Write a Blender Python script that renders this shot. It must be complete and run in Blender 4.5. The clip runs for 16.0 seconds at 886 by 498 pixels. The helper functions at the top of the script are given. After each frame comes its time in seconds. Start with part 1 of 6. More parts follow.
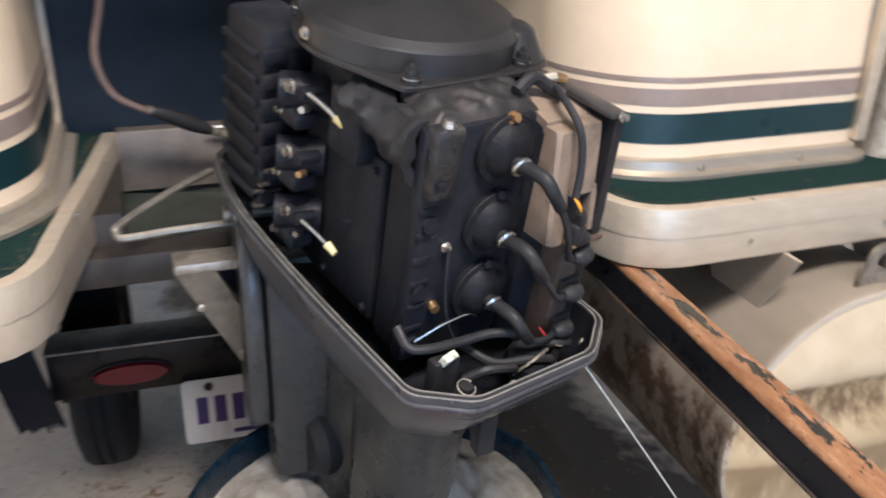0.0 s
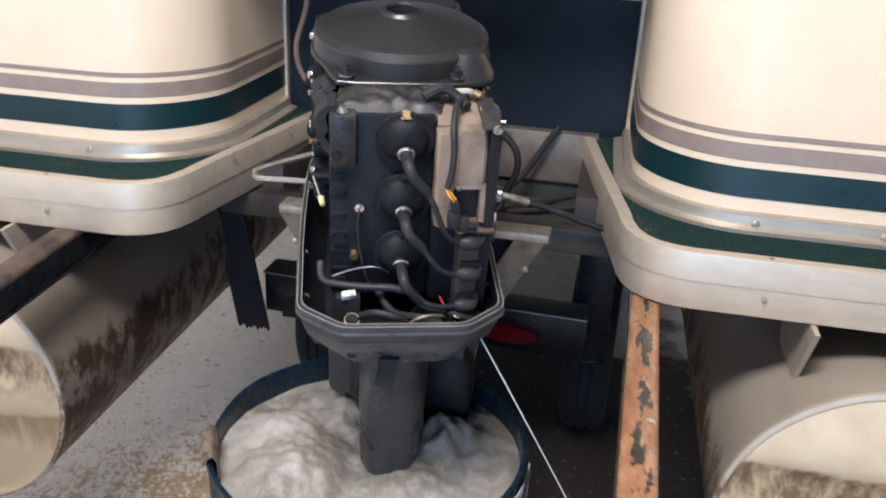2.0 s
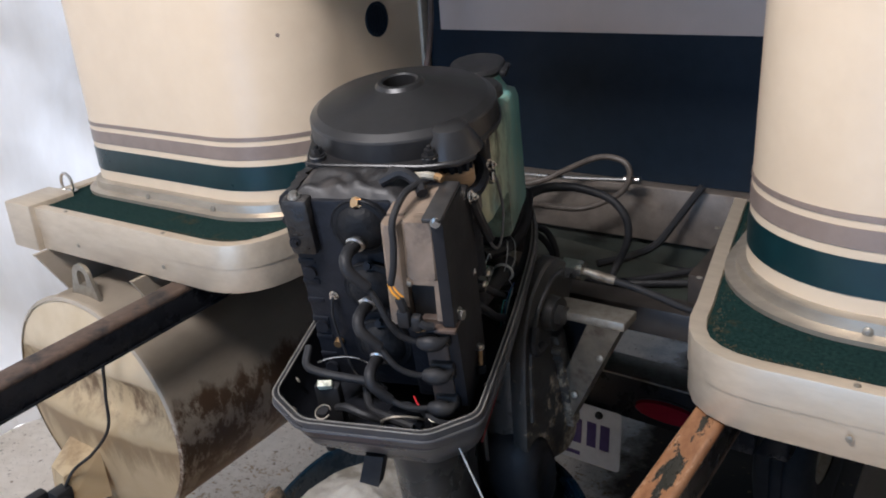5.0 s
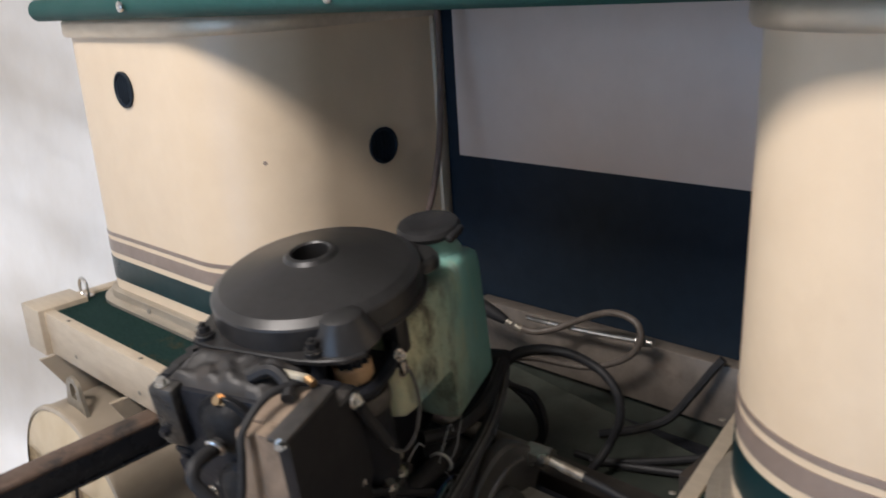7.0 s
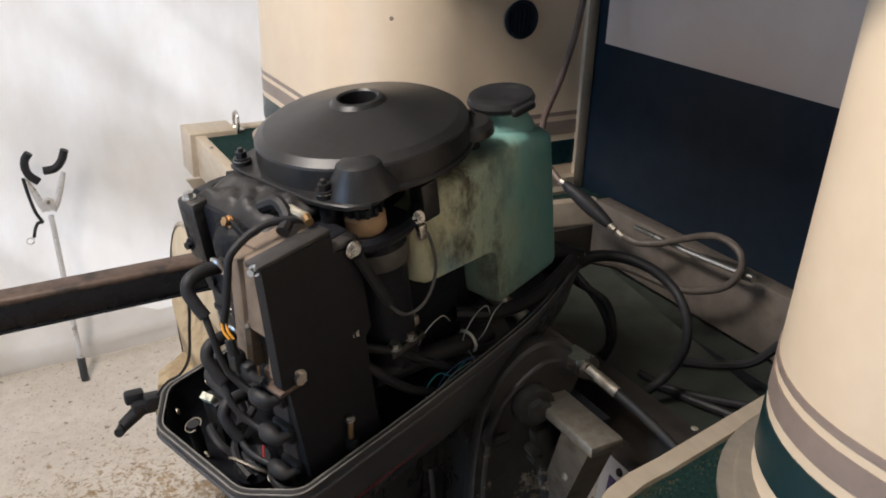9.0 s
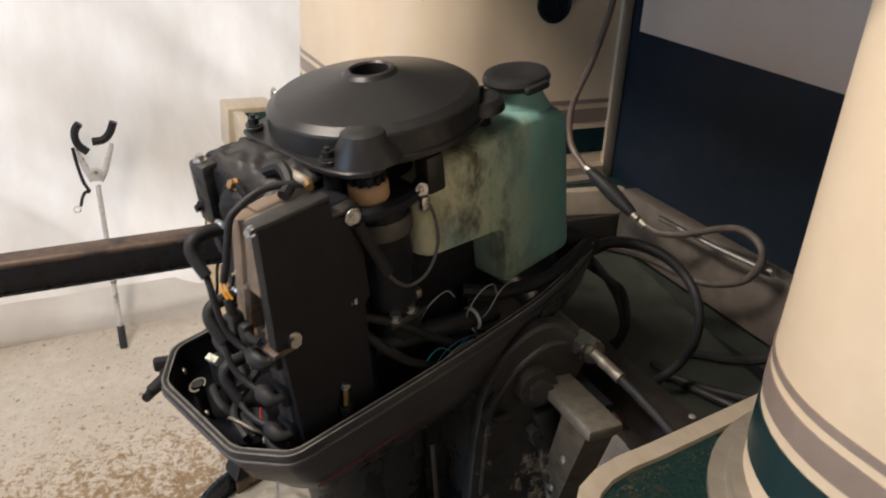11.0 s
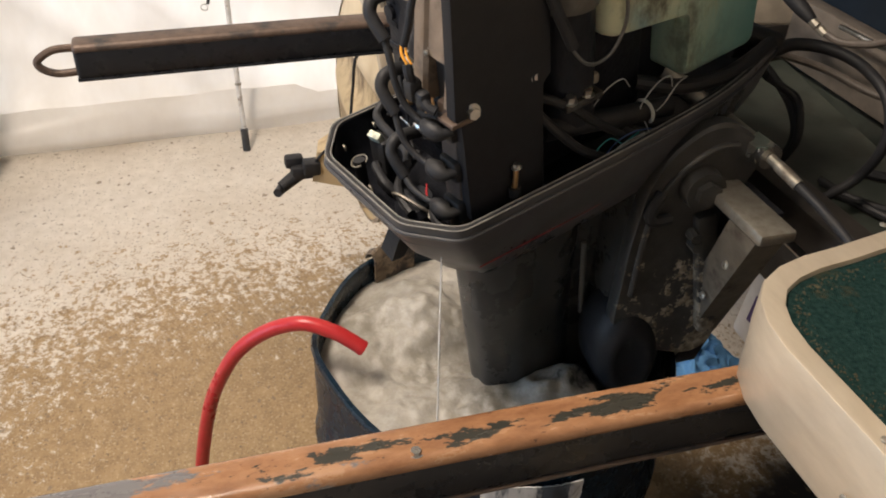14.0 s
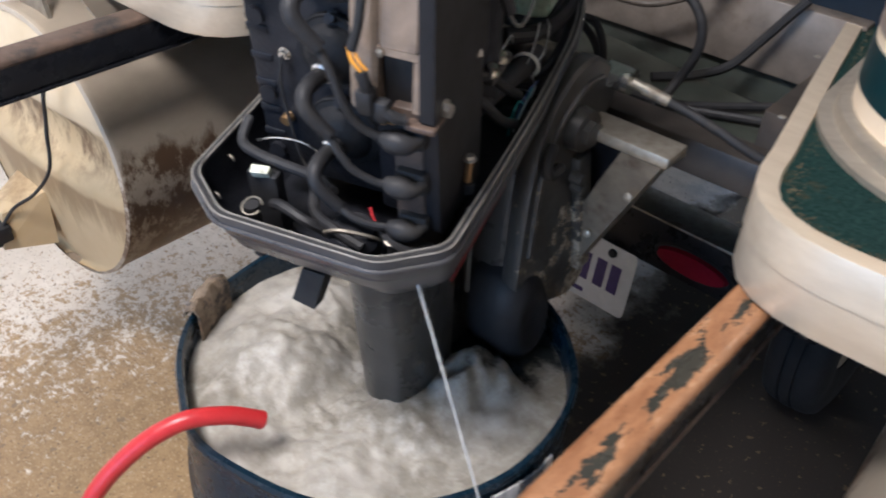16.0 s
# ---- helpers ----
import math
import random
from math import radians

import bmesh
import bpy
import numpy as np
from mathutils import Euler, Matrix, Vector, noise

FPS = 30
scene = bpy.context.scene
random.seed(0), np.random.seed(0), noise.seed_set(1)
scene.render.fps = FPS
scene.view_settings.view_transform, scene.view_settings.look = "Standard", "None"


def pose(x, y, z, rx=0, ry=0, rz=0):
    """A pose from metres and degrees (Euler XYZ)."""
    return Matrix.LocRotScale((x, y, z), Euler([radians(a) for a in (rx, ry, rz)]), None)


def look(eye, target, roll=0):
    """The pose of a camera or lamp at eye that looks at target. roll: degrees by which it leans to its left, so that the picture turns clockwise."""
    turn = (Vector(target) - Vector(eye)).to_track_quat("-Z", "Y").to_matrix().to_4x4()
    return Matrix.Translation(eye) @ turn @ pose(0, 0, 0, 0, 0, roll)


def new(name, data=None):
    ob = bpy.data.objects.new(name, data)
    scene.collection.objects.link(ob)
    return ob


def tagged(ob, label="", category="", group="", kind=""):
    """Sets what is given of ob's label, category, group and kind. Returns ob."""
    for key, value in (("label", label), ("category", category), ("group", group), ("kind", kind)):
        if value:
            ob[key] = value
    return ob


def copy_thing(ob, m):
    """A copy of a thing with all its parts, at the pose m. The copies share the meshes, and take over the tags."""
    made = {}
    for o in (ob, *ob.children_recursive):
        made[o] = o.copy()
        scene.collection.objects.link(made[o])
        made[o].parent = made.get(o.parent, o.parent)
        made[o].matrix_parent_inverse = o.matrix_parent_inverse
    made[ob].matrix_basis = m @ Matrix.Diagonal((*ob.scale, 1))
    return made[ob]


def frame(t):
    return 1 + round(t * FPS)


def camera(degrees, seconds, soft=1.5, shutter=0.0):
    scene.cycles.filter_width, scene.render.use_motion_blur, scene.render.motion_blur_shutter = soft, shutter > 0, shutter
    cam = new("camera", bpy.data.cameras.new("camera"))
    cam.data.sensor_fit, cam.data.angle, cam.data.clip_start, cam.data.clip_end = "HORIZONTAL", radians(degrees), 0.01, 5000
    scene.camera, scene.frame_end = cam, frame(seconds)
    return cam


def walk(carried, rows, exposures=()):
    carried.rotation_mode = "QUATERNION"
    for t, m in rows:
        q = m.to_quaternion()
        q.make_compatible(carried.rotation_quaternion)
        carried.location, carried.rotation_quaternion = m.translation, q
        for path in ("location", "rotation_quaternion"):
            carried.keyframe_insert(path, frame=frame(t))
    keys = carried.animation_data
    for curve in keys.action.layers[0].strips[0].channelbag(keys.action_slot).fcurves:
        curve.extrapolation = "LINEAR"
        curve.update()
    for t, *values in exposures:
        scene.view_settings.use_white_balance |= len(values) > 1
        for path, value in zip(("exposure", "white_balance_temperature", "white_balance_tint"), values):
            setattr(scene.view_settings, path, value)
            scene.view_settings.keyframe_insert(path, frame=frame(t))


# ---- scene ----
cam = camera(54.3, 16.0, 1.8, 0.5)
METRES = 2.8
BASE = pose(-0.2678, -0.9400, 1.5108, -24.937, -1.719, -17.473)
ROWS = [
    (0.0, 0.0, 0.0, 0.0, 0.0, 0.0, -0.0),
    (0.5, 0.0496, -0.0296, -0.0168, 10.37, 1.55, -6.76),
    (1.0, 0.1022, -0.0407, -0.0121, 14.55, 1.09, -9.37),
    (1.5, 0.1754, -0.0186, -0.005, 25.44, -0.19, -12.98),
    (2.0, 0.2368, -0.0249, -0.0015, 28.34, -1.03, -13.71),
    (2.5, 0.2798, -0.0548, -0.0106, 33.34, -0.95, -18.54),
    (3.0, 0.3279, -0.022, 0.0122, 42.77, -2.42, -16.69),
    (3.5, 0.3375, 0.0208, 0.0314, 44.84, -2.81, -15.25),
    (6.0, 0.3219, 0.1467, 0.0911, 56.14, -7.39, -14.78),
    (6.5, 0.3072, 0.1603, 0.1153, 55.17, -5.1, -14.74),
    (7.0, 0.3263, 0.2104, 0.1492, 62.59, -4.71, -17.98),
    (7.5, 0.3395, 0.2295, 0.1488, 63.01, -8.97, -17.93),
    (8.0, 0.3389, 0.2499, 0.1511, 70.45, -13.63, -22.0),
    (10.5, 0.3424, 0.3081, 0.1697, 83.75, -19.31, -27.22),
    (11.0, 0.3446, 0.3062, 0.165, 84.83, -20.39, -27.58),
    (11.5, 0.3483, 0.3053, 0.1537, 87.06, -23.27, -27.88),
    (12.0, 0.3484, 0.3111, 0.1437, 88.01, -27.2, -27.95),
    (12.5, 0.348, 0.313, 0.1396, 88.2, -30.04, -28.14),
    (13.0, 0.3468, 0.2991, 0.13, 91.14, -32.69, -28.82),
    (13.5, 0.3426, 0.2916, 0.123, 93.86, -35.01, -28.52),
    (14.0, 0.3427, 0.2905, 0.1274, 92.94, -34.92, -28.11),
    (14.5, 0.3349, 0.2913, 0.126, 90.12, -33.96, -26.93),
    (15.0, 0.3176, 0.2684, 0.108, 80.45, -30.86, -26.25),
    (15.5, 0.295, 0.2189, 0.0835, 62.28, -23.25, -25.57),
    (16.0, 0.2612, 0.1908, 0.0625, 57.14, -21.42, -24.13),
]
walk(cam, [(t, BASE @ pose(METRES * x, METRES * y, METRES * z, 90 + pitch, roll, yaw)) for t, x, y, z, yaw, pitch, roll in ROWS],
     exposures=[(0.0, 0.68, 5700, 14), (1.0, 0.64, 5700, 14), (2.2, 0.50, 5450, 13), (3.5, 0.04, 5400, 12), (6.0, 0.08, 5650, 13), (6.5, 0.05, 5800, 13), (7.0, -0.03, 5850, 12), (7.5, -0.07, 6300, 13), (8.0, 0.06, 5800, 11), (10.5, 0.05, 6270, 12),
                (11.3, 0.05, 6350, 12), (12.5, 0.33, 6480, 12), (14.5, 0.35, 6530, 12), (15.2, 0.46, 6000, 13), (16.0, 0.70, 5500, 13)])

# ---- world and lights ----
world = bpy.data.worlds.new("world")
scene.world = world
world.use_nodes = True
_nt = world.node_tree
_sky = _nt.nodes.new("ShaderNodeTexSky")
_sky.sky_type, _sky.sun_disc = "NISHITA", False
_sky.sun_elevation, _sky.sun_rotation = radians(38), radians(-80)
_nt.links.new(_sky.outputs[0], _nt.nodes["Background"].inputs[0])
_nt.nodes["Background"].inputs[1].default_value = 0.12

sun = new("sun", bpy.data.lights.new("sun", "SUN"))
sun.data.energy, sun.data.angle, sun.data.color = 5.7, radians(0.6), (1.0, 0.97, 0.94)
sun.matrix_world = look((-6, 1.1, 4.8), (0, 0, 0))


def area(name, eye, target, w, h, watts, colour):
    lamp = new(name, bpy.data.lights.new(name, "AREA"))
    lamp.data.shape, lamp.data.size, lamp.data.size_y = "RECTANGLE", w, h
    lamp.data.energy, lamp.data.color = watts, colour
    lamp.matrix_world = look(eye, target)
    return lamp


# Assumed warm ceiling lamp, out of view.
area("shop_light", (0.0, -1.30, 3.02), (-0.1, 0.0, 1.0), 1.0, 0.42, 70, (1.0, 0.87, 0.73))
# Unseen bluish fill from the south, added to brighten the aft faces.
area("south_fill", (0.3, -4.27, 1.25), (0.1, 0.0, 1.1), 2.3, 2.2, 42, (0.45, 0.68, 1.0))
area("north_window_daylight", (-1.10, 5.34, 1.60), (-1.00, 2.0, 0.0), 0.72, 0.76, 46, (0.72, 0.86, 1.0))

# ---- materials ----


def shader(name):
    m = bpy.data.materials.new(name)
    m.use_nodes = True
    return m, m.node_tree.nodes, m.node_tree.links, m.node_tree.nodes["Principled BSDF"]


def noise_tex(nodes, links, scale, detail=4.0, rough=0.55, stretch=(1, 1, 1), coords="Object"):
    tc = nodes.new("ShaderNodeTexCoord")
    mp = nodes.new("ShaderNodeMapping")
    mp.inputs["Scale"].default_value = stretch
    n = nodes.new("ShaderNodeTexNoise")
    n.inputs["Scale"].default_value, n.inputs["Detail"].default_value, n.inputs["Roughness"].default_value = scale, detail, rough
    links.new(tc.outputs[coords], mp.inputs[0])
    links.new(mp.outputs[0], n.inputs["Vector"])
    return n


def ramp(nodes, links, source, stops):
    r = nodes.new("ShaderNodeValToRGB")
    while len(r.color_ramp.elements) < len(stops):
        r.color_ramp.elements.new(0.5)
    for e, (p, c) in zip(r.color_ramp.elements, stops):
        e.position = p
        e.color = (*c, 1) if len(c) == 3 else c
    links.new(source, r.inputs[0])
    return r


def mix(nodes, links, fac, a, b, mode="MIX"):
    m = nodes.new("ShaderNodeMix")
    m.data_type, m.blend_type = "RGBA", mode
    for key, v in (("Factor", fac), ("A", a), ("B", b)):
        sock = [s for s in m.inputs if s.name == key and s.type == ("VALUE" if key == "Factor" else "RGBA")][0]
        if isinstance(v, (int, float)):
            sock.default_value = v
        elif isinstance(v, tuple):
            sock.default_value = (*v, 1)
        else:
            links.new(v, sock)
    return [s for s in m.outputs if s.type == "RGBA"][0]


def grey(v):
    return (v, v, v)


def surface(name, a, b, rough=0.5, metal=0.0, scale=40.0, stain=None, stain_scale=6.0, stain_at=(0.55, 0.7), bump=0.15,
            bump_scale=None, rough_vary=0.12, stretch=(1, 1, 1), spec=0.5, coat=0.0, bump_dist=0.002):
    """Two tones of fine grain, larger stains over them, an uneven gloss and a fine relief."""
    m, nodes, links, p = shader(name)
    n1 = noise_tex(nodes, links, scale, 5, 0.6, stretch)
    col = ramp(nodes, links, n1.outputs["Fac"], [(0.3, a), (0.7, b)]).outputs[0]
    n2 = noise_tex(nodes, links, stain_scale, 6, 0.65, stretch)
    if stain:
        f = ramp(nodes, links, n2.outputs["Fac"], [(stain_at[0], grey(0)), (stain_at[1], grey(1))]).outputs[0]
        col = mix(nodes, links, f, col, stain)
    links.new(col, p.inputs["Base Color"])
    r = ramp(nodes, links, n2.outputs["Fac"], [(0.3, grey(max(0.02, rough - rough_vary))), (0.7, grey(min(1, rough + rough_vary)))])
    links.new(r.outputs[0], p.inputs["Roughness"])
    p.inputs["Metallic"].default_value = metal
    p.inputs["Specular IOR Level"].default_value = spec
    p.inputs["Coat Weight"].default_value = coat
    if bump:
        nb = noise_tex(nodes, links, bump_scale or scale * 2, 4, 0.6)
        bp = nodes.new("ShaderNodeBump")
        bp.inputs["Strength"].default_value, bp.inputs["Distance"].default_value = bump, bump_dist
        links.new(nb.outputs["Fac"], bp.inputs["Height"])
        links.new(bp.outputs[0], p.inputs["Normal"])
    return m


CREAM = surface("cream_fence_skin", (0.68, 0.545, 0.385), (0.72, 0.585, 0.42), 0.38, scale=14, stain=(0.645, 0.51, 0.355), stain_scale=2.2, bump=0.05, bump_scale=9, bump_dist=0.01)
RAIL_ALU = surface("bright_rail_aluminium", (0.48, 0.42, 0.34), (0.58, 0.52, 0.425), 0.42, metal=0.72, scale=60, stain=(0.40, 0.34, 0.26), stain_scale=6, stretch=(0.3, 1, 1), bump=0.06)
TAUPE = surface("taupe_stripe", (0.22, 0.17, 0.14), (0.27, 0.21, 0.175), 0.4, scale=30)
GREEN_STRIPE = surface("green_stripe", (0.0045, 0.022, 0.026), (0.007, 0.030, 0.034), 0.35, scale=30)
SATIN_ALU = surface("satin_aluminium", (0.545, 0.458, 0.343), (0.635, 0.545, 0.42), 0.42, metal=0.45, scale=60, stain=(0.49, 0.40, 0.295), stain_scale=5, stain_at=(0.52, 0.75), stretch=(0.3, 1, 1), bump=0.10)
DULL_ALU = surface("dull_cast_aluminium", (0.30, 0.27, 0.22), (0.42, 0.39, 0.33), 0.5, metal=0.8, scale=80, stain=(0.16, 0.13, 0.10), stain_scale=14, bump=0.3)
CARPET = surface("green_deck_carpet", (0.004, 0.020, 0.019), (0.025, 0.060, 0.054), 0.95, scale=190, stain=(0.085, 0.065, 0.030), stain_scale=16, stain_at=(0.60, 0.74), bump=1.0, bump_scale=600, spec=0.1, bump_dist=0.004)
BLACK_PANEL = surface("black_transom_panel", (0.006, 0.012, 0.021), (0.009, 0.017, 0.029), 0.55, scale=30, bump=0.2, spec=0.25)
BLACK_PAINT = surface("black_engine_paint", (0.011, 0.012, 0.0155), (0.018, 0.019, 0.0235), 0.40, scale=60, stain=(0.027, 0.025, 0.024), stain_scale=16, stain_at=(0.58, 0.8), bump=0.5, bump_scale=160, spec=0.16)
COVER_BLACK = surface("satin_black_plastic", (0.015, 0.0145, 0.0145), (0.022, 0.021, 0.021), 0.35, scale=90, stain=(0.022, 0.022, 0.022), stain_scale=9, bump=0.03, rough_vary=0.05)
COWL = surface("dark_grey_cowl_paint", (0.045, 0.045, 0.049), (0.063, 0.063, 0.068), 0.33, scale=50, stain=(0.065, 0.062, 0.058), stain_scale=9, bump=0.08)
LEG_BLACK = surface("wet_black_leg_paint", (0.031, 0.032, 0.031), (0.047, 0.047, 0.046), 0.30, scale=40, stain=(0.04, 0.037, 0.032), stain_scale=12, bump=0.1)
RUBBER = surface("black_rubber", (0.015, 0.015, 0.0165), (0.023, 0.023, 0.0245), 0.55, scale=80, stain=(0.028, 0.026, 0.024), stain_scale=20, bump=0.2, spec=0.3)
GASKET = surface("grey_rubber_gasket", (0.12, 0.113, 0.10), (0.26, 0.245, 0.22), 0.5, scale=70, bump=0.2)
ZINC = surface("zinc_plated_steel", (0.55, 0.53, 0.50), (0.70, 0.68, 0.64), 0.28, metal=1.0, scale=120, bump=0.1)
BRASS = surface("brass_fitting", (0.45, 0.27, 0.12), (0.55, 0.36, 0.18), 0.35, metal=0.9, scale=90, bump=0.15)
GREY_BRACKET = surface("grey_brown_bracket_paint", (0.175, 0.130, 0.093), (0.245, 0.186, 0.135), 0.45, scale=50, stain=(0.08, 0.06, 0.045), stain_scale=20, bump=0.15)
TRAILER_BLACK = surface("black_trailer_paint", (0.008, 0.0085, 0.0105), (0.013, 0.0135, 0.016), 0.30, scale=50, stain=(0.04, 0.026, 0.018), stain_scale=18, stain_at=(0.70, 0.80), bump=0.15, spec=0.3)


def primer_top_material():
    """Orange primer rubbed through to black in long smears, with slate paint left towards the rear end."""
    m, nodes, links, p = shader("orange_primer_with_worn_black")
    n1 = noise_tex(nodes, links, 34, 6, 0.65, (1, 0.35, 1))
    col = ramp(nodes, links, n1.outputs["Fac"], [(0.3, (0.17, 0.075, 0.035)), (0.5, (0.28, 0.140, 0.068)), (0.7, (0.38, 0.215, 0.115))]).outputs[0]
    tc = nodes.new("ShaderNodeTexCoord")
    sp = nodes.new("ShaderNodeSeparateXYZ")
    links.new(tc.outputs["Object"], sp.inputs[0])
    n4 = noise_tex(nodes, links, 11, 6, 0.7, (1.6, 0.6, 1))
    rear = nodes.new("ShaderNodeMath")
    rear.operation = "MULTIPLY_ADD"
    rear.inputs[1].default_value = -0.55
    links.new(sp.outputs["Y"], rear.inputs[0])
    links.new(n4.outputs["Fac"], rear.inputs[2])
    slate = ramp(nodes, links, rear.outputs[0], [(0.755, grey(0)), (0.79, grey(0.9))]).outputs[0]
    col = mix(nodes, links, slate, col, (0.115, 0.125, 0.135))
    n2 = noise_tex(nodes, links, 30, 7, 0.70, (1, 0.36, 1))
    off = nodes.new("ShaderNodeMath")
    off.operation = "ABSOLUTE"
    links.new(sp.outputs["X"], off.inputs[0])
    middle = nodes.new("ShaderNodeMath")
    middle.operation = "MULTIPLY_ADD"
    middle.inputs[1].default_value = -7.0
    links.new(off.outputs[0], middle.inputs[0])
    links.new(n2.outputs["Fac"], middle.inputs[2])
    aft = nodes.new("ShaderNodeMath")
    aft.operation = "ADD"
    aft.inputs[1].default_value = 0.26
    links.new(sp.outputs["Y"], aft.inputs[0])
    only = nodes.new("ShaderNodeMath")
    only.operation = "MINIMUM"
    only.inputs[1].default_value = 0.0
    links.new(aft.outputs[0], only.inputs[0])
    less = nodes.new("ShaderNodeMath")
    less.operation = "MULTIPLY_ADD"
    less.inputs[1].default_value = 0.45
    links.new(only.outputs[0], less.inputs[0])
    links.new(middle.outputs[0], less.inputs[2])
    bare = ramp(nodes, links, less.outputs[0], [(0.455, grey(0)), (0.475, grey(0.95))]).outputs[0]
    col = mix(nodes, links, bare, col, (0.020, 0.026, 0.023))
    n3 = noise_tex(nodes, links, 150, 4, 0.6, (1, 0.6, 1))
    fleck = ramp(nodes, links, n3.outputs["Fac"], [(0.66, grey(0)), (0.69, grey(0.8))]).outputs[0]
    links.new(mix(nodes, links, fleck, col, (0.045, 0.025, 0.018)), p.inputs["Base Color"])
    links.new(ramp(nodes, links, n1.outputs["Fac"], [(0.3, grey(0.14)), (0.7, grey(0.34))]).outputs[0], p.inputs["Roughness"])
    bp = nodes.new("ShaderNodeBump")
    bp.inputs["Strength"].default_value, bp.inputs["Distance"].default_value = 0.45, 0.002
    links.new(n2.outputs["Fac"], bp.inputs["Height"])
    links.new(bp.outputs[0], p.inputs["Normal"])
    return m


RUST_TOP = primer_top_material()


def concrete_material():
    """Dry pale concrete, with a speckled brown wet spread round the drum."""
    m, nodes, links, p = shader("wet_speckled_concrete")
    n1 = noise_tex(nodes, links, 26, 6, 0.65)
    dry = ramp(nodes, links, n1.outputs["Fac"], [(0.3, (0.60, 0.535, 0.445)), (0.7, (0.72, 0.655, 0.565))]).outputs[0]
    n0 = noise_tex(nodes, links, 1.6, 5, 0.6)
    patch = ramp(nodes, links, n0.outputs["Fac"], [(0.45, grey(0)), (0.7, grey(0.5))]).outputs[0]
    dry = mix(nodes, links, patch, dry, (0.47, 0.395, 0.30))
    wet = ramp(nodes, links, n1.outputs["Fac"], [(0.3, (0.25, 0.160, 0.074)), (0.7, (0.40, 0.270, 0.135))]).outputs[0]
    geo = nodes.new("ShaderNodeTexCoord")
    dist = nodes.new("ShaderNodeVectorMath")
    dist.operation = "DISTANCE"
    dist.inputs[1].default_value = (-0.10, -0.25, 0.0)
    links.new(geo.outputs["Object"], dist.inputs[0])
    limit = nodes.new("ShaderNodeMath")
    limit.operation = "MULTIPLY_ADD"
    limit.inputs[1].default_value, limit.inputs[2].default_value = -0.38, 0.935
    links.new(dist.outputs["Value"], limit.inputs[0])
    n2a = noise_tex(nodes, links, 19, 7, 0.76)
    n2b = noise_tex(nodes, links, 62, 6, 0.76)
    n2 = nodes.new("ShaderNodeMath")
    n2.operation = "MULTIPLY_ADD"
    n2.inputs[1].default_value = 0.75
    half = nodes.new("ShaderNodeMath")
    half.operation = "MULTIPLY_ADD"
    half.inputs[1].default_value, half.inputs[2].default_value = 0.85, -0.30
    links.new(n2b.outputs["Fac"], half.inputs[0])
    links.new(n2a.outputs["Fac"], n2.inputs[0])
    links.new(half.outputs[0], n2.inputs[2])
    gap = nodes.new("ShaderNodeMath")
    gap.operation = "SUBTRACT"
    links.new(limit.outputs[0], gap.inputs[0])
    links.new(n2.outputs[0], gap.inputs[1])
    f = ramp(nodes, links, gap.outputs[0], [(-0.01, grey(0)), (0.0, grey(0.12)), (0.085, grey(1))]).outputs[0]
    # fine pale and dark aggregate shows through where the surface is wet
    grain = noise_tex(nodes, links, 125, 5, 0.72)
    pale = ramp(nodes, links, grain.outputs["Fac"], [(0.565, grey(0)), (0.63, grey(0.8))]).outputs[0]
    deep = ramp(nodes, links, grain.outputs["Fac"], [(0.34, grey(0.75)), (0.42, grey(0))]).outputs[0]
    wet = mix(nodes, links, pale, wet, (0.56, 0.43, 0.27))
    wet = mix(nodes, links, deep, wet, (0.13, 0.075, 0.035))
    col = mix(nodes, links, f, dry, wet)
    # oily wet under the boat's right half, darkened further for the shade there
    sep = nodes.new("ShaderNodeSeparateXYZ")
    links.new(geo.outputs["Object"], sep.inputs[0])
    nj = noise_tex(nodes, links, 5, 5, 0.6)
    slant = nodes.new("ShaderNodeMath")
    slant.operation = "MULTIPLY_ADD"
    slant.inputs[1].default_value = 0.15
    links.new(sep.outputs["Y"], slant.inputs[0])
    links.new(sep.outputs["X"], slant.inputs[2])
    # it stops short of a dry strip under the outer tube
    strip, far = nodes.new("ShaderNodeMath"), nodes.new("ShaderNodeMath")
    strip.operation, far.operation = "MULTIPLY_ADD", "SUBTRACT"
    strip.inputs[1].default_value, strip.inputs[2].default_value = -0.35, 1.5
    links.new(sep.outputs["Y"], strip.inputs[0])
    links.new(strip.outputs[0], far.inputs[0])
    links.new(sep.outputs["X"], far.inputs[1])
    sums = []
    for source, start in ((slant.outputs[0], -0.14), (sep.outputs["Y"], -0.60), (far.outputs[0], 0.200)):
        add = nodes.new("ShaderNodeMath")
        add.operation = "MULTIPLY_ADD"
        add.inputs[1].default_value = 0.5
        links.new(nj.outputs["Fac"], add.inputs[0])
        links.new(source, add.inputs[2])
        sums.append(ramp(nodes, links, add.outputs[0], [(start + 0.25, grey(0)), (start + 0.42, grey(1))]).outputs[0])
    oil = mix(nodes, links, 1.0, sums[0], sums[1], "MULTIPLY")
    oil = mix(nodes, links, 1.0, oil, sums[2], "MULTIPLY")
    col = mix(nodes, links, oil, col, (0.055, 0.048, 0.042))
    n3 = noise_tex(nodes, links, 105, 4, 0.65)
    grit = ramp(nodes, links, n3.outputs["Fac"], [(0.62, grey(0)), (0.66, grey(0.85))]).outputs[0]
    col = mix(nodes, links, grit, col, (0.11, 0.078, 0.05))
    n5 = noise_tex(nodes, links, 42, 3, 0.5)
    drip = ramp(nodes, links, n5.outputs["Fac"], [(0.655, grey(0)), (0.675, grey(0.75))]).outputs[0]
    col = mix(nodes, links, drip, col, (0.20, 0.145, 0.09))
    links.new(col, p.inputs["Base Color"])
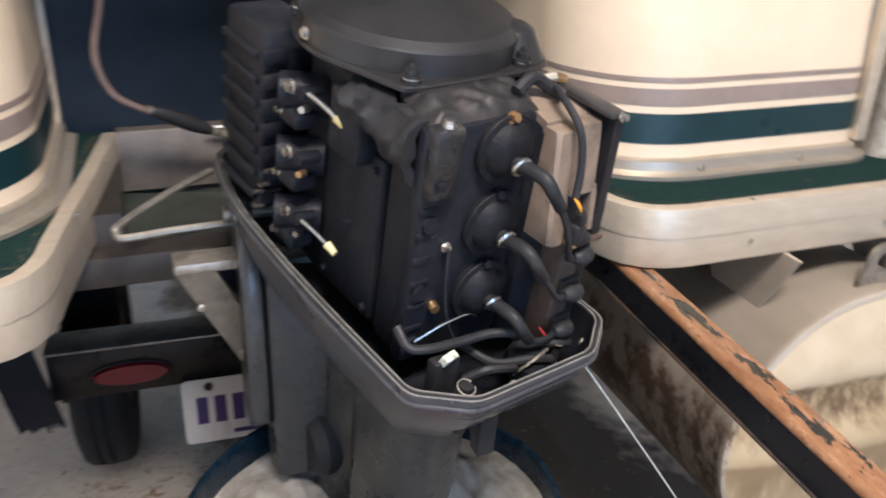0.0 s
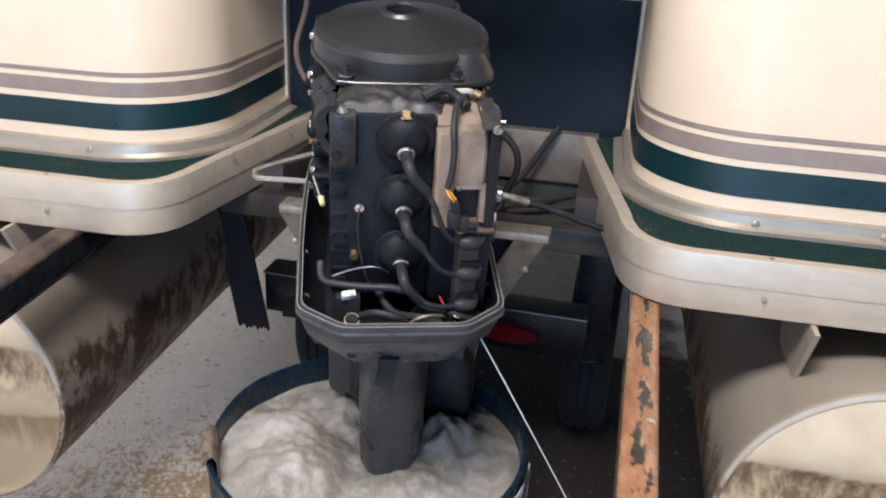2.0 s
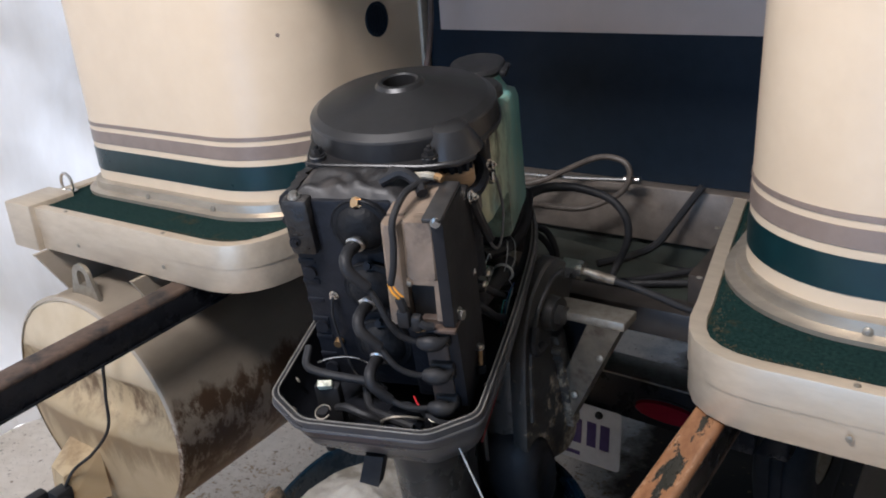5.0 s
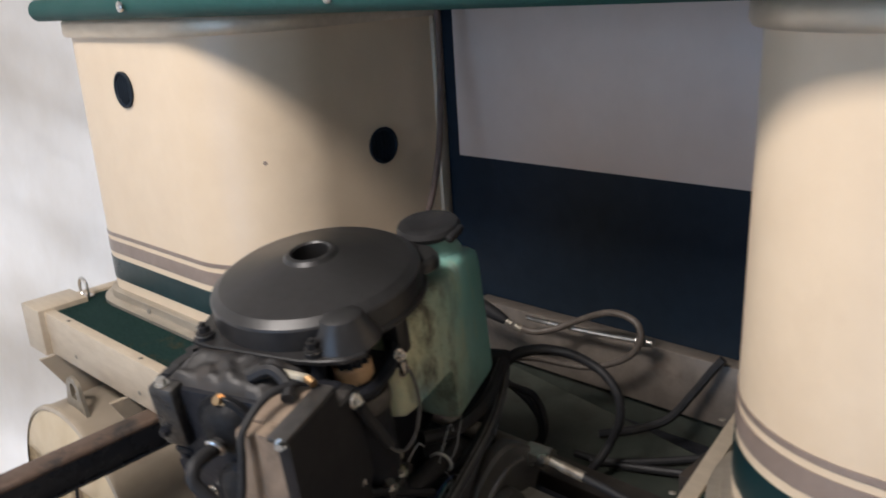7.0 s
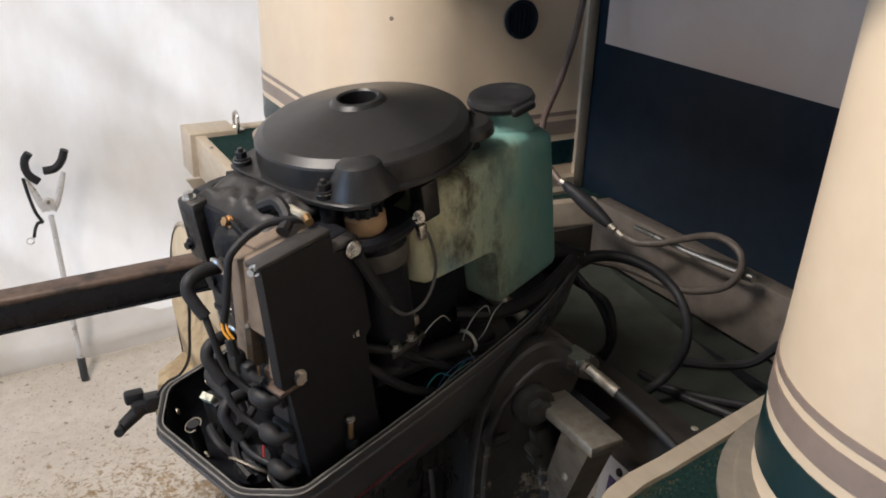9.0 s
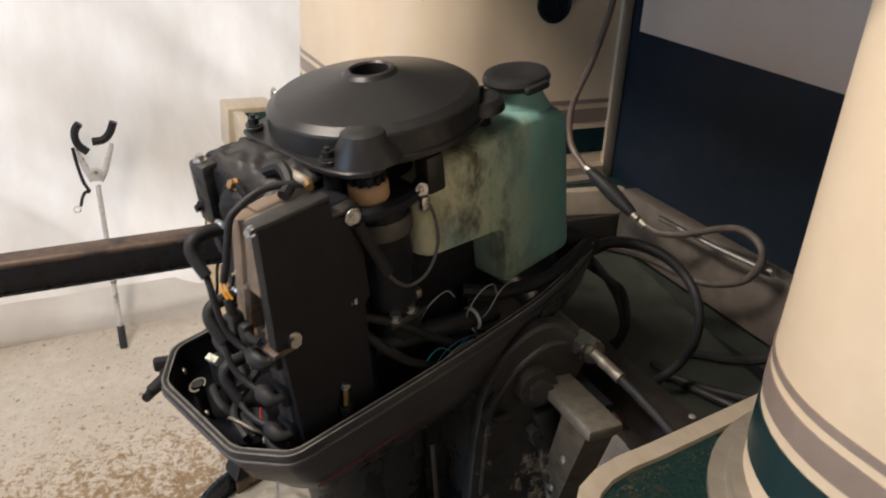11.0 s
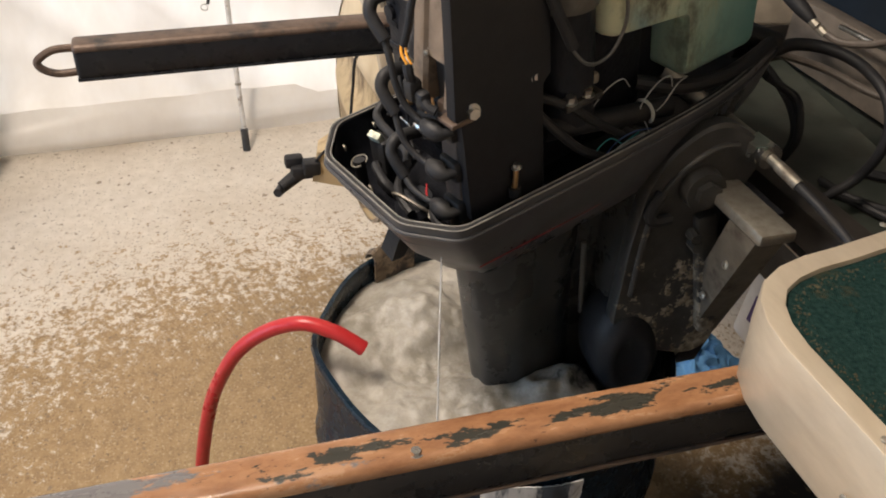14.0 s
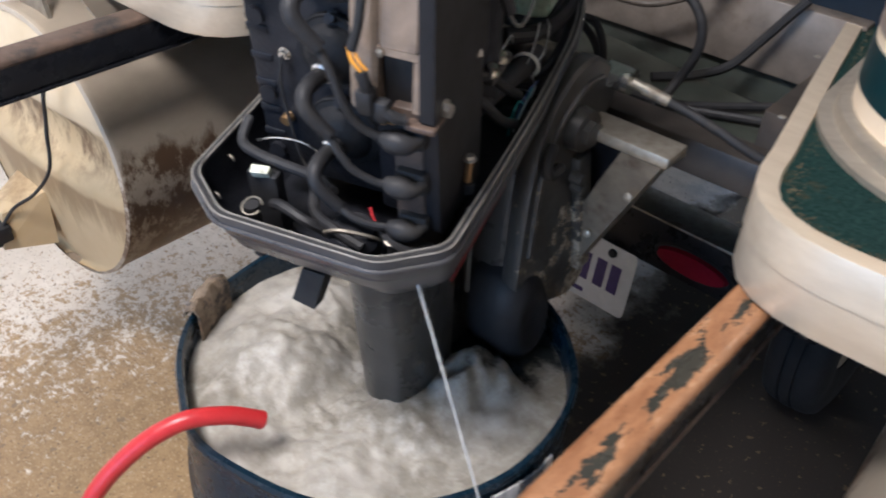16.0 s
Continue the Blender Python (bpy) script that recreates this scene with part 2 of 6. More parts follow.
    r = ramp(nodes, links, f, [(0.0, grey(0.62)), (1.0, grey(0.42))])
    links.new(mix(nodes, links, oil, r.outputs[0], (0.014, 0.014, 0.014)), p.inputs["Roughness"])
    bp = nodes.new("ShaderNodeBump")
    bp.inputs["Strength"].default_value, bp.inputs["Distance"].default_value = 0.3, 0.003
    ripple = mix(nodes, links, 0.10, (0.5, 0.5, 0.5), noise_tex(nodes, links, 30, 3, 0.5, (1, 0.4, 1)).outputs["Fac"])
    links.new(mix(nodes, links, oil, n3.outputs["Fac"], ripple), bp.inputs["Height"])
    links.new(bp.outputs[0], p.inputs["Normal"])
    return m


CONCRETE = concrete_material()
BARREL_BLUE = surface("blue_drum_plastic", (0.004, 0.013, 0.024), (0.008, 0.022, 0.037), 0.27, scale=30, stain=(0.03, 0.045, 0.058), stain_scale=34, stain_at=(0.62, 0.74), bump=0.12, spec=0.35)
TYRE = surface("tyre_rubber", (0.006, 0.006, 0.007), (0.012, 0.012, 0.013), 0.8, scale=60, bump=0.4)
RED_HOSE = surface("red_hose_rubber", (0.42, 0.018, 0.022), (0.50, 0.028, 0.030), 0.35, scale=60, bump=0.1)
RAG_BLUE = surface("blue_shop_rag", (0.10, 0.28, 0.55), (0.16, 0.38, 0.66), 0.9, scale=60, bump=0.3)
CANVAS = surface("green_canvas", (0.004, 0.050, 0.045), (0.008, 0.070, 0.062), 0.7, scale=200, bump=0.4)
WHITE_PLATE = surface("white_plate_enamel", (0.66, 0.66, 0.66), (0.74, 0.74, 0.74), 0.4, scale=50, bump=0.05)
YELLOW = surface("orange_yellow_wire", (0.75, 0.30, 0.02), (0.85, 0.40, 0.04), 0.4)
PLASTER = surface("grey_white_wall", (0.60, 0.57, 0.52), (0.68, 0.65, 0.60), 0.85, scale=12, stain=(0.5, 0.46, 0.41), stain_scale=1.5, bump=0.2)
SHADE_PANEL = surface("beige_panel", (0.64, 0.51, 0.43), (0.69, 0.56, 0.48), 0.45, scale=12, bump=0.05)

# ---- mesh helpers ----


def part(name, bm, material, parent=None, label="", smooth=35):
    me = bpy.data.meshes.new(name)
    bmesh.ops.recalc_face_normals(bm, faces=bm.faces[:])
    bm.to_mesh(me)
    bm.free()
    me.materials.append(material)
    if smooth:
        me.polygons.foreach_set("use_smooth", [True] * len(me.polygons))
        me.set_sharp_from_angle(angle=radians(smooth))
    ob = new(name, me)
    if parent:
        ob.parent = parent
    if label:
        ob["label"] = label
    return ob


def thing(name, label, category, m=None, group="", kind=""):
    ob = new(name)
    ob.empty_display_size = 0.05
    if m is not None:
        ob.matrix_world = m
    return tagged(ob, label, category, group, kind)


def add_box(bm, lo, hi, bevel=0.0, m=None, seg=2):
    r = bmesh.ops.create_cube(bm, size=1)
    vs = r["verts"]
    c = [(a + b) / 2 for a, b in zip(lo, hi)]
    s = [abs(b - a) for a, b in zip(lo, hi)]
    for v in vs:
        v.co = Vector((c[0] + v.co.x * s[0], c[1] + v.co.y * s[1], c[2] + v.co.z * s[2]))
    es = list({e for v in vs for e in v.link_edges})
    if bevel:
        out = bmesh.ops.bevel(bm, geom=es, offset=min(bevel, min(s) * 0.49), segments=seg, affect="EDGES", profile=0.5)
        vs = list({v for f in out["faces"] for v in f.verts} | {v for v in vs if v.is_valid})
    if m is not None:
        bmesh.ops.transform(bm, matrix=m, verts=vs)
    return bm


def box(lo, hi, bevel=0.0, m=None, seg=2):
    return add_box(bmesh.new(), lo, hi, bevel, m, seg)


def add_rod(bm, a, b, r, r2=None, seg=16, caps=True):
    a, b = Vector(a), Vector(b)
    d = b - a
    m = Matrix.Translation((a + b) / 2) @ d.to_track_quat("Z", "Y").to_matrix().to_4x4()
    bmesh.ops.create_cone(bm, cap_ends=caps, segments=seg, radius1=r, radius2=r if r2 is None else r2, depth=d.length, matrix=m)
    return bm


def rod(a, b, r, r2=None, seg=16):
    return add_rod(bmesh.new(), a, b, r, r2, seg)


def curve_points(pts, n=8, closed=False):
    """Points of a smooth curve through pts."""
    P = [Vector(p) for p in pts]
    out = []
    k = len(P)
    last = k if closed else k - 1
    for i in range(last):
        p1, p2 = P[i], P[(i + 1) % k]
        p0 = P[(i - 1) % k] if closed or i > 0 else p1 * 2 - p2
        p3 = P[(i + 2) % k] if closed or i + 2 < k else p2 * 2 - p1
        for j in range(n):
            t = j / n
            out.append(0.5 * ((2 * p1) + (p2 - p0) * t + (2 * p0 - 5 * p1 + 4 * p2 - p3) * t * t + (3 * p1 - p0 - 3 * p2 + p3) * t ** 3))
    if not closed:
        out.append(P[-1])
    return out


def add_tube(bm, pts, r, seg=10, n=8, smooth=True, closed=False, radii=None):
    path = curve_points(pts, n, closed) if smooth else [Vector(p) for p in pts]
    k = len(path)
    rings = []
    up = None
    for i, p in enumerate(path):
        a = path[(i - 1) % k] if closed or i else path[0]
        b = path[(i + 1) % k] if closed or i < k - 1 else path[-1]
        t = (b - a).normalized()
        if up is None:
            up = t.orthogonal().normalized()
        up = (up - t * up.dot(t)).normalized()
        side = t.cross(up)
        rr = radii(i / max(1, k - 1)) if radii else r
        rings.append([bm.verts.new(p + (up * math.cos(2 * math.pi * j / seg) + side * math.sin(2 * math.pi * j / seg)) * rr) for j in range(seg)])
    for i in range(k if closed else k - 1):
        A, B = rings[i], rings[(i + 1) % k]
        for j in range(seg):
            bm.faces.new((A[j], A[(j + 1) % seg], B[(j + 1) % seg], B[j]))
    if not closed:
        bm.faces.new(rings[0][::-1])
        bm.faces.new(rings[-1])
    return bm


def tube(pts, r, seg=10, n=8, smooth=True, closed=False, radii=None):
    return add_tube(bmesh.new(), pts, r, seg, n, smooth, closed, radii)


def add_lathe(bm, profile, seg=48, m=None, wobble=None):
    """Turn (radius, z) points about z; a radius of 0 closes the end."""
    rings = []
    for r, z in profile:
        if r < 1e-6:
            rings.append([bm.verts.new((0, 0, z))])
        else:
            ring = []
            for j in range(seg):
                a = 2 * math.pi * j / seg
                k = wobble(a, r, z) if wobble else 0
                ring.append(bm.verts.new(((r + k) * math.cos(a), (r + k) * math.sin(a), z)))
            rings.append(ring)
    for A, B in zip(rings, rings[1:]):
        if len(A) == 1 and len(B) == 1:
            continue
        for j in range(seg):
            q = (j + 1) % seg
            if len(A) == 1:
                bm.faces.new((A[0], B[q], B[j]))
            elif len(B) == 1:
                bm.faces.new((A[j], A[q], B[0]))
            else:
                bm.faces.new((A[j], A[q], B[q], B[j]))
    if m is not None:
        bmesh.ops.transform(bm, matrix=m, verts=[v for ring in rings for v in ring])
    return bm


def lathe(profile, seg=48, m=None, wobble=None):
    return add_lathe(bmesh.new(), profile, seg, m, wobble)


def add_loft(bm, rings, cap=True, closed=True):
    """Skin a row of rings of as many points each."""
    vs = [[bm.verts.new(p) for p in ring] for ring in rings]
    n = len(vs[0])
    for A, B in zip(vs, vs[1:]):
        for j in range(n if closed else n - 1):
            bm.faces.new((A[j], A[(j + 1) % n], B[(j + 1) % n], B[j]))
    if cap and closed:
        bm.faces.new(vs[0][::-1])
        bm.faces.new(vs[-1])
    return bm


def loft(rings, cap=True, closed=True):
    return add_loft(bmesh.new(), rings, cap, closed)


def rounded(points, radii, n=6):
    """A closed outline with its corners rounded."""
    P = [Vector(p) for p in points]
    out = []
    for i, p in enumerate(P):
        r = radii[i] if isinstance(radii, (list, tuple)) else radii
        a, b = P[i - 1] - p, P[(i + 1) % len(P)] - p
        if r <= 0:
            out.append(p)
            continue
        r = min(r, a.length * 0.49, b.length * 0.49)
        s, e = p + a.normalized() * r, p + b.normalized() * r
        for j in range(n + 1):
            t = j / n
            out.append(s * (1 - t) ** 2 + p * 2 * t * (1 - t) + e * t * t)
    return out


def add_slab(bm, outline, z0, z1, bevel=0.0):
    """An outline in x and y, drawn up from z0 to z1, its rims eased."""
    if bevel:
        c = sum((Vector((p[0], p[1])) for p in outline), Vector((0, 0))) / len(outline)
        def ring(z, inset):
            out = []
            k = len(outline)
            for i in range(k):
                p = Vector(outline[i][:2])
                d = (Vector(outline[(i + 1) % k][:2]) - Vector(outline[i - 1][:2])).normalized()
                nrm = Vector((-d.y, d.x))
                if nrm.dot(c - p) < 0:
                    nrm = -nrm
                q = p + nrm * inset
                out.append((q.x, q.y, z))
            return out
        s = 1 if z1 > z0 else -1
        rings = [ring(z0, bevel), ring(z0 + s * bevel, 0), ring(z1 - s * bevel, 0), ring(z1, bevel)]
    else:
        rings = [[(p[0], p[1], z) for p in outline] for z in (z0, z1)]
    return add_loft(bm, rings)


def slab(outline, z0, z1, bevel=0.0):
    return add_slab(bmesh.new(), outline, z0, z1, bevel)


def add_sweep(bm, path, profile, closed=False):
    """Sweep (out, z) points along a path in plan; out is to the right of the way."""
    rings = []
    k = len(path)
    for i in range(k):
        a = Vector(path[i - 1][:2]) if (i or closed) else Vector(path[0][:2])
        b = Vector(path[(i + 1) % k][:2]) if (closed or i < k - 1) else Vector(path[-1][:2])
        d = (b - a).normalized()
        nrm = Vector((d.y, -d.x))
        rings.append([(path[i][0] + nrm.x * o, path[i][1] + nrm.y * o, z) for o, z in profile])
    if closed:
        rings.append(rings[0])
        add_loft(bm, rings, cap=False)
        bmesh.ops.remove_doubles(bm, verts=bm.verts[:], dist=1e-5)
        return bm
    return add_loft(bm, rings)


def sweep(path, profile, closed=False):
    return add_sweep(bmesh.new(), path, profile, closed)


def hex_bolt(parent, at, way, r=0.006, h=0.005, material=None, name="bolt", shank=0.0):
    at, way = Vector(at), Vector(way).normalized()
    bm = bmesh.new()
    add_rod(bm, at, at + way * h * 0.25, r * 1.45, seg=16)
    add_rod(bm, at + way * h * 0.25, at + way * h * 1.25, r, seg=6)
    if shank:
        add_rod(bm, at + way * h, at + way * (h + shank), r * 0.45, seg=8)
    return part(name, bm, material or ZINC, parent, smooth=25)


def pan_screw(parent, at, way, r=0.006, h=0.003, material=None, name="screw"):
    at, way = Vector(at), Vector(way).normalized()
    m = Matrix.Translation(at) @ way.to_track_quat("Z", "Y").to_matrix().to_4x4()
    bm = lathe([(r, 0), (r * 0.95, h * 0.5), (r * 0.6, h * 0.9), (r * 0.25, h), (r * 0.22, h * 0.55), (0, h * 0.55)], 12, m)
    return part(name, bm, material or DULL_ALU, parent)

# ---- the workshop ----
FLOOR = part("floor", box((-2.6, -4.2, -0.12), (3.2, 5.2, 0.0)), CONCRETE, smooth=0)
tagged(FLOOR, "wet speckled concrete workshop floor", "floor", kind="structure")
north = bmesh.new()
for lo, hi in (((-0.73, 5.2, 0.0), (3.2, 5.35, 3.2)), ((-2.6, 5.2, 0.0), (-1.47, 5.35, 3.2)), ((-1.47, 5.2, 0.0), (-0.73, 5.35, 1.20)), ((-1.47, 5.2, 2.0), (-0.73, 5.35, 3.2))):
    add_box(north, lo, hi)
# The doorway is added as an opening for the bluish fill lamp.
south = bmesh.new()
for lo, hi in (((-2.6, -4.35, 0.0), (-0.9, -4.2, 3.2)), ((1.5, -4.35, 0.0), (3.2, -4.2, 3.2)), ((-0.9, -4.35, 2.4), (1.5, -4.2, 3.2))):
    add_box(south, lo, hi)
for nm, bm, lab in (
        ("wall_east", box((3.2, -4.2, 0.0), (3.35, 5.2, 3.2)), "plain pale workshop wall"),
        ("wall_north", north, "plain pale workshop wall with a small window"),
        ("wall_south", south, "unseen pale wall with an opening added for the fill lamp")):
    tagged(part(nm, bm, PLASTER, smooth=0), lab, "wall", kind="structure")
# Unseen fixture added round the assumed ceiling lamp.
fixture = thing("ceiling_light", "assumed long white ceiling fixture, out of view", "ceiling light", look((0.0, -1.30, 3.02), (-0.1, 0.0, 1.0)))
part("housing", box((-0.53, -0.24, 0.010), (0.53, 0.24, 0.05), 0.008), PLASTER, fixture)
for x in (-0.4, 0.4):
    part("hanger", rod((x, 0.0, 0.05), (x, -0.06, 0.19), 0.004), DULL_ALU, fixture)
window = thing("window_1", "small louvred workshop window", "window", pose(-1.10, 5.24, 1.60), kind="structure")
for lo, hi in (((-0.37, -0.02, -0.40), (-0.34, 0.02, 0.40)), ((0.34, -0.02, -0.40), (0.37, 0.02, 0.40)), ((-0.34, -0.02, -0.40), (0.34, 0.02, -0.37)), ((-0.34, -0.02, 0.37), (0.34, 0.02, 0.40))):
    part("window_frame", box(lo, hi, 0.003), PLASTER, window)
for k in range(6):
    part("slat", box((-0.34, -0.012, -0.347 + 0.124 * k), (0.34, 0.012, -0.275 + 0.124 * k), 0.003), PLASTER, window)
tagged(part("ceiling", box((-2.6, -4.2, 3.2), (3.2, 5.2, 3.32)), PLASTER, smooth=0), "plain pale workshop ceiling", "ceiling", kind="structure")


def plastic_sheet_material():
    m, nodes, links, p = shader("translucent_plastic_sheet")
    n = noise_tex(nodes, links, 3.0, 5, 0.6, (1, 1, 0.4))
    col = ramp(nodes, links, n.outputs["Fac"], [(0.3, (0.67, 0.63, 0.575)), (0.7, (0.87, 0.855, 0.83))]).outputs[0]
    links.new(col, p.inputs["Base Color"])
    p.inputs["Roughness"].default_value = 0.35
    tr = nodes.new("ShaderNodeBsdfTranslucent")
    links.new(col, tr.inputs["Color"])
    mx = nodes.new("ShaderNodeMixShader")
    # slanting swags, doubled in places; fold shade and daylight blotches are put into translucency
    tc = nodes.new("ShaderNodeTexCoord")
    turn, squeeze = nodes.new("ShaderNodeMapping"), nodes.new("ShaderNodeMapping")
    turn.inputs["Rotation"].default_value = (radians(40), 0, 0)
    squeeze.inputs["Scale"].default_value = (1, 0.42, 1.9)
    fold_shade = nodes.new("ShaderNodeTexNoise")
    fold_shade.inputs["Scale"].default_value, fold_shade.inputs["Detail"].default_value, fold_shade.inputs["Roughness"].default_value = 1.5, 4.0, 0.5
    links.new(tc.outputs["Object"], turn.inputs[0])
    links.new(turn.outputs[0], squeeze.inputs[0])
    links.new(squeeze.outputs[0], fold_shade.inputs["Vector"])
    layers = ramp(nodes, links, fold_shade.outputs["Fac"], [(0.36, grey(0.14)), (0.64, grey(0.47))])
    links.new(layers.outputs[0], mx.inputs[0])
    links.new(p.outputs[0], mx.inputs[1])
    links.new(tr.outputs[0], mx.inputs[2])
    links.new(mx.outputs[0], nodes["Material Output"].inputs[0])
    return m


SHEET = plastic_sheet_material()


def hung_sheet():
    bm = bmesh.new()
    ny, nz = 150, 60
    grid = []
    for i in range(ny + 1):
        row = []
        y = -4.2 + 9.4 * i / ny
        for j in range(nz + 1):
            z = 3.2 * j / nz
            low = max(0.0, 1 - z / 0.5)
            fold = 0.040 * math.sin(3.1 * y + 2.2 * z) + 0.022 * math.sin(7.3 * y - 3.3 * z + 1.0) + 0.15 * noise.noise((y * 0.9 + z * 1.1, z * 0.5 - y * 0.2, 3.0)) + 0.045 * noise.noise((y * 2.2 - z * 2.6, z * 0.8, 11.0)) + 0.020 * noise.noise((y * 6 + 3 * z, z * 2, 5.0))
            x = -2.13 - 0.10 * (y + 0.4) * (1 if abs(y) < 2 else 2 / abs(y)) * 0.9 + fold + 0.09 * low * noise.noise((y * 3.5, z * 4, 9.0)) + 0.10 * low * low
            row.append(bm.verts.new((x, y, z + 0.004 + 0.012 * low * noise.noise((y * 4, 1, 1)))))
        grid.append(row)
    for i in range(ny):
        for j in range(nz):
            bm.faces.new((grid[i][j], grid[i + 1][j], grid[i + 1][j + 1], grid[i][j + 1]))
    return part("plastic_sheet", bm, SHEET, smooth=180)



def skirt_sheet():
    """A doubled strip of the sheet that lies along the floor."""
    bm = bmesh.new()
    n, k = 160, 8
    rows = []
    for i in range(n + 1):
        y = -4.1 + 9.2 * i / n
        top = 0.135 + 0.030 * noise.noise((y * 1.3, 4, 0)) + 0.014 * noise.noise((y * 5, 2, 0))
        x = -2.00 - 0.10 * (y + 0.4) * (1 if abs(y) < 2 else 2 / abs(y)) * 0.9
        rows.append([bm.verts.new((x + 0.055 * math.sin(2.6 * j / k + 0.3) * (1 + 0.5 * noise.noise((y * 2.5, j * 0.3, 6))) - 0.05 * j / k + 0.03 * noise.noise((y * 2, 1, 9)), y, 0.004 + top * j / k)) for j in range(k + 1)])
    for A, B in zip(rows, rows[1:]):
        for j in range(k):
            bm.faces.new((A[j], B[j], B[j + 1], A[j + 1]))
    return part("plastic_skirt", bm, SHEET, smooth=180)


tagged(skirt_sheet(), "greyish doubled strip of plastic sheet along the floor", "plastic sheet", kind="structure")
tagged(hung_sheet(), "creased white translucent plastic sheet hung as a wall", "plastic sheet", kind="structure")

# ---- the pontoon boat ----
# Besides grime, the recess's shade is put into this near-black base.
WELL_ALU = surface("shaded_grimy_well_aluminium", (0.030, 0.026, 0.023), (0.052, 0.045, 0.039), 0.5, metal=0.3, scale=30, stain=(0.06, 0.045, 0.034), stain_scale=9, bump=0.15)
FASCIA_ALU = surface("dusty_aluminium_strip", (0.165, 0.142, 0.120), (0.24, 0.208, 0.178), 0.5, metal=0.5, scale=30, stain=(0.13, 0.10, 0.075), stain_scale=8, bump=0.15)
BOAT = pose(-0.04, 0.05, 0, 0, 0, 2.5)
boat = thing("pontoon_boat", "cream pontoon boat with green and taupe stripes on a trailer", "boat", BOAT)
DECK_Z = 1.031


def arc(c, r, a0, a1, n=10):
    return [(c[0] + r * math.cos(radians(a0 + (a1 - a0) * i / n)), c[1] + r * math.sin(radians(a0 + (a1 - a0) * i / n))) for i in range(n + 1)]


def deck_edge(s):
    """The aft edge and the notch's side, from the outer corner inwards; s is the side."""
    path = [(s * 1.02, 0.005), (s * 0.8, 0.005), (s * 0.62, 0.005)]
    path += [(s * x, y) for x, y in ((0.50, 0.005), (0.465, 0.010), (0.436, 0.022), (0.412, 0.042), (0.396, 0.070), (0.386, 0.105), (0.380, 0.15), (0.362, 0.25), (0.335, 0.40), (0.302, 0.60))]
    return path


outline = deck_edge(-1) + deck_edge(1)[::-1] + [(1.06, 0.02), (1.06, 3.2), (-1.06, 3.2), (-1.06, 0.02)]
part("deck", slab(outline, 0.985, DECK_Z), CARPET, boat, "worn dark green deck carpet", smooth=0)
RIM = [(-0.020, DECK_Z + 0.001), (-0.0185, DECK_Z + 0.005), (0.0024, DECK_Z + 0.0055), (0.0035, DECK_Z + 0.0050), (0.0040, DECK_Z + 0.0038), (0.0040, 0.9890), (0.0022, 0.9887), (0.0022, 0.943), (0.001, 0.940), (-0.02, 0.940)]
for s in (-1, 1):
    path = deck_edge(s)
    if s > 0:
        path = path[::-1]
    part("deck_trim", sweep(path, RIM), SATIN_ALU, boat, "satin aluminium deck edge trim", smooth=40)
    part("corner_cap", box((s * 1.018 - 0.001, -0.012, 0.938), (s * (1.112 if s < 0 else 1.098), 0.10, 1.043), 0.004), SATIN_ALU, boat)
    part("side_rail", box((s * 1.058, 0.10, 0.945), (s * 1.092, 3.2, 1.037), 0.003), SATIN_ALU, boat)
    for x, y, z, way in ((0.61, -0.002, 0.972, (0, -1, 0)), (0.88, -0.002, 0.972, (0, -1, 0)), (0.61, 0.012, 1.037, (0, 0, 1)), (0.92, 0.012, 1.037, (0, 0, 1)), (0.355, 0.225, 1.037, (0, 0, 1)), (0.318, 0.43, 1.037, (0, 0, 1))):
        pan_screw(boat, (s * x, y, z), way, 0.0045, 0.002)


def fence_path(s):
    edge, r = (1.042, 0.10) if s < 0 else (0.945, 0.05)
    p = [(s * edge, 3.0), (s * edge, 1.5), (s * edge, 0.6)]
    p += [(s * x, y) for x, y in arc((edge - r, 0.147 + r), r, 0, -90, 8)]
    p += [(s * 0.80, 0.147), (s * 0.68, 0.147)]
    p += [(s * x, y) for x, y in arc((0.590, 0.340), 0.193, -90, -180, 14)]
    p += [(s * 0.394, 0.45), (s * 0.392, 0.60)]
    return p


def band(z0, z1, out, thick=0.0012):
    return [(out, z0), (out + thick, z0), (out + thick, z1), (out, z1)]


def leaning(s, side, profile):
    """The right-hand fence leans a little forward towards its top."""
    bm = sweep(side, profile)
    if s > 0:
        for v in bm.verts:
            v.co.y += 0.06 * max(0.0, v.co.z - 1.06)
    return bm


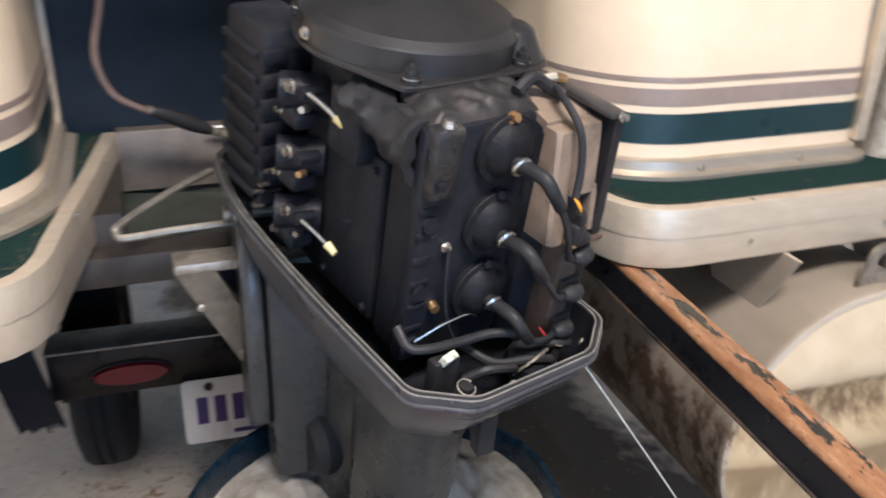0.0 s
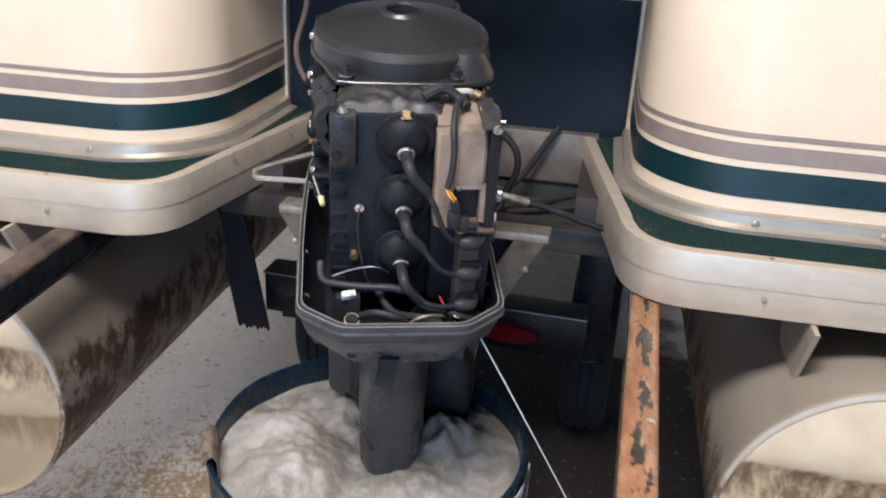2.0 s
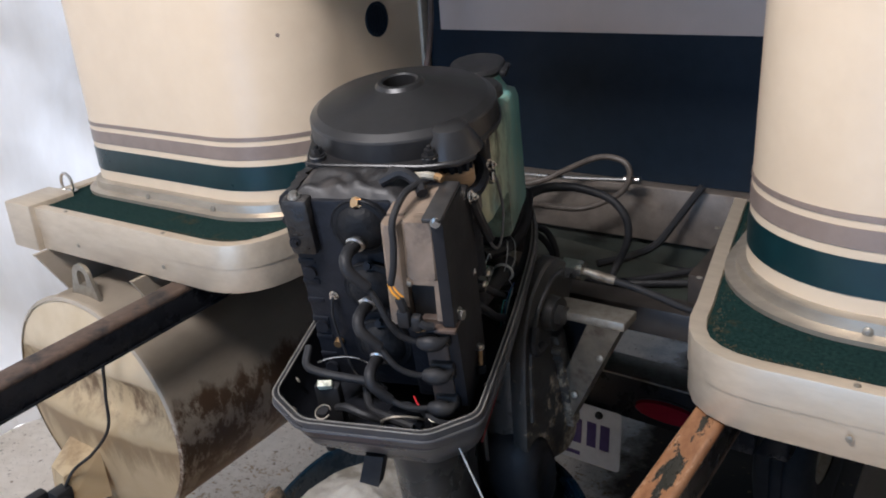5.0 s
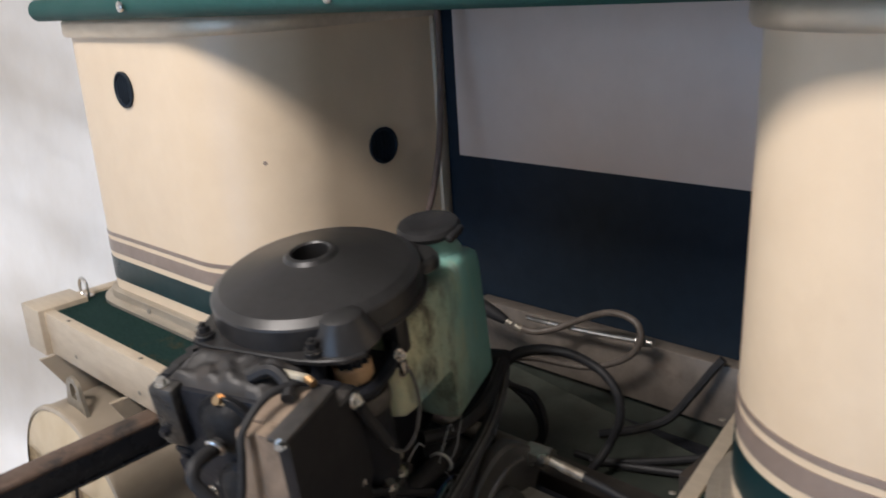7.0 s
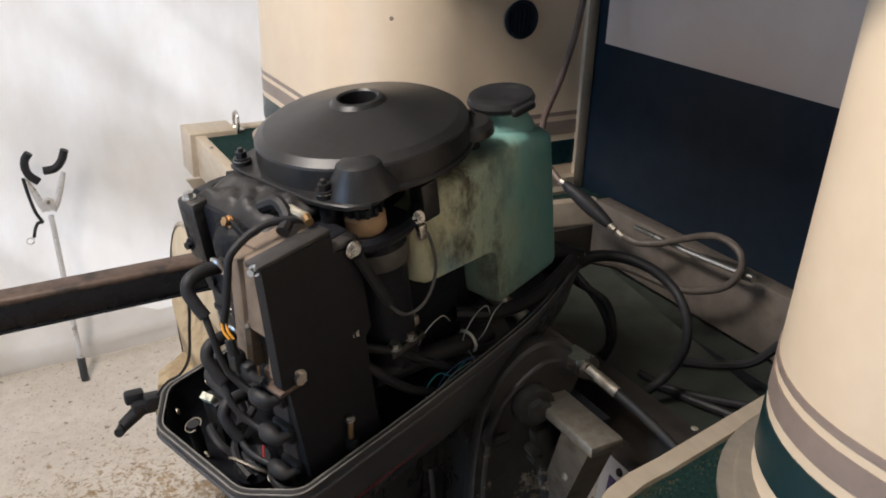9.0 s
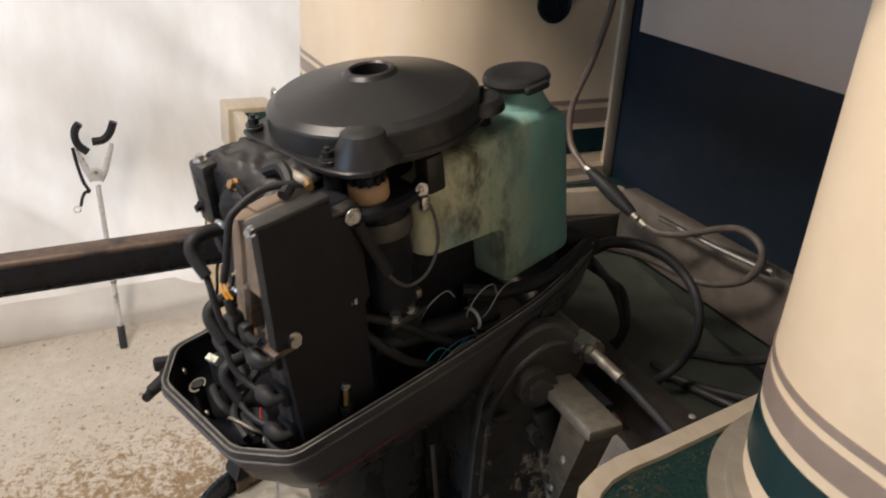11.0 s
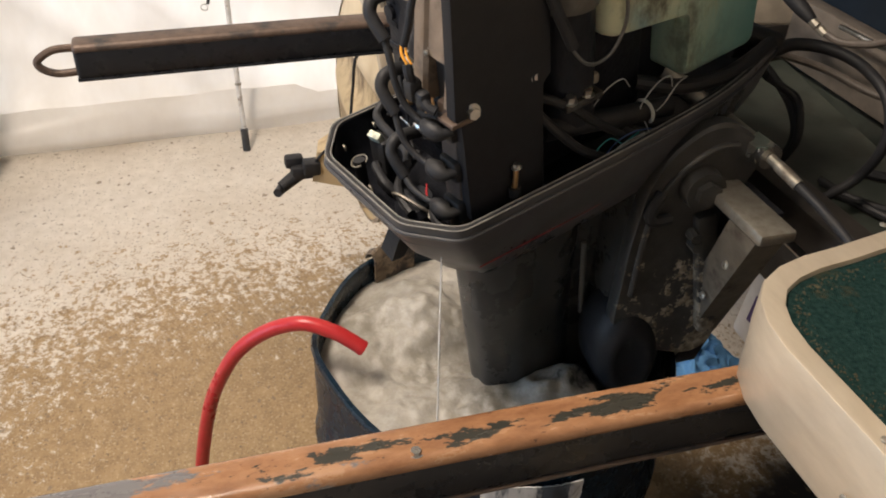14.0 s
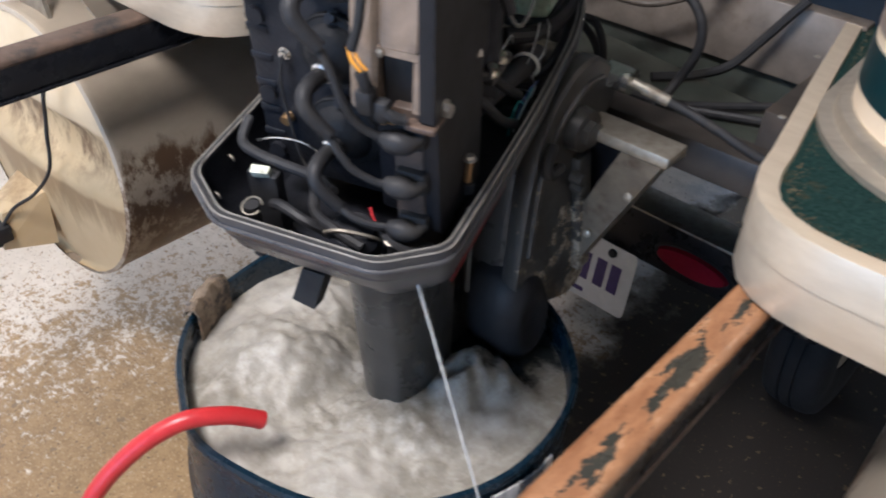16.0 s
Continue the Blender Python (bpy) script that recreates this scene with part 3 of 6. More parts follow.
for s in (-1, 1):
    path = fence_path(s)
    side = path if s < 0 else path[::-1]
    part("fence_panel", leaning(s, side, [(0, 1.05), (0, 1.60), (-0.02, 1.60), (-0.02, 1.05)]), CREAM, boat, "glossy cream fence skin", smooth=50)
    part("thin_stripe", leaning(s, side, band(1.184, 1.192, 0.0)), TAUPE, boat, "thin taupe stripe")
    part("wide_stripe", leaning(s, side, band(1.147, 1.174, 0.0)), TAUPE, boat, "wide taupe stripe")
    part("green_stripe", leaning(s, side, band(1.085, 1.134, 0.0)), GREEN_STRIPE, boat, "dark green stripe")
    part("base_rail", sweep(side, [(-0.02, DECK_Z + 0.001), (0.030, DECK_Z + 0.001), (0.030, DECK_Z + 0.008), (0.014, DECK_Z + 0.012), (0.012, 1.058), (0.004, 1.062), (-0.02, 1.062)]), RAIL_ALU, boat, "bright aluminium base rail", smooth=40)
    part("top_rail", leaning(s, side, [(-0.025, 1.60), (0.012, 1.60), (0.016, 1.606), (0.016, 1.628), (0.012, 1.634), (-0.025, 1.634)]), SATIN_ALU, boat, smooth=40)
    part("corner_post", box((s * 0.384, 0.600, DECK_Z), (s * 0.412, 0.626, 1.60), 0.003), SATIN_ALU, boat)
    for x, z in ((0.60, 1.046), (0.80, 1.046)):
        pan_screw(boat, (s * x, 0.145 - 0.013, z), (0, -1, 0.2), 0.007)
part("black_panel", box((-0.40, 0.627, 1.0), (0.41, 0.645, 1.64)), BLACK_PANEL, boat)
part("beige_panel", box((-0.348, 0.617, 1.327), (0.382, 0.626, 1.64), 0.001), SHADE_PANEL, boat)
part("well_fascia", box((-0.300, 0.592, 0.925), (0.330, 0.6265, 1.038), 0.003), FASCIA_ALU, boat, "dull aluminium strip across the motor well")
part("canvas_edge", tube([(-1.03, 0.12, 1.655), (-0.4, 0.105, 1.655), (0.4, 0.105, 1.655), (1.03, 0.12, 1.655)], 0.022, 12), CANVAS, boat, "rolled green canvas edge")
part("canvas_cover", box((-1.04, 0.11, 1.652), (1.04, 3.1, 1.664), 0.004), CANVAS, boat, "green canvas cover stretched over the boat")

part("rear_post", box((0.926, 0.1425, 1.062), (0.9495, 0.166, 1.60), 0.004), SATIN_ALU, boat, "bright corner post")
part("gate_stanchion", lathe([(0.052, DECK_Z), (0.050, DECK_Z + 0.01), (0.046, DECK_Z + 0.02), (0.046, 1.25), (0.040, 1.27), (0, 1.275)], 28, pose(1.015, 0.165, 0)), DULL_ALU, boat, "grey rounded post on the deck corner")


def crumbs(count):
    """Dry grass ends and grit caught along the deck trim."""
    bm = bmesh.new()
    rng = random.Random(7)
    for s in (-1, 1):
        path = [Vector(p) for p in deck_edge(s)[2:]]
        legs = [(a, b, (b - a).length) for a, b in zip(path, path[1:])]
        total = sum(l for _a, _b, l in legs)
        for _ in range(count):
            d = total * rng.random()
            for a, b, l in legs:
                if d <= l:
                    break
                d -= l
            t = (b - a).normalized()
            nrm = Vector((-t.y, t.x))
            if nrm.x * s < 0 and abs(nrm.x) > 0.05 or nrm.y < 0 and abs(nrm.x) <= 0.05:
                nrm = -nrm
            c = a + t * d + nrm * (0.027 + abs(rng.gauss(0, 0.007)))
            r = 0.0004 + 0.0010 * rng.random() ** 2
            ang = rng.uniform(0, 3.14)
            long = r * rng.uniform(1, 3.2)
            u = Vector((math.cos(ang), math.sin(ang)))
            v = Vector((-u.y, u.x))
            base = [c + u * long, c + v * r, c - u * long, c - v * r]
            lo = [bm.verts.new((p.x, p.y, DECK_Z - 0.0005)) for p in base]
            hi = bm.verts.new((c.x, c.y, DECK_Z + 0.0012 + r))
            for k in range(4):
                bm.faces.new((lo[k], lo[(k + 1) % 4], hi))
    return bm


grit = part("grit", crumbs(420), surface("dry_grass_and_grit", (0.03, 0.027, 0.013), (0.10, 0.08, 0.042), 0.9, scale=300), None, "", 0)
grit.matrix_world = BOAT
tagged(grit, "dry tan grit caught along the deck trim", "grit", kind="stuff")
for at, way in (((-0.770, 0.1455, 1.502), (0, -1, 0)), ((-0.3925, 0.456, 1.372), (1, 0, 0))):
    m = Matrix.Translation(at) @ Vector(way).to_track_quat("Z", "Y").to_matrix().to_4x4()
    port = part("vent_port", lathe([(0.034, -0.004), (0.035, 0.003), (0.031, 0.004), (0.0295, 0.002), (0.0285, -0.001), (0, -0.001)], 32, m), BLACK_PANEL, boat, "round black plastic vent")
    for k in range(6):
        h = math.sqrt(0.0268 ** 2 - ((k - 2.5) * 0.0086) ** 2)
        part("louvre", box((-0.0018 + (k - 2.5) * 0.0086, -h, -0.0005), (0.0018 + (k - 2.5) * 0.0086, h, 0.0025), 0.0008, m), BLACK_PANEL, port)
for x in (-0.6, -0.05, 0.42):
    m = pose(x, 0.103 - 0.021, 1.655, 90, 0, 0)
    part("snap", lathe([(0.009, 0), (0.009, 0.003), (0.006, 0.005), (0, 0.005)], 16, m), ZINC, boat)
# lifting eye on the left rear deck corner
part("deck_eye", tube([(-1.046 + 0.020 * math.cos(a), 0.105, 1.055 + 0.024 * math.sin(a)) for a in [math.pi * k / 8 for k in range(16)]], 0.0035, 8, 3, True, True), ZINC, boat, "steel lifting eye")
part("eye_base", box((-1.062, 0.09, DECK_Z + 0.001), (-1.03, 0.12, DECK_Z + 0.008), 0.002), ZINC, boat)
part("stain_spot", lathe([(0.004, 0.0), (0.003, 0.0008), (0, 0.001)], 10, Matrix.Translation((-0.4395, 0.2195, 1.378)) @ Vector((0.78, -0.62, 0)).to_track_quat("Z", "Y").to_matrix().to_4x4()), TAUPE, boat, "small rust spot")


def pontoon_material():
    """Oxidised aluminium with a tide band of brown stains below mid-height."""
    m, nodes, links, p = shader("pontoon_end_aluminium")
    n1 = noise_tex(nodes, links, 16, 5, 0.6)
    base = ramp(nodes, links, n1.outputs["Fac"], [(0.3, (0.64, 0.51, 0.325)), (0.7, (0.73, 0.60, 0.41))]).outputs[0]
    tc = nodes.new("ShaderNodeTexCoord")
    sp = nodes.new("ShaderNodeSeparateXYZ")
    links.new(tc.outputs["Object"], sp.inputs[0])
    def height(scale, amount, stretch=(1, 1, 1)):
        """Height over the floor, shaken by noise."""
        k = nodes.new("ShaderNodeMath")
        k.operation = "MULTIPLY_ADD"
        k.inputs[1].default_value = amount
        links.new(noise_tex(nodes, links, scale, 6, 0.7, stretch).outputs["Fac"], k.inputs[0])
        links.new(sp.outputs["Z"], k.inputs[2])
        return k.outputs[0]

    # a sharp upper waterline with ragged drips under it, and a second, softer one over the yellowed lower half
    below = ramp(nodes, links, height(30, 0.018), [(0.724, grey(1)), (0.733, grey(0))]).outputs[0]
    yellow = mix(nodes, links, 0.6, base, (0.40, 0.28, 0.13))
    col = mix(nodes, links, below, base, yellow)
    n3 = noise_tex(nodes, links, 26, 6, 0.7, (1, 1, 0.5))
    blot = ramp(nodes, links, n3.outputs["Fac"], [(0.42, grey(0)), (0.60, grey(0.85))]).outputs[0]
    upper = ramp(nodes, links, height(17, 0.09, (1, 1, 0.35)), [(0.655, grey(0)), (0.700, grey(1))]).outputs[0]
    drips = mix(nodes, links, 1.0, mix(nodes, links, 1.0, upper, blot, "MULTIPLY"), below, "MULTIPLY")
    second = ramp(nodes, links, height(20, 0.02), [(0.590, grey(1)), (0.600, grey(0))]).outputs[0]
    dribble = ramp(nodes, links, height(21, 0.34, (1, 1, 0.16)), [(0.650, grey(0)), (0.720, grey(0.6))]).outputs[0]
    soft = mix(nodes, links, 1.0, second, dribble, "MULTIPLY")
    col = mix(nodes, links, soft, col, (0.17, 0.095, 0.038))
    col = mix(nodes, links, drips, col, (0.105, 0.055, 0.024))
    links.new(col, p.inputs["Base Color"])
    p.inputs["Metallic"].default_value = 0.15
    p.inputs["Roughness"].default_value = 0.55
    bp = nodes.new("ShaderNodeBump")
    bp.inputs["Strength"].default_value, bp.inputs["Distance"].default_value = 0.06, 0.003
    links.new(n3.outputs["Fac"], bp.inputs["Height"])
    links.new(bp.outputs[0], p.inputs["Normal"])
    return m


PONTOON_END = pontoon_material()


def tube_material():
    """Dull tan aluminium with a band of brown drips at the old waterline."""
    m, nodes, links, p = shader("stained_pontoon_tube")
    n1 = noise_tex(nodes, links, 7, 6, 0.6, (1, 0.5, 1))
    base = ramp(nodes, links, n1.outputs["Fac"], [(0.3, (0.36, 0.30, 0.225)), (0.7, (0.52, 0.45, 0.355))]).outputs[0]
    tc = nodes.new("ShaderNodeTexCoord")
    sp = nodes.new("ShaderNodeSeparateXYZ")
    links.new(tc.outputs["Object"], sp.inputs[0])
    n2 = noise_tex(nodes, links, 14, 6, 0.7, (1, 1, 0.5))
    jig = nodes.new("ShaderNodeMath")
    jig.operation = "MULTIPLY_ADD"
    jig.inputs[1].default_value = 0.16
    links.new(n2.outputs["Fac"], jig.inputs[0])
    links.new(sp.outputs["Z"], jig.inputs[2])
    tide = ramp(nodes, links, jig.outputs[0], [(0.0, grey(0.35)), (0.50, grey(0.45)), (0.62, grey(1)), (0.74, grey(1)), (0.77, grey(0.0)), (1.0, grey(0.0))])
    drip = ramp(nodes, links, noise_tex(nodes, links, 20, 6, 0.75, (1, 0.8, 0.5)).outputs["Fac"], [(0.45, grey(0)), (0.53, grey(0.95))])
    f = mix(nodes, links, 1.0, tide.outputs[0], drip.outputs[0], "MULTIPLY")
    links.new(mix(nodes, links, f, base, (0.115, 0.062, 0.030)), p.inputs["Base Color"])
    p.inputs["Metallic"].default_value, p.inputs["Roughness"].default_value = 0.2, 0.5
    return m


PONTOON_TUBE = tube_material()


def pontoon(x, end):
    r, z = 0.265, 0.613
    m = pose(x, end, z, -90, 0, 0)
    shell = part("pontoon", lathe([(r - 0.004, 0.0), (r + 0.003, 0.003), (r + 0.004, 0.012), (r, 0.018), (r, 0.9), (r, 0.905), (r + 0.003, 0.91), (r, 0.915), (r, 3.2), (0.2, 3.3), (0, 3.35)], 64, m), PONTOON_TUBE, boat, "stained weathered aluminium pontoon tube", smooth=40)
    # end cap: flat above, a ridge across, and a lower half that leans in
    bm = bmesh.new()
    n = 48
    rows = []
    for j in range(25):
        v = 1 - 2 * j / 24
        zz = v * r * 0.996
        half = math.sqrt(max(0.0, r * r - zz * zz))
        if zz > 0.12:
            dip = 0.0
        elif zz > 0.03:
            dip = 0.020 * min(1, (0.12 - zz) / 0.03)
        elif zz > 0.0:
            dip = 0.020 - 0.032 * (0.03 - zz) / 0.03
        else:
            dip = -0.012 - 0.10 * zz
        row = [bm.verts.new((x - half + 2 * half * k / n, end + 0.004 - 0.018 * (1 - (zz * zz + (half - 2 * half * k / n) ** 2) / (r * r)) + dip * (1 - abs(1 - 2 * k / n) ** 6), z + zz)) for k in range(n + 1)]
        rows.append(row)
    for A, B in zip(rows, rows[1:]):
        for k in range(n):
            try:
                bm.faces.new((A[k], A[k + 1], B[k + 1], B[k]))
            except ValueError:
                pass
    part("end_cap", bm, PONTOON_END, shell, "cream-coloured oxidised end cap with brown tide marks", smooth=60)
    # brackets up to the deck
    for dx in (-0.16, 0.17):
        zt = z + math.sqrt(r * r - dx * dx)
        for yy in (0.14, 0.59, 1.04):
            part("bracket", loft([[(x + dx - 0.004, end + yy - 0.10, 0.938), (x + dx + 0.004, end + yy - 0.10, 0.938), (x + dx + 0.004, end + yy - 0.03, zt - 0.01), (x + dx - 0.004, end + yy - 0.03, zt - 0.01)],
                          [(x + dx - 0.004, end + yy + 0.16, 0.938), (x + dx + 0.004, end + yy + 0.16, 0.938), (x + dx + 0.004, end + yy + 0.09, zt - 0.01), (x + dx - 0.004, end + yy + 0.09, zt - 0.01)]]), PONTOON_TUBE, shell, smooth=20)
    # lifting tab with a hole, on top near the end
    tab = bmesh.new()
    ring = [(math.cos(a) * 0.030, math.sin(a) * 0.030) for a in [math.pi * k / 10 for k in range(11)]]
    outer = [(-0.052, -0.062)] + [(px * -1, pz) for px, pz in ring] + [(0.052, -0.062)]
    inner = [(-0.013, -0.018)] + [(-0.014 * math.cos(math.pi * k / 10), 0.016 * math.sin(math.pi * k / 10)) for k in range(11)] + [(0.013, -0.018)]
    yb, th = end + 0.035, 0.008
    A = [tab.verts.new((x + 0.01 + p[0], yb, 0.918 + p[1])) for p in outer]
    B = [tab.verts.new((x + 0.01 + p[0], yb, 0.918 + p[1])) for p in inner]
    for k in range(len(A) - 1):
        tab.faces.new((A[k], A[k + 1], B[k + 1], B[k]))
    tab.faces.new((A[0], B[0], B[-1], A[-1]))
    ret = bmesh.ops.extrude_face_region(tab, geom=tab.faces[:])
    bmesh.ops.translate(tab, vec=(0, th, 0), verts=[v for v in ret["geom"] if isinstance(v, bmesh.types.BMVert)])
    part("lifting_tab", tab, DULL_ALU, shell, smooth=30)
    return shell


left_pontoon = pontoon(-0.855, -0.07)
pontoon(0.850, -0.07)
# box and transducer low on the left pontoon's end
part("transducer_box", loft([[(-0.975, -0.080, 0.515), (-0.865, -0.080, 0.515), (-0.865, -0.080, 0.390), (-0.96, -0.080, 0.375)],
                              [(-0.955, -0.150, 0.485), (-0.885, -0.165, 0.490), (-0.880, -0.180, 0.415), (-0.945, -0.165, 0.395)]]), PONTOON_END, left_pontoon, "folded aluminium bracket", smooth=20)
tr = bmesh.new()
add_box(tr, (-0.948, -0.228, 0.418), (-0.905, -0.172, 0.452), 0.008)
add_box(tr, (-0.955, -0.240, 0.440), (-0.925, -0.195, 0.470), 0.007)
add_rod(tr, (-0.930, -0.200, 0.430), (-0.905, -0.255, 0.405), 0.018, 0.015)
add_rod(tr, (-0.925, -0.245, 0.398), (-0.885, -0.268, 0.402), 0.014, 0.011)
add_box(tr, (-0.925, -0.20, 0.435), (-0.89, -0.16, 0.470), 0.004)
bmesh.ops.translate(tr, vec=(0.022, 0, 0), verts=tr.verts[:])
part("transducer", tr, RUBBER, left_pontoon, "black sonar transducer")
part("transducer_cable", tube([(-0.64, -0.02, 0.90), (-0.705, -0.10, 0.82), (-0.733, -0.11, 0.72), (-0.748, -0.115, 0.63), (-0.815, -0.125, 0.55), (-0.87, -0.15, 0.50), (-0.885, -0.19, 0.44)], 0.0035, 8), RUBBER, left_pontoon)
# cross beams and keel brace under the deck
for yy in (0.75, 1.4, 2.1):
    part("cross_member", box((-1.03, yy, 0.935), (1.03, yy + 0.06, 0.984)), DULL_ALU, boat)

# ---- motor mount: transom bracket of the boat ----
mount = part("transom_board", loft([
    [(-0.222, 0.195, 0.955), (0.205, 0.195, 0.955), (0.205, 0.235, 0.955), (-0.222, 0.235, 0.955)],
    [(-0.222, 0.195, 0.935), (0.205, 0.195, 0.935), (0.205, 0.235, 0.935), (-0.222, 0.235, 0.935)],
    [(-0.070, 0.255, 0.56), (0.055, 0.255, 0.56), (0.055, 0.295, 0.56), (-0.070, 0.295, 0.56)]]), BLACK_PAINT, boat, smooth=0)
GUSSET = surface("salt_stained_gusset", (0.115, 0.098, 0.074), (0.18, 0.155, 0.118), 0.6, metal=0.2, scale=40, stain=(0.07, 0.05, 0.034), stain_scale=18, stain_at=(0.52, 0.66), bump=0.4)
for s, x0, x1 in ((1, 0.118, 0.266), (-1, -0.240, -0.12)):
    xs, xe = (0.258, 0.046) if s > 0 else (-0.238, -0.030)
    part("mount_cap", box((min(x0, x1), 0.155, 0.9555), (max(x0, x1), 0.206, 0.972), 0.004), DULL_ALU, mount, "scuffed aluminium channel cap")
    part("gusset_edge", loft([[(xs - s * 0.055, 0.1565, 0.956), (xs, 0.1565, 0.956), (xs, 0.20, 0.956), (xs - s * 0.055, 0.20, 0.956)],
                              [(xe - s * 0.03 + s * 0.07, 0.205, 0.70), (xe + s * 0.085, 0.205, 0.70), (xe + s * 0.085, 0.25, 0.70), (xe - s * 0.03 + s * 0.07, 0.25, 0.70)],
                              [(xe - s * 0.03, 0.245, 0.56), (xe, 0.245, 0.56), (xe, 0.285, 0.56), (xe - s * 0.03, 0.285, 0.56)]]), GUSSET, mount, "riveted aluminium gusset", smooth=20)
    for k in range(4):
        t = k / 3
        pan_screw(mount, (xs - s * 0.03 + (xe - xs) * 0.85 * t, 0.149 + 0.09 * t, 0.905 - 0.30 * t), (0, -1, 0.1), 0.006)
# Base tone set between the pan's lit olive and its shaded black.
WELL_PAN = surface("shaded_grimy_grey_pan", (0.026, 0.032, 0.026), (0.044, 0.050, 0.041), 0.5, scale=20, stain=(0.02, 0.017, 0.014), stain_scale=6, bump=0.15)
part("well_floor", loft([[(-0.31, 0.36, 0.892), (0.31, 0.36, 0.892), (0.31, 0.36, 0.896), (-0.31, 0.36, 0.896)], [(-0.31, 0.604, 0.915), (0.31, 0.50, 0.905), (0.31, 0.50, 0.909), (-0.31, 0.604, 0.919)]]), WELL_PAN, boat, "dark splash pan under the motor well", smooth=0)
# Black sheet added for the dark shade at the back of the well.
part("well_back_shade", box((-0.31, 0.485, 0.862), (0.31, 0.6055, 0.872)), BLACK_PAINT, boat, "black sheet for the shade behind the splash pan", smooth=0)
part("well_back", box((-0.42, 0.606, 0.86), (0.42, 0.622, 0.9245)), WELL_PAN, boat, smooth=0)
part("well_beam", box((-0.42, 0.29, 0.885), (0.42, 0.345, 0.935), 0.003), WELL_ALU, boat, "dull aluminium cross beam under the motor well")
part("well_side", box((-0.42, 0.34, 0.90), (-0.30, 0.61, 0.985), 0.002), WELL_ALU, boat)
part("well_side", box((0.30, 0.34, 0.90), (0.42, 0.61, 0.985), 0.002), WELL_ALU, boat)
part("grab_rod", tube([(-0.16, 0.36, 1.035), (-0.23, 0.305, 1.025), (-0.302, 0.232, 1.012), (-0.308, 0.216, 1.005), (-0.298, 0.208, 1.000), (-0.23, 0.222, 0.998), (-0.13, 0.235, 0.995)], 0.006, 8), DULL_ALU, boat, "bent bare metal rod")

# ---- the trailer ----
trailer = thing("boat_trailer", "black steel boat trailer with orange primer showing", "trailer", pose(0, 0, 0))


RUST_DARK = surface("bare_brown_steel", (0.075, 0.050, 0.036), (0.14, 0.095, 0.07), 0.55, metal=0.3, scale=50, stain=(0.03, 0.026, 0.025), stain_scale=12, stain_at=(0.5, 0.62), bump=0.2)


def rail(x, z, turn, tilt, half, hook, top):
    """A bunk rail of rounded box tube; x and z are the middle of its top where y is 0."""
    y0, y1, deep = (-0.605 if hook else -0.585), 3.0, 0.0635
    body = part("rail", box((-half, y0, -deep), (half, y1, -0.004), 0.009, None, 3), TRAILER_BLACK, trailer)
    body.matrix_local = pose(x, 0, z, tilt, 0, turn)
    part("rail_top", box((-half - 0.0012, y0 - 0.001, -0.017), (half + 0.0012, y1, 0.0), 0.0085, None, 4), top, body, "dull brown steel top face" if hook else "worn top face in orange primer")
    part("rail_lip", box((-half - 0.001, y0, -deep - 0.002), (half + 0.001, y1, -deep + 0.0035), 0.002), TRAILER_BLACK if hook else RUST_DARK, body, "worn lower edge")
    if hook:
        part("tie_loop", tube([(0, y0 + 0.01, -0.012), (0, y0 - 0.03, -0.013), (0, y0 - 0.055, -0.026), (0, y0 - 0.060, -0.036), (0, y0 - 0.052, -0.047), (0, y0 - 0.03, -0.056), (0, y0 + 0.01, -0.055)], 0.0068, 10), RUST_DARK, body, "bent steel tie-down loop")
    else:
        hex_bolt(body, (0.012, -0.24, -0.001), (0, 0, 1), 0.005, 0.003)
    return body


rail(-0.621, 0.9385, 3.2, 1.1, 0.0235, True, RUST_DARK)
rail(0.3955, 0.9325, 0.7, 1.6, 0.0222, False, RUST_TOP)
bar = part("crossbar", box((-0.56, 0.70, 0.452), (0.29, 0.78, 0.565), 0.004), TRAILER_BLACK, trailer)
# Pale metal strip that draws the bright line along the crossbar's top.
part("crossbar_lip", box((-0.56, 0.69, 0.5652), (0.29, 0.78, 0.5705), 0.002), DULL_ALU, bar, "pale strip along the upper edge")
part("side_frame", box((-0.56, 0.80, 0.38), (-0.515, 3.0, 0.49), 0.004), TRAILER_BLACK, trailer)
part("frame_post", box((0.248, 0.781, 0.40), (0.342, 0.845, 0.872), 0.006), TRAILER_BLACK, trailer, "black steel post at the end of the crossbar")
part("side_frame", box((0.270, 0.846, 0.44), (0.315, 3.0, 0.56), 0.004), TRAILER_BLACK, trailer)
# licence plate, with plain bars for its characters
plate = part("licence_plate", slab([tuple(p)[:2] for p in rounded([(-0.152, -0.076, 0), (0.152, -0.076, 0), (0.152, 0.076, 0), (-0.152, 0.076, 0)], 0.012, 4)], 0, 0.002), WHITE_PLATE, trailer, "white licence plate with purple bars")
plate.matrix_local = pose(-0.155, 0.678, 0.392, 84, 0, 0)
PURPLE = surface("purple_plate_ink", (0.05, 0.03, 0.14), (0.07, 0.045, 0.18), 0.45, scale=60, bump=0)
for k, x in enumerate((-0.112, -0.074, -0.036, 0.002, 0.040, 0.078, 0.112)):
    part("bar", box((x - 0.012, -0.030, 0.0022), (x + 0.012, 0.034, 0.0028)), PURPLE, plate, smooth=0)
part("bar", box((-0.05, -0.062, 0.0022), (0.05, -0.052, 0.0028)), PURPLE, plate, smooth=0)
for x in (-0.095, 0.095):
    part("plate_bolt", lathe([(0.010, 0.002), (0.009, 0.006), (0.004, 0.008), (0, 0.008)], 12, pose(x, 0.058, 0)), RUBBER, plate)
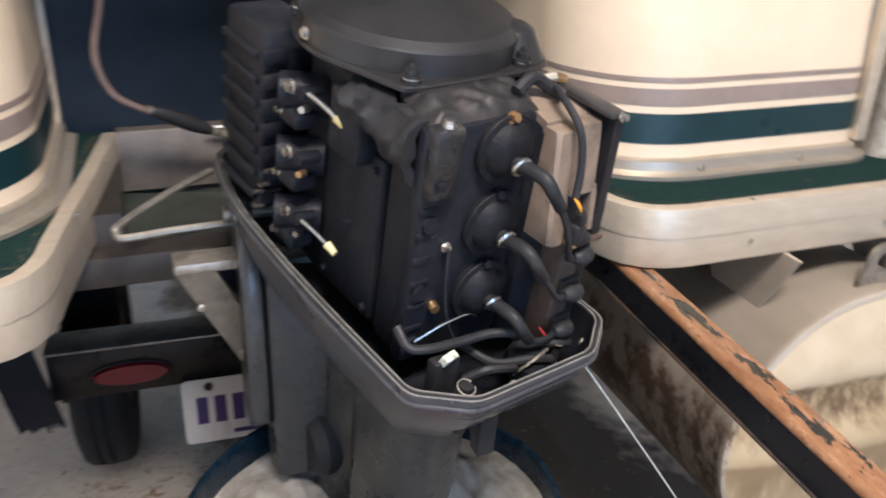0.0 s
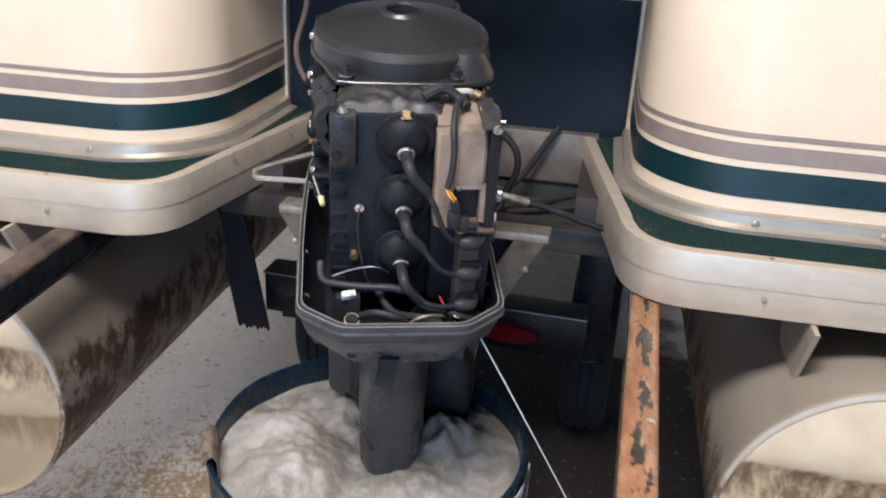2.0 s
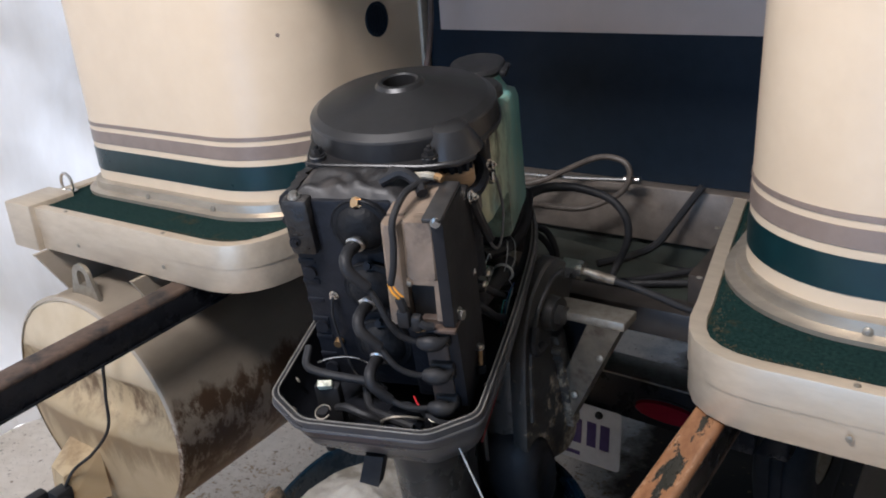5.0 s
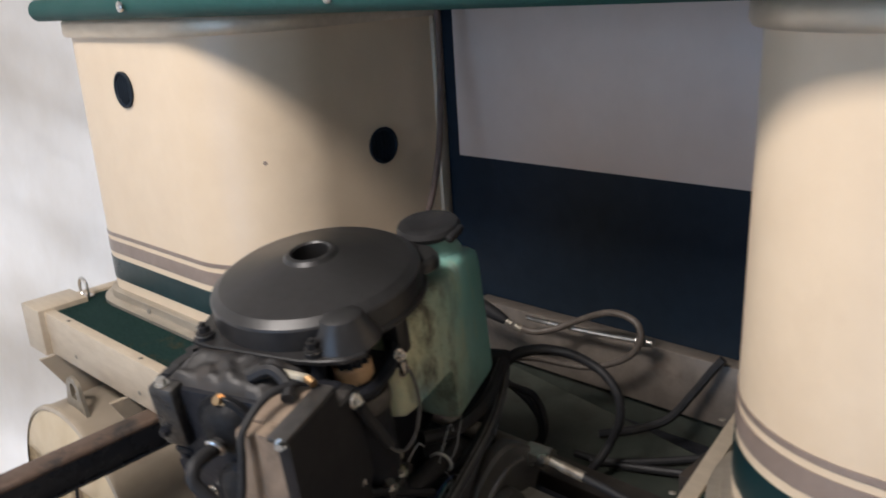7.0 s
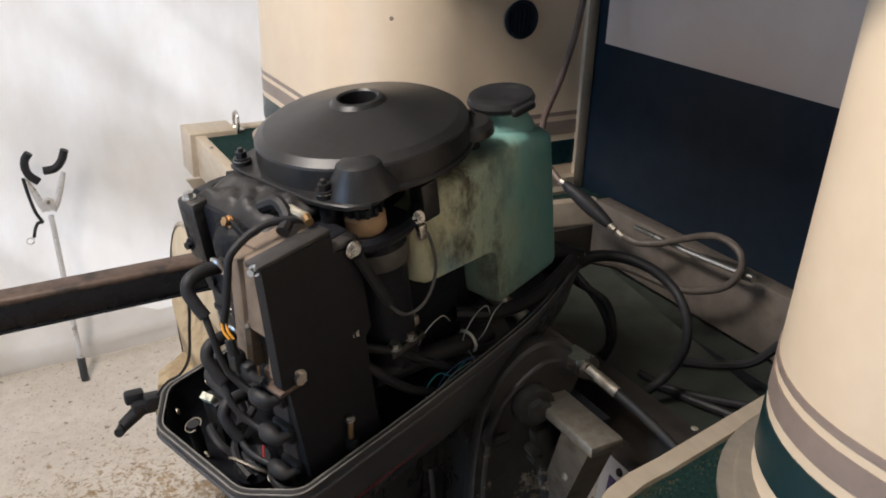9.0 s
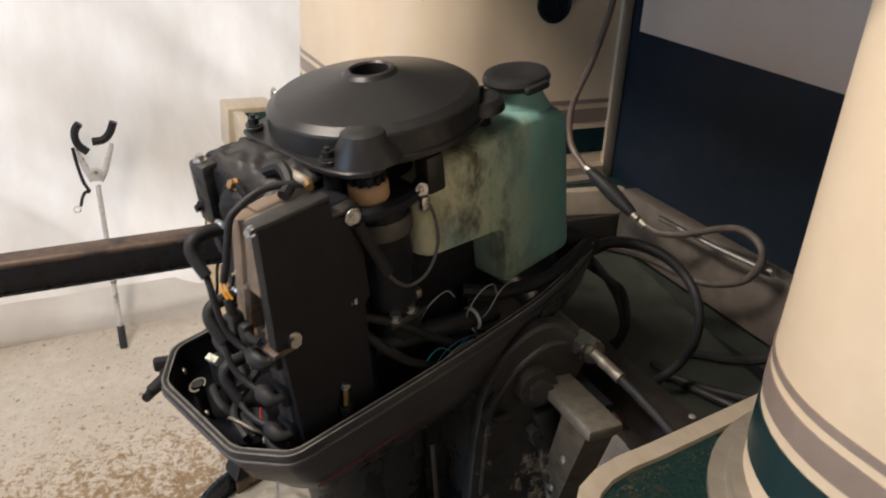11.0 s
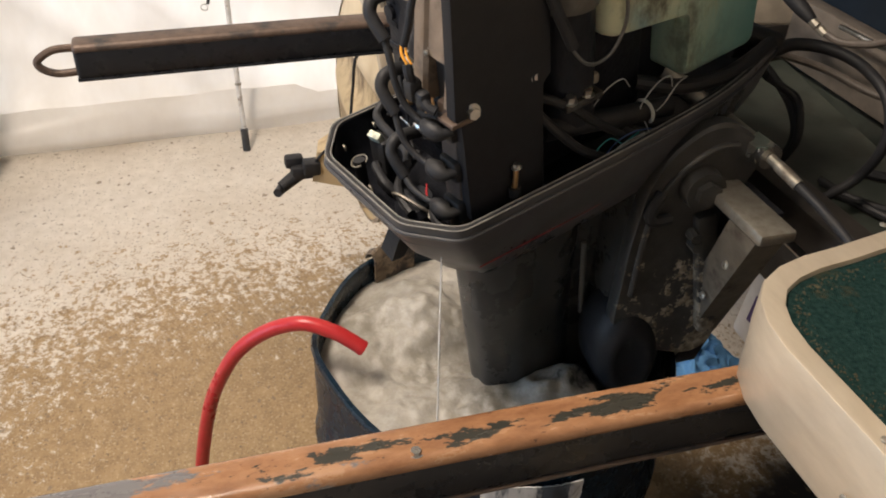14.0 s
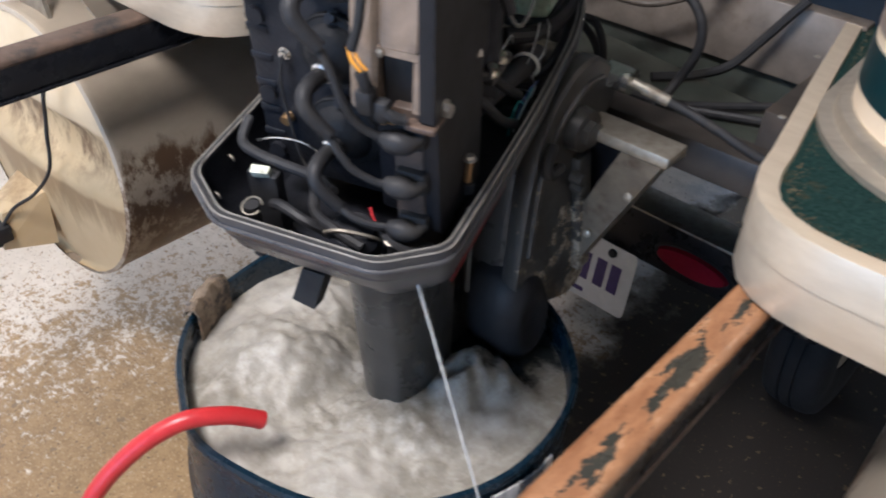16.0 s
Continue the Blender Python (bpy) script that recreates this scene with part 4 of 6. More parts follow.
LAMP_RED = surface("red_lamp_lens", (0.16, 0.006, 0.018), (0.22, 0.010, 0.024), 0.2, scale=40, bump=0.1)
for x in (-0.40, 0.10):
    lamp = part("tail_light", loft([at for at in [[(x + 0.078 * math.cos(a), 0.700, 0.500 + 0.026 * math.sin(a)) for a in [2 * math.pi * k / 28 for k in range(28)]], [(x + 0.072 * math.cos(a), 0.688, 0.500 + 0.022 * math.sin(a)) for a in [2 * math.pi * k / 28 for k in range(28)]]]]), LAMP_RED, trailer, "oval red tail light")
    part("bezel", tube([(x + 0.080 * math.cos(a), 0.699, 0.500 + 0.028 * math.sin(a)) for a in [2 * math.pi * k / 28 for k in range(28)]], 0.004, 6, 1, False, True), RUBBER, lamp)


def wheel(x):
    m = pose(x, 1.16, 0.287, 0, 90, 0)
    w = part("wheel", lathe([(0.02, -0.04), (0.06, -0.044), (0.10, -0.032), (0.145, -0.028), (0.155, -0.044), (0.16, -0.050), (0.16, 0.050), (0.155, 0.044), (0.145, 0.028), (0.02, 0.028), (0.0, 0.028)], 40, m), DULL_ALU, trailer, "grey steel trailer wheel")
    part("tyre", lathe([(0.158, -0.054), (0.2, -0.0662), (0.25, -0.0662), (0.273, -0.0576), (0.282, -0.0446), (0.286, -0.0216), (0.286, -0.0187), (0.279, -0.0173), (0.279, -0.0115), (0.287, -0.0101), (0.287, 0.0101), (0.279, 0.0115), (0.279, 0.0173), (0.286, 0.0187), (0.286, 0.0216), (0.282, 0.0446), (0.273, 0.0576), (0.25, 0.0662), (0.2, 0.0662), (0.158, 0.054)], 64, m), TYRE, w)


wheel(-0.50)
wheel(0.297)


def flap():
    """A hanging mud flap with a torn lower edge."""
    bm = bmesh.new()
    n = 26
    top, low = [], []
    for i in range(n + 1):
        t = i / n
        x = -0.655 + 0.088 * t
        zb = 0.412 + 0.018 * noise.noise((t * 9, 2, 0)) + (0.012 if i % 3 == 0 else 0) * (1 if t > 0.5 else 0.3)
        top.append((x - 0.075, 0.71, 0.87))
        low.append((x + 0.030, 0.665, zb))
    va = [bm.verts.new(p) for p in top]
    vb = [bm.verts.new(p) for p in low]
    for i in range(n):
        bm.faces.new((va[i], va[i + 1], vb[i + 1], vb[i]))
    ret = bmesh.ops.extrude_face_region(bm, geom=bm.faces[:])
    bmesh.ops.translate(bm, vec=(0, 0.008, 0), verts=[v for v in ret["geom"] if isinstance(v, bmesh.types.BMVert)])
    return part("mud_flap", bm, surface("frayed_dark_carpet", (0.012, 0.010, 0.012), (0.024, 0.020, 0.022), 0.95, scale=200, bump=0.8, bump_scale=300), trailer, "frayed dark carpet flap", smooth=20)


flap()

# ---- the drum ----
DRUM = (-0.044, 0.012)
drum = thing("drum", "blue plastic drum full of churning water under the motor", "barrel", pose(*DRUM, 0))


def sag(a, r, z):
    k = (a + math.pi) % (2 * math.pi) - math.pi
    return 0.010 * math.sin(2 * a + 0.9) * max(0.0, z - 0.2) + 0.006 * math.sin(3 * a + 2.0) * max(0.0, z - 0.3) + 0.042 * max(0.0, z - 0.2) * math.exp(-((k + 1.66) / 0.24) ** 2) - 0.030 * max(0.0, z - 0.3) * math.exp(-((k + 1.05) / 0.25) ** 2)


def cut_edge(bm):
    """The drum was sawn off by hand: its edge wanders up and down."""
    for v in bm.verts:
        if v.co.z > 0.6:
            a = math.atan2(v.co.y, v.co.x)
            v.co.z += 0.005 * math.sin(3 * a + 0.5) + 0.003 * math.sin(7 * a) - 0.030 * max(0.0, math.cos(a + 1.08)) ** 10
    return bm


shell = part("shell", cut_edge(lathe([(0, 0.004), (0.258, 0.0), (0.270, 0.02), (0.274, 0.19), (0.281, 0.205), (0.281, 0.225), (0.274, 0.24), (0.274, 0.42), (0.281, 0.435), (0.281, 0.455), (0.274, 0.47), (0.274, 0.625), (0.266, 0.625), (0.266, 0.03), (0, 0.03)], 80, None, sag)), BARREL_BLUE, drum, "scuffed blue plastic shell", smooth=50)
part("rim", cut_edge(lathe([(0.2655, 0.622), (0.2755, 0.622), (0.2770, 0.630), (0.2745, 0.6365), (0.2675, 0.6365), (0.2655, 0.630), (0.2655, 0.622)], 80, None, sag)), BARREL_BLUE, drum, "cut uneven rim")


def rim_patch():
    """A bleached, frayed stretch of the cut edge where the plastic has split and curled."""
    bm = bmesh.new()
    n, prof = 14, [(0.2625, 0.560), (0.2605, 0.600), (0.2625, 0.640), (0.270, 0.652), (0.2825, 0.646), (0.2850, 0.632)]
    rows = []
    for i in range(n + 1):
        a = radians(197 + 19 * i / n)
        fade = math.sin(math.pi * i / n) ** 0.5
        row = []
        for j, (r, z) in enumerate(prof):
            r += 0.006 * noise.noise((a * 9, j * 0.7, 3.0)) * fade
            z += (0.010 * noise.noise((a * 14, j * 0.5, 1.0)) + 0.006) * fade - (0.03 * noise.noise((a * 20, 4, 8)) if j in (0, len(prof) - 1) else 0)
            row.append(bm.verts.new((r * math.cos(a), r * math.sin(a), z)))
        rows.append(row)
    for A, B in zip(rows, rows[1:]):
        for j in range(len(prof) - 1):
            bm.faces.new((A[j], A[j + 1], B[j + 1], B[j]))
    ret = bmesh.ops.extrude_face_region(bm, geom=bm.faces[:])
    for v in ret["geom"]:
        if isinstance(v, bmesh.types.BMVert):
            d = Vector((v.co.x, v.co.y, 0)).normalized()
            v.co += d * 0.003
    return bm


BLEACHED = surface("bleached_frayed_plastic", (0.10, 0.07, 0.045), (0.25, 0.19, 0.13), 0.8, scale=70, stain=(0.05, 0.04, 0.035), stain_scale=40, stain_at=(0.5, 0.6), bump=0.8)
part("split_edge", rim_patch(), BLEACHED, drum, "bleached frayed split in the rim", smooth=50)


def water_material():
    m, nodes, links, p = shader("churned_murky_water")
    n1 = noise_tex(nodes, links, 7, 6, 0.65)
    n2 = noise_tex(nodes, links, 40, 5, 0.7)
    a = ramp(nodes, links, n1.outputs["Fac"], [(0.34, (0.20, 0.18, 0.145)), (0.48, (0.285, 0.265, 0.225)), (0.62, (0.41, 0.385, 0.34))]).outputs[0]
    b = ramp(nodes, links, n2.outputs["Fac"], [(0.46, grey(0)), (0.66, grey(0.7))]).outputs[0]
    foam = mix(nodes, links, b, a, (0.45, 0.425, 0.38))
    # clear dark water stands in the lee of the leg, where no foam gathers
    tc = nodes.new("ShaderNodeTexCoord")
    off = nodes.new("ShaderNodeVectorMath")
    off.operation = "DISTANCE"
    off.inputs[1].default_value = (0.058, 0.172, 0.59)
    links.new(tc.outputs["Object"], off.inputs[0])
    lee = nodes.new("ShaderNodeMath")
    lee.operation = "MULTIPLY_ADD"
    lee.inputs[1].default_value = 0.16
    links.new(noise_tex(nodes, links, 22, 5, 0.65).outputs["Fac"], lee.inputs[0])
    links.new(off.outputs["Value"], lee.inputs[2])
    clear = ramp(nodes, links, lee.outputs[0], [(0.180, grey(0)), (0.225, grey(1))]).outputs[0]
    links.new(mix(nodes, links, clear, (0.030, 0.036, 0.038), foam), p.inputs["Base Color"])
    links.new(ramp(nodes, links, clear, [(0.0, grey(0.06)), (1.0, grey(0.5))]).outputs[0], p.inputs["Roughness"])
    p.inputs["Subsurface Weight"].default_value = 0.15
    p.inputs["Subsurface Radius"].default_value = (0.02, 0.018, 0.012)
    bp = nodes.new("ShaderNodeBump")
    bp.inputs["Strength"].default_value, bp.inputs["Distance"].default_value = 0.35, 0.006
    links.new(n2.outputs["Fac"], bp.inputs["Height"])
    links.new(bp.outputs[0], p.inputs["Normal"])
    return m


WATER = water_material()


def water():
    bm = bmesh.new()
    rings, seg = 60, 160
    prev = None
    for i in range(rings + 1):
        r = 0.2655 * i / rings
        ring = []
        for j in range(seg if i else 1):
            a = 2 * math.pi * j / seg
            wide = r * (1 + sag(a, r, 0.60) / 0.2655)
            x, y = wide * math.cos(a), wide * math.sin(a)
            edge = 1 - 0.75 * max(0.0, (r - 0.20) / 0.0655)
            swirl = 0.9 * math.exp(-((x - 0.02) ** 2 + (y - 0.12) ** 2) / 0.012)
            h = 0.024 * noise.fractal((x * 8, y * 8, 0.3), 0.95, 2.1, 6) * edge + 0.003 * noise.noise((x * 40, y * 40, 1)) * edge
            h += 0.004 * (0.6 - abs(noise.noise((x * 24, y * 24, 4.0)))) * edge + 0.007 * abs(noise.noise((x * 38, y * 38, 7.0))) * edge
            h += 0.066 * math.exp(-((x - 0.122) ** 2 + (y - 0.062) ** 2) / 0.0042) * (1 + 0.35 * noise.noise((x * 34, y * 34, 2.0)))
            h += 0.028 * math.exp(-((x - 0.10) ** 2 + (y + 0.06) ** 2) / 0.004) + 0.034 * math.exp(-((x + 0.10) ** 2 + (y + 0.08) ** 2) / 0.006) - 0.03 * swirl
            ring.append(bm.verts.new((x, y, 0.592 + h)))
        if prev:
            for j in range(seg):
                if len(prev) == 1:
                    bm.faces.new((prev[0], ring[j], ring[(j + 1) % seg]))
                else:
                    bm.faces.new((prev[j], ring[j], ring[(j + 1) % seg], prev[(j + 1) % seg]))
        prev = ring
    ob = part("water", bm, WATER, smooth=180)
    ob.matrix_world = pose(*DRUM, 0)
    return tagged(ob, "churned murky grey water foaming inside the drum", "water", kind="stuff")


water()


def overflow(a0, a1, fall, seed):
    """A thin sheet of water spilling over the rim and running down the drum's side in strands."""
    bm = bmesh.new()
    n, k = 26, 16
    rows = []
    for i in range(n + 1):
        t = i / n
        a = radians(a0 + (a1 - a0) * t)
        low = fall * (0.10 + 0.90 * math.sin(math.pi * t) ** 0.7) * (1 + 0.75 * noise.noise((t * 7, seed, 0)))
        row = []
        for j in range(k + 1):
            z = 0.615 - 0.030 * max(0.0, math.cos(a + 1.08)) ** 10 - low * j / k
            r = 0.2785 + sag(a, 0, z) + 0.007 * abs(noise.noise((t * 11, j * 0.25, seed))) + (0.004 if 0.40 < z < 0.49 or 0.17 < z < 0.26 else 0.0)
            row.append(bm.verts.new((r * math.cos(a), r * math.sin(a), z)))
        rows.append(row)
    for A, B in zip(rows, rows[1:]):
        for j in range(k):
            bm.faces.new((A[j], B[j], B[j + 1], A[j + 1]))
    ret = bmesh.ops.extrude_face_region(bm, geom=bm.faces[:])
    for v in ret["geom"]:
        if isinstance(v, bmesh.types.BMVert):
            v.co += Vector((v.co.x, v.co.y, 0)).normalized() * 0.002
    ob = part("spill", bm, SPILL, smooth=60)
    ob.matrix_world = pose(*DRUM, 0)
    return tagged(ob, "white water spilling down the side of the drum", "water", kind="stuff")


SPILL = surface("aerated_spill", (0.48, 0.47, 0.46), (0.66, 0.65, 0.63), 0.2, scale=70, stain=(0.05, 0.06, 0.075), stain_scale=20, stain_at=(0.54, 0.62), stretch=(1, 1, 0.3), bump=0.5, bump_scale=50)
overflow(-22, 6, 0.26, 8.0)
hose_plan = [(0.0, 0.655), (0.02, 0.667), (0.045, 0.678), (0.09, 0.684), (0.14, 0.662), (0.19, 0.615), (0.225, 0.555), (0.255, 0.475), (0.282, 0.35), (0.305, 0.20), (0.335, 0.07), (0.40, 0.012), (0.55, 0.0115)]
hose = thing("garden_hose", "red rubber hose arching over the rim of the drum", "hose")
part("hose_tube", tube([(-0.03 - 0.4226 * q, -0.207 - 0.9063 * q, z) for q, z in hose_plan], 0.0115, 14, 10), RED_HOSE, hose)
tip, way = Vector((-0.03, -0.207, 0.655)), Vector((0.4226 * 0.02, 0.9063 * 0.02, -0.012)).normalized()
lip = Matrix.Translation(tip) @ way.to_track_quat("Z", "Y").to_matrix().to_4x4()
part("cut_end", lathe([(0.0114, -0.006), (0.0122, 0.0), (0.0114, 0.003), (0.0085, 0.003), (0.0080, 0.0005), (0.0, 0.0005)], 20, lip), RED_HOSE, hose, "square-cut open hose end")


def rag():
    bm = bmesh.new()
    n = 40
    g = [[None] * (n + 1) for _ in range(n + 1)]
    for i in range(n + 1):
        for j in range(n + 1):
            u, v = i / n * 2 - 1, j / n * 2 - 1
            f = noise.fractal((u * 2.2, v * 2.2, 5), 0.9, 2.0, 5)
            z = 0.012 + 0.10 * max(0, 1 - (u * u + v * v) * 0.75) * (0.55 + 0.9 * abs(f)) + 0.02 * abs(noise.noise((u * 6, v * 6, 1)))
            k = 0.11 * (1 + 0.25 * noise.noise((u * 1.5, v * 1.5, 8)))
            g[i][j] = bm.verts.new((u * k + 0.03 * noise.noise((u * 3, v * 3, 2)), v * k + 0.03 * noise.noise((u * 3, v * 3, 4)), z))
    for i in range(n):
        for j in range(n):
            bm.faces.new((g[i][j], g[i + 1][j], g[i + 1][j + 1], g[i][j + 1]))
    ob = part("shop_rag", bm, RAG_BLUE, smooth=60)
    ob.matrix_world = pose(-0.53, 0.74, 0.0, 0, 0, 20)
    return tagged(ob, "crumpled bright blue paper shop rag on the floor", "rag")


rag()
spare = copy_thing(drum, pose(-1.76, -1.36, 0, 0, 0, 70))
tagged(spare, "second blue plastic drum standing by the sheet", "barrel")
# ---- reaching tool against the sheet ----
tool = thing("reacher_tool", "white grabbing pole with black curved jaws leaning on the sheet", "tool", pose(0, 0, 0))
SCUFFED = surface("scuffed_white_plastic", (0.55, 0.53, 0.50), (0.70, 0.68, 0.65), 0.4, scale=40, stain=(0.28, 0.22, 0.17), stain_scale=26, stain_at=(0.56, 0.66))
part("pole", rod((-1.868, -0.288, 0.07), (-1.985, -0.306, 0.55), 0.0088), SCUFFED, tool, "white pole")
part("collar", rod((-1.905, -0.2937, 0.222), (-1.907, -0.294, 0.230), 0.0105), DULL_ALU, tool)
part("foot", tube([(-1.846, -0.285, 0.0), (-1.85, -0.286, 0.02), (-1.866, -0.288, 0.075)], 0.0135, 12, 6), surface("grey_rubber_foot", (0.03, 0.03, 0.03), (0.05, 0.05, 0.05), 0.7), tool, "grey rubber foot")
part("hub", lathe([(0, -0.012), (0.020, -0.012), (0.022, -0.006), (0.022, 0.006), (0.020, 0.012), (0, 0.012)], 20, pose(-1.985, -0.309, 0.588, 0, 90, 0)), SCUFFED, tool)
part("pivot", rod((-1.975, -0.308, 0.600), (-1.966, -0.308, 0.600), 0.006, seg=8), DULL_ALU, tool)
for pts in ([(-1.985, -0.318, 0.570), (-1.987, -0.334, 0.605), (-1.99, -0.347, 0.640), (-1.992, -0.364, 0.676)], [(-1.985, -0.298, 0.568), (-1.987, -0.280, 0.598), (-1.99, -0.266, 0.636), (-1.992, -0.250, 0.688)]):
    part("arm", tube(pts, 0.009, 10, 6, True, False, lambda t: 0.013 - 0.005 * t), SCUFFED, tool, "scuffed white arm")
part("jaw", tube([(-1.99, -0.341, 0.762), (-1.992, -0.355, 0.742), (-1.992, -0.358, 0.715), (-1.99, -0.349, 0.689), (-1.988, -0.325, 0.666)], 0.013, 12), RUBBER, tool, "black foam jaw")
part("jaw", tube([(-1.99, -0.237, 0.762), (-1.992, -0.248, 0.732), (-1.992, -0.262, 0.712), (-1.99, -0.280, 0.702), (-1.988, -0.308, 0.700)], 0.013, 12), RUBBER, tool, "black foam jaw")
part("strap", tube([(-1.985, -0.369, 0.684), (-1.982, -0.362, 0.630), (-1.978, -0.350, 0.570), (-1.975, -0.335, 0.536), (-1.974, -0.347, 0.533), (-1.974, -0.358, 0.515), (-1.975, -0.366, 0.486)], 0.0055, 8), RUBBER, tool, "black strap")
part("ring", tube([(-1.975, -0.378 + 0.011 * math.cos(a), 0.474 + 0.011 * math.sin(a)) for a in [2 * math.pi * k / 16 for k in range(16)]], 0.0018, 6, 1, False, True), ZINC, tool)

# ---- the outboard motor ----
MOTOR = pose(-0.0214, 0.0587, 1.0199) @ pose(0, 0, 0, 0, 0, 20) @ pose(0, 0, 0, 10, 0, 0)
motor = thing("outboard_motor", "black outboard motor running with its top cowl removed", "outboard motor", MOTOR)
TO_MOTOR = MOTOR.inverted()


def fixed_part(name, bm, material, parent, label="", smooth=35):
    """A part given in the place's own axes: the clamp does not turn with the motor."""
    bmesh.ops.transform(bm, matrix=TO_MOTOR, verts=bm.verts[:])
    return part(name, bm, material, parent, label, smooth)


def tray_outline(sx=1.0, sy=1.0, inset=0.0):
    pts = [(0.138, -0.264), (0.082, -0.306), (-0.088, -0.306), (-0.146, -0.262), (-0.150, -0.05), (-0.142, 0.16), (-0.100, 0.300), (0.094, 0.300), (0.136, 0.16), (0.143, -0.05)]
    k = len(pts)
    out = []
    for i, (x, y) in enumerate(pts):
        out.append(((x + 0.004) * (1 - inset / 0.145) * sx - 0.004, y * (1 - inset / 0.30) * sy, 0))
    return [tuple(p) for p in rounded(out, [0.014] * 4 + [0.08, 0.08, 0.03, 0.03, 0.08, 0.08], 5)]


def at_z(o, z):
    return [(p[0], p[1], z) for p in o]


full, inner = tray_outline(), tray_outline(inset=0.007)
cowl = part("lower_cowl", loft([
    at_z([(p[0] * 0.50, p[1] * 0.66 + 0.02) for p in full], -0.115),
    at_z([(p[0] * 0.74, p[1] * 0.775 - 0.005) for p in full], -0.082),
    at_z([(p[0] * 0.83, p[1] * 0.83) for p in full], -0.062),
    at_z([(p[0] * 0.93, p[1] * 0.935) for p in full], -0.025),
    at_z([(p[0] * 0.985, p[1] * 0.985) for p in full], 0.010),
    at_z([(p[0] * 0.995, p[1] * 0.995) for p in full], 0.022),
    at_z(full, 0.023), at_z(full, 0.034), at_z(inner, 0.034), at_z(inner, 0.0), at_z([(p[0] * 0.88, p[1] * 0.89) for p in inner], -0.040), at_z([(p[0] * 0.80, p[1] * 0.81) for p in inner], -0.052)]), COWL, motor, "dark grey lower cowl", smooth=28)
# Separate skin, darker than the cowl, over the inside of the tray.
liner = bmesh.new()
rows = [[liner.verts.new(p) for p in ring] for ring in (at_z([(p[0] * 0.988, p[1] * 0.994) for p in inner], 0.0325), at_z([(p[0] * 0.985, p[1] * 0.99) for p in inner], 0.0), at_z([(p[0] * 0.865, p[1] * 0.88) for p in inner], -0.038), at_z([(p[0] * 0.78, p[1] * 0.80) for p in inner], -0.050))]
for A, B in zip(rows, rows[1:]):
    for j in range(len(A)):
        liner.faces.new((A[j], A[(j + 1) % len(A)], B[(j + 1) % len(A)], B[j]))
liner.faces.new(rows[-1])
part("tray_liner", liner, BLACK_PAINT, cowl, "near-black inside of the cowl tray", smooth=40)
part("rim_groove", tube([(p[0], p[1], 0.0336) for p in tray_outline(inset=0.0032)], 0.0023, 6, 1, False, True), RUBBER, cowl, "dark groove of the rim seal")
for inset, r, z in ((0.0004, 0.0010, 0.0346), (0.0062, 0.0010, 0.0350)):
    part("rim_seal", tube([(p[0], p[1], z) for p in tray_outline(inset=inset)], r, 6, 1, False, True), GASKET, cowl, "pale worn edge of the rim seal")
part("rim_bead", tube([(p[0] * 1.004, p[1] * 1.004, 0.0225) for p in full], 0.0022, 6, 1, False, True), COWL, cowl)
RED_LINE = surface("faded_red_pinstripe", (0.16, 0.014, 0.018), (0.24, 0.024, 0.026), 0.5, scale=120)
part("pinstripe", tube([(0.1255, -0.235, -0.040), (0.1245, -0.15, -0.043), (0.1235, -0.05, -0.0455)], 0.0010, 6, 3), RED_LINE, cowl, "thin faded red pinstripe")
for x, y in ((-0.138, -0.215), (-0.118, -0.272), (-0.02, -0.292), (0.106, -0.275), (0.130, -0.19), (-0.143, -0.10)):
    pan_screw(cowl, (x * 0.975, y * 0.975, 0.014), (-x, -y, 0.08), 0.005, 0.003)

# cylinder block and head
DUSTY_BLACK = surface("dusty_black_casting", (0.011, 0.011, 0.012), (0.022, 0.021, 0.021), 0.34, scale=60, stain=(0.055, 0.050, 0.045), stain_scale=30, stain_at=(0.50, 0.68), bump=0.8)
block = part("cylinder_block", box((-0.085, -0.125, -0.015), (0.060, 0.075, 0.288), 0.014), BLACK_PAINT, motor, "black painted engine block")
part("crankcase", box((-0.060, 0.05, 0.02), (0.050, 0.14, 0.26), 0.02), BLACK_PAINT, motor)
part("port_cover", box((-0.097, -0.112, 0.005), (-0.08, 0.0, 0.215), 0.007), BLACK_PAINT, block, "flat black side cover")
for y, z in ((-0.100, 0.02), (-0.100, 0.20), (-0.012, 0.02), (-0.012, 0.20), (-0.055, 0.11)):
    hex_bolt(block, (-0.097, y, z), (-1, 0, 0), 0.0042, 0.004, BLACK_PAINT)


def loom():
    """A lumpy rubber-wrapped wiring loom hung over the head's left shoulder."""
    bm = bmesh.new()
    n, k = 18, 8
    grid = []
    for i in range(n + 1):
        t = i / n
        row = []
        for j in range(k + 1):
            u = j / k
            y = -0.170 + 0.120 * t
            z = 0.288 - u * (0.070 - 0.030 * t)
            x = -0.104 - 0.016 * math.sin(math.pi * u) + 0.010 * noise.noise((t * 6, u * 3, 2.0)) + 0.006 * noise.noise((t * 14, u * 7, 5.0))
            row.append(bm.verts.new((x, y, z)))
        grid.append(row)
    for i in range(n):
        for j in range(k):
            bm.faces.new((grid[i][j], grid[i + 1][j], grid[i + 1][j + 1], grid[i][j + 1]))
    ret = bmesh.ops.extrude_face_region(bm, geom=bm.faces[:])
    bmesh.ops.translate(bm, vec=(0.012, 0, 0), verts=[v for v in ret["geom"] if isinstance(v, bmesh.types.BMVert)])
    return bm


part("wiring_loom", loom(), RUBBER, block, "lumpy black rubber-wrapped wiring loom", smooth=60)
head = bmesh.new()
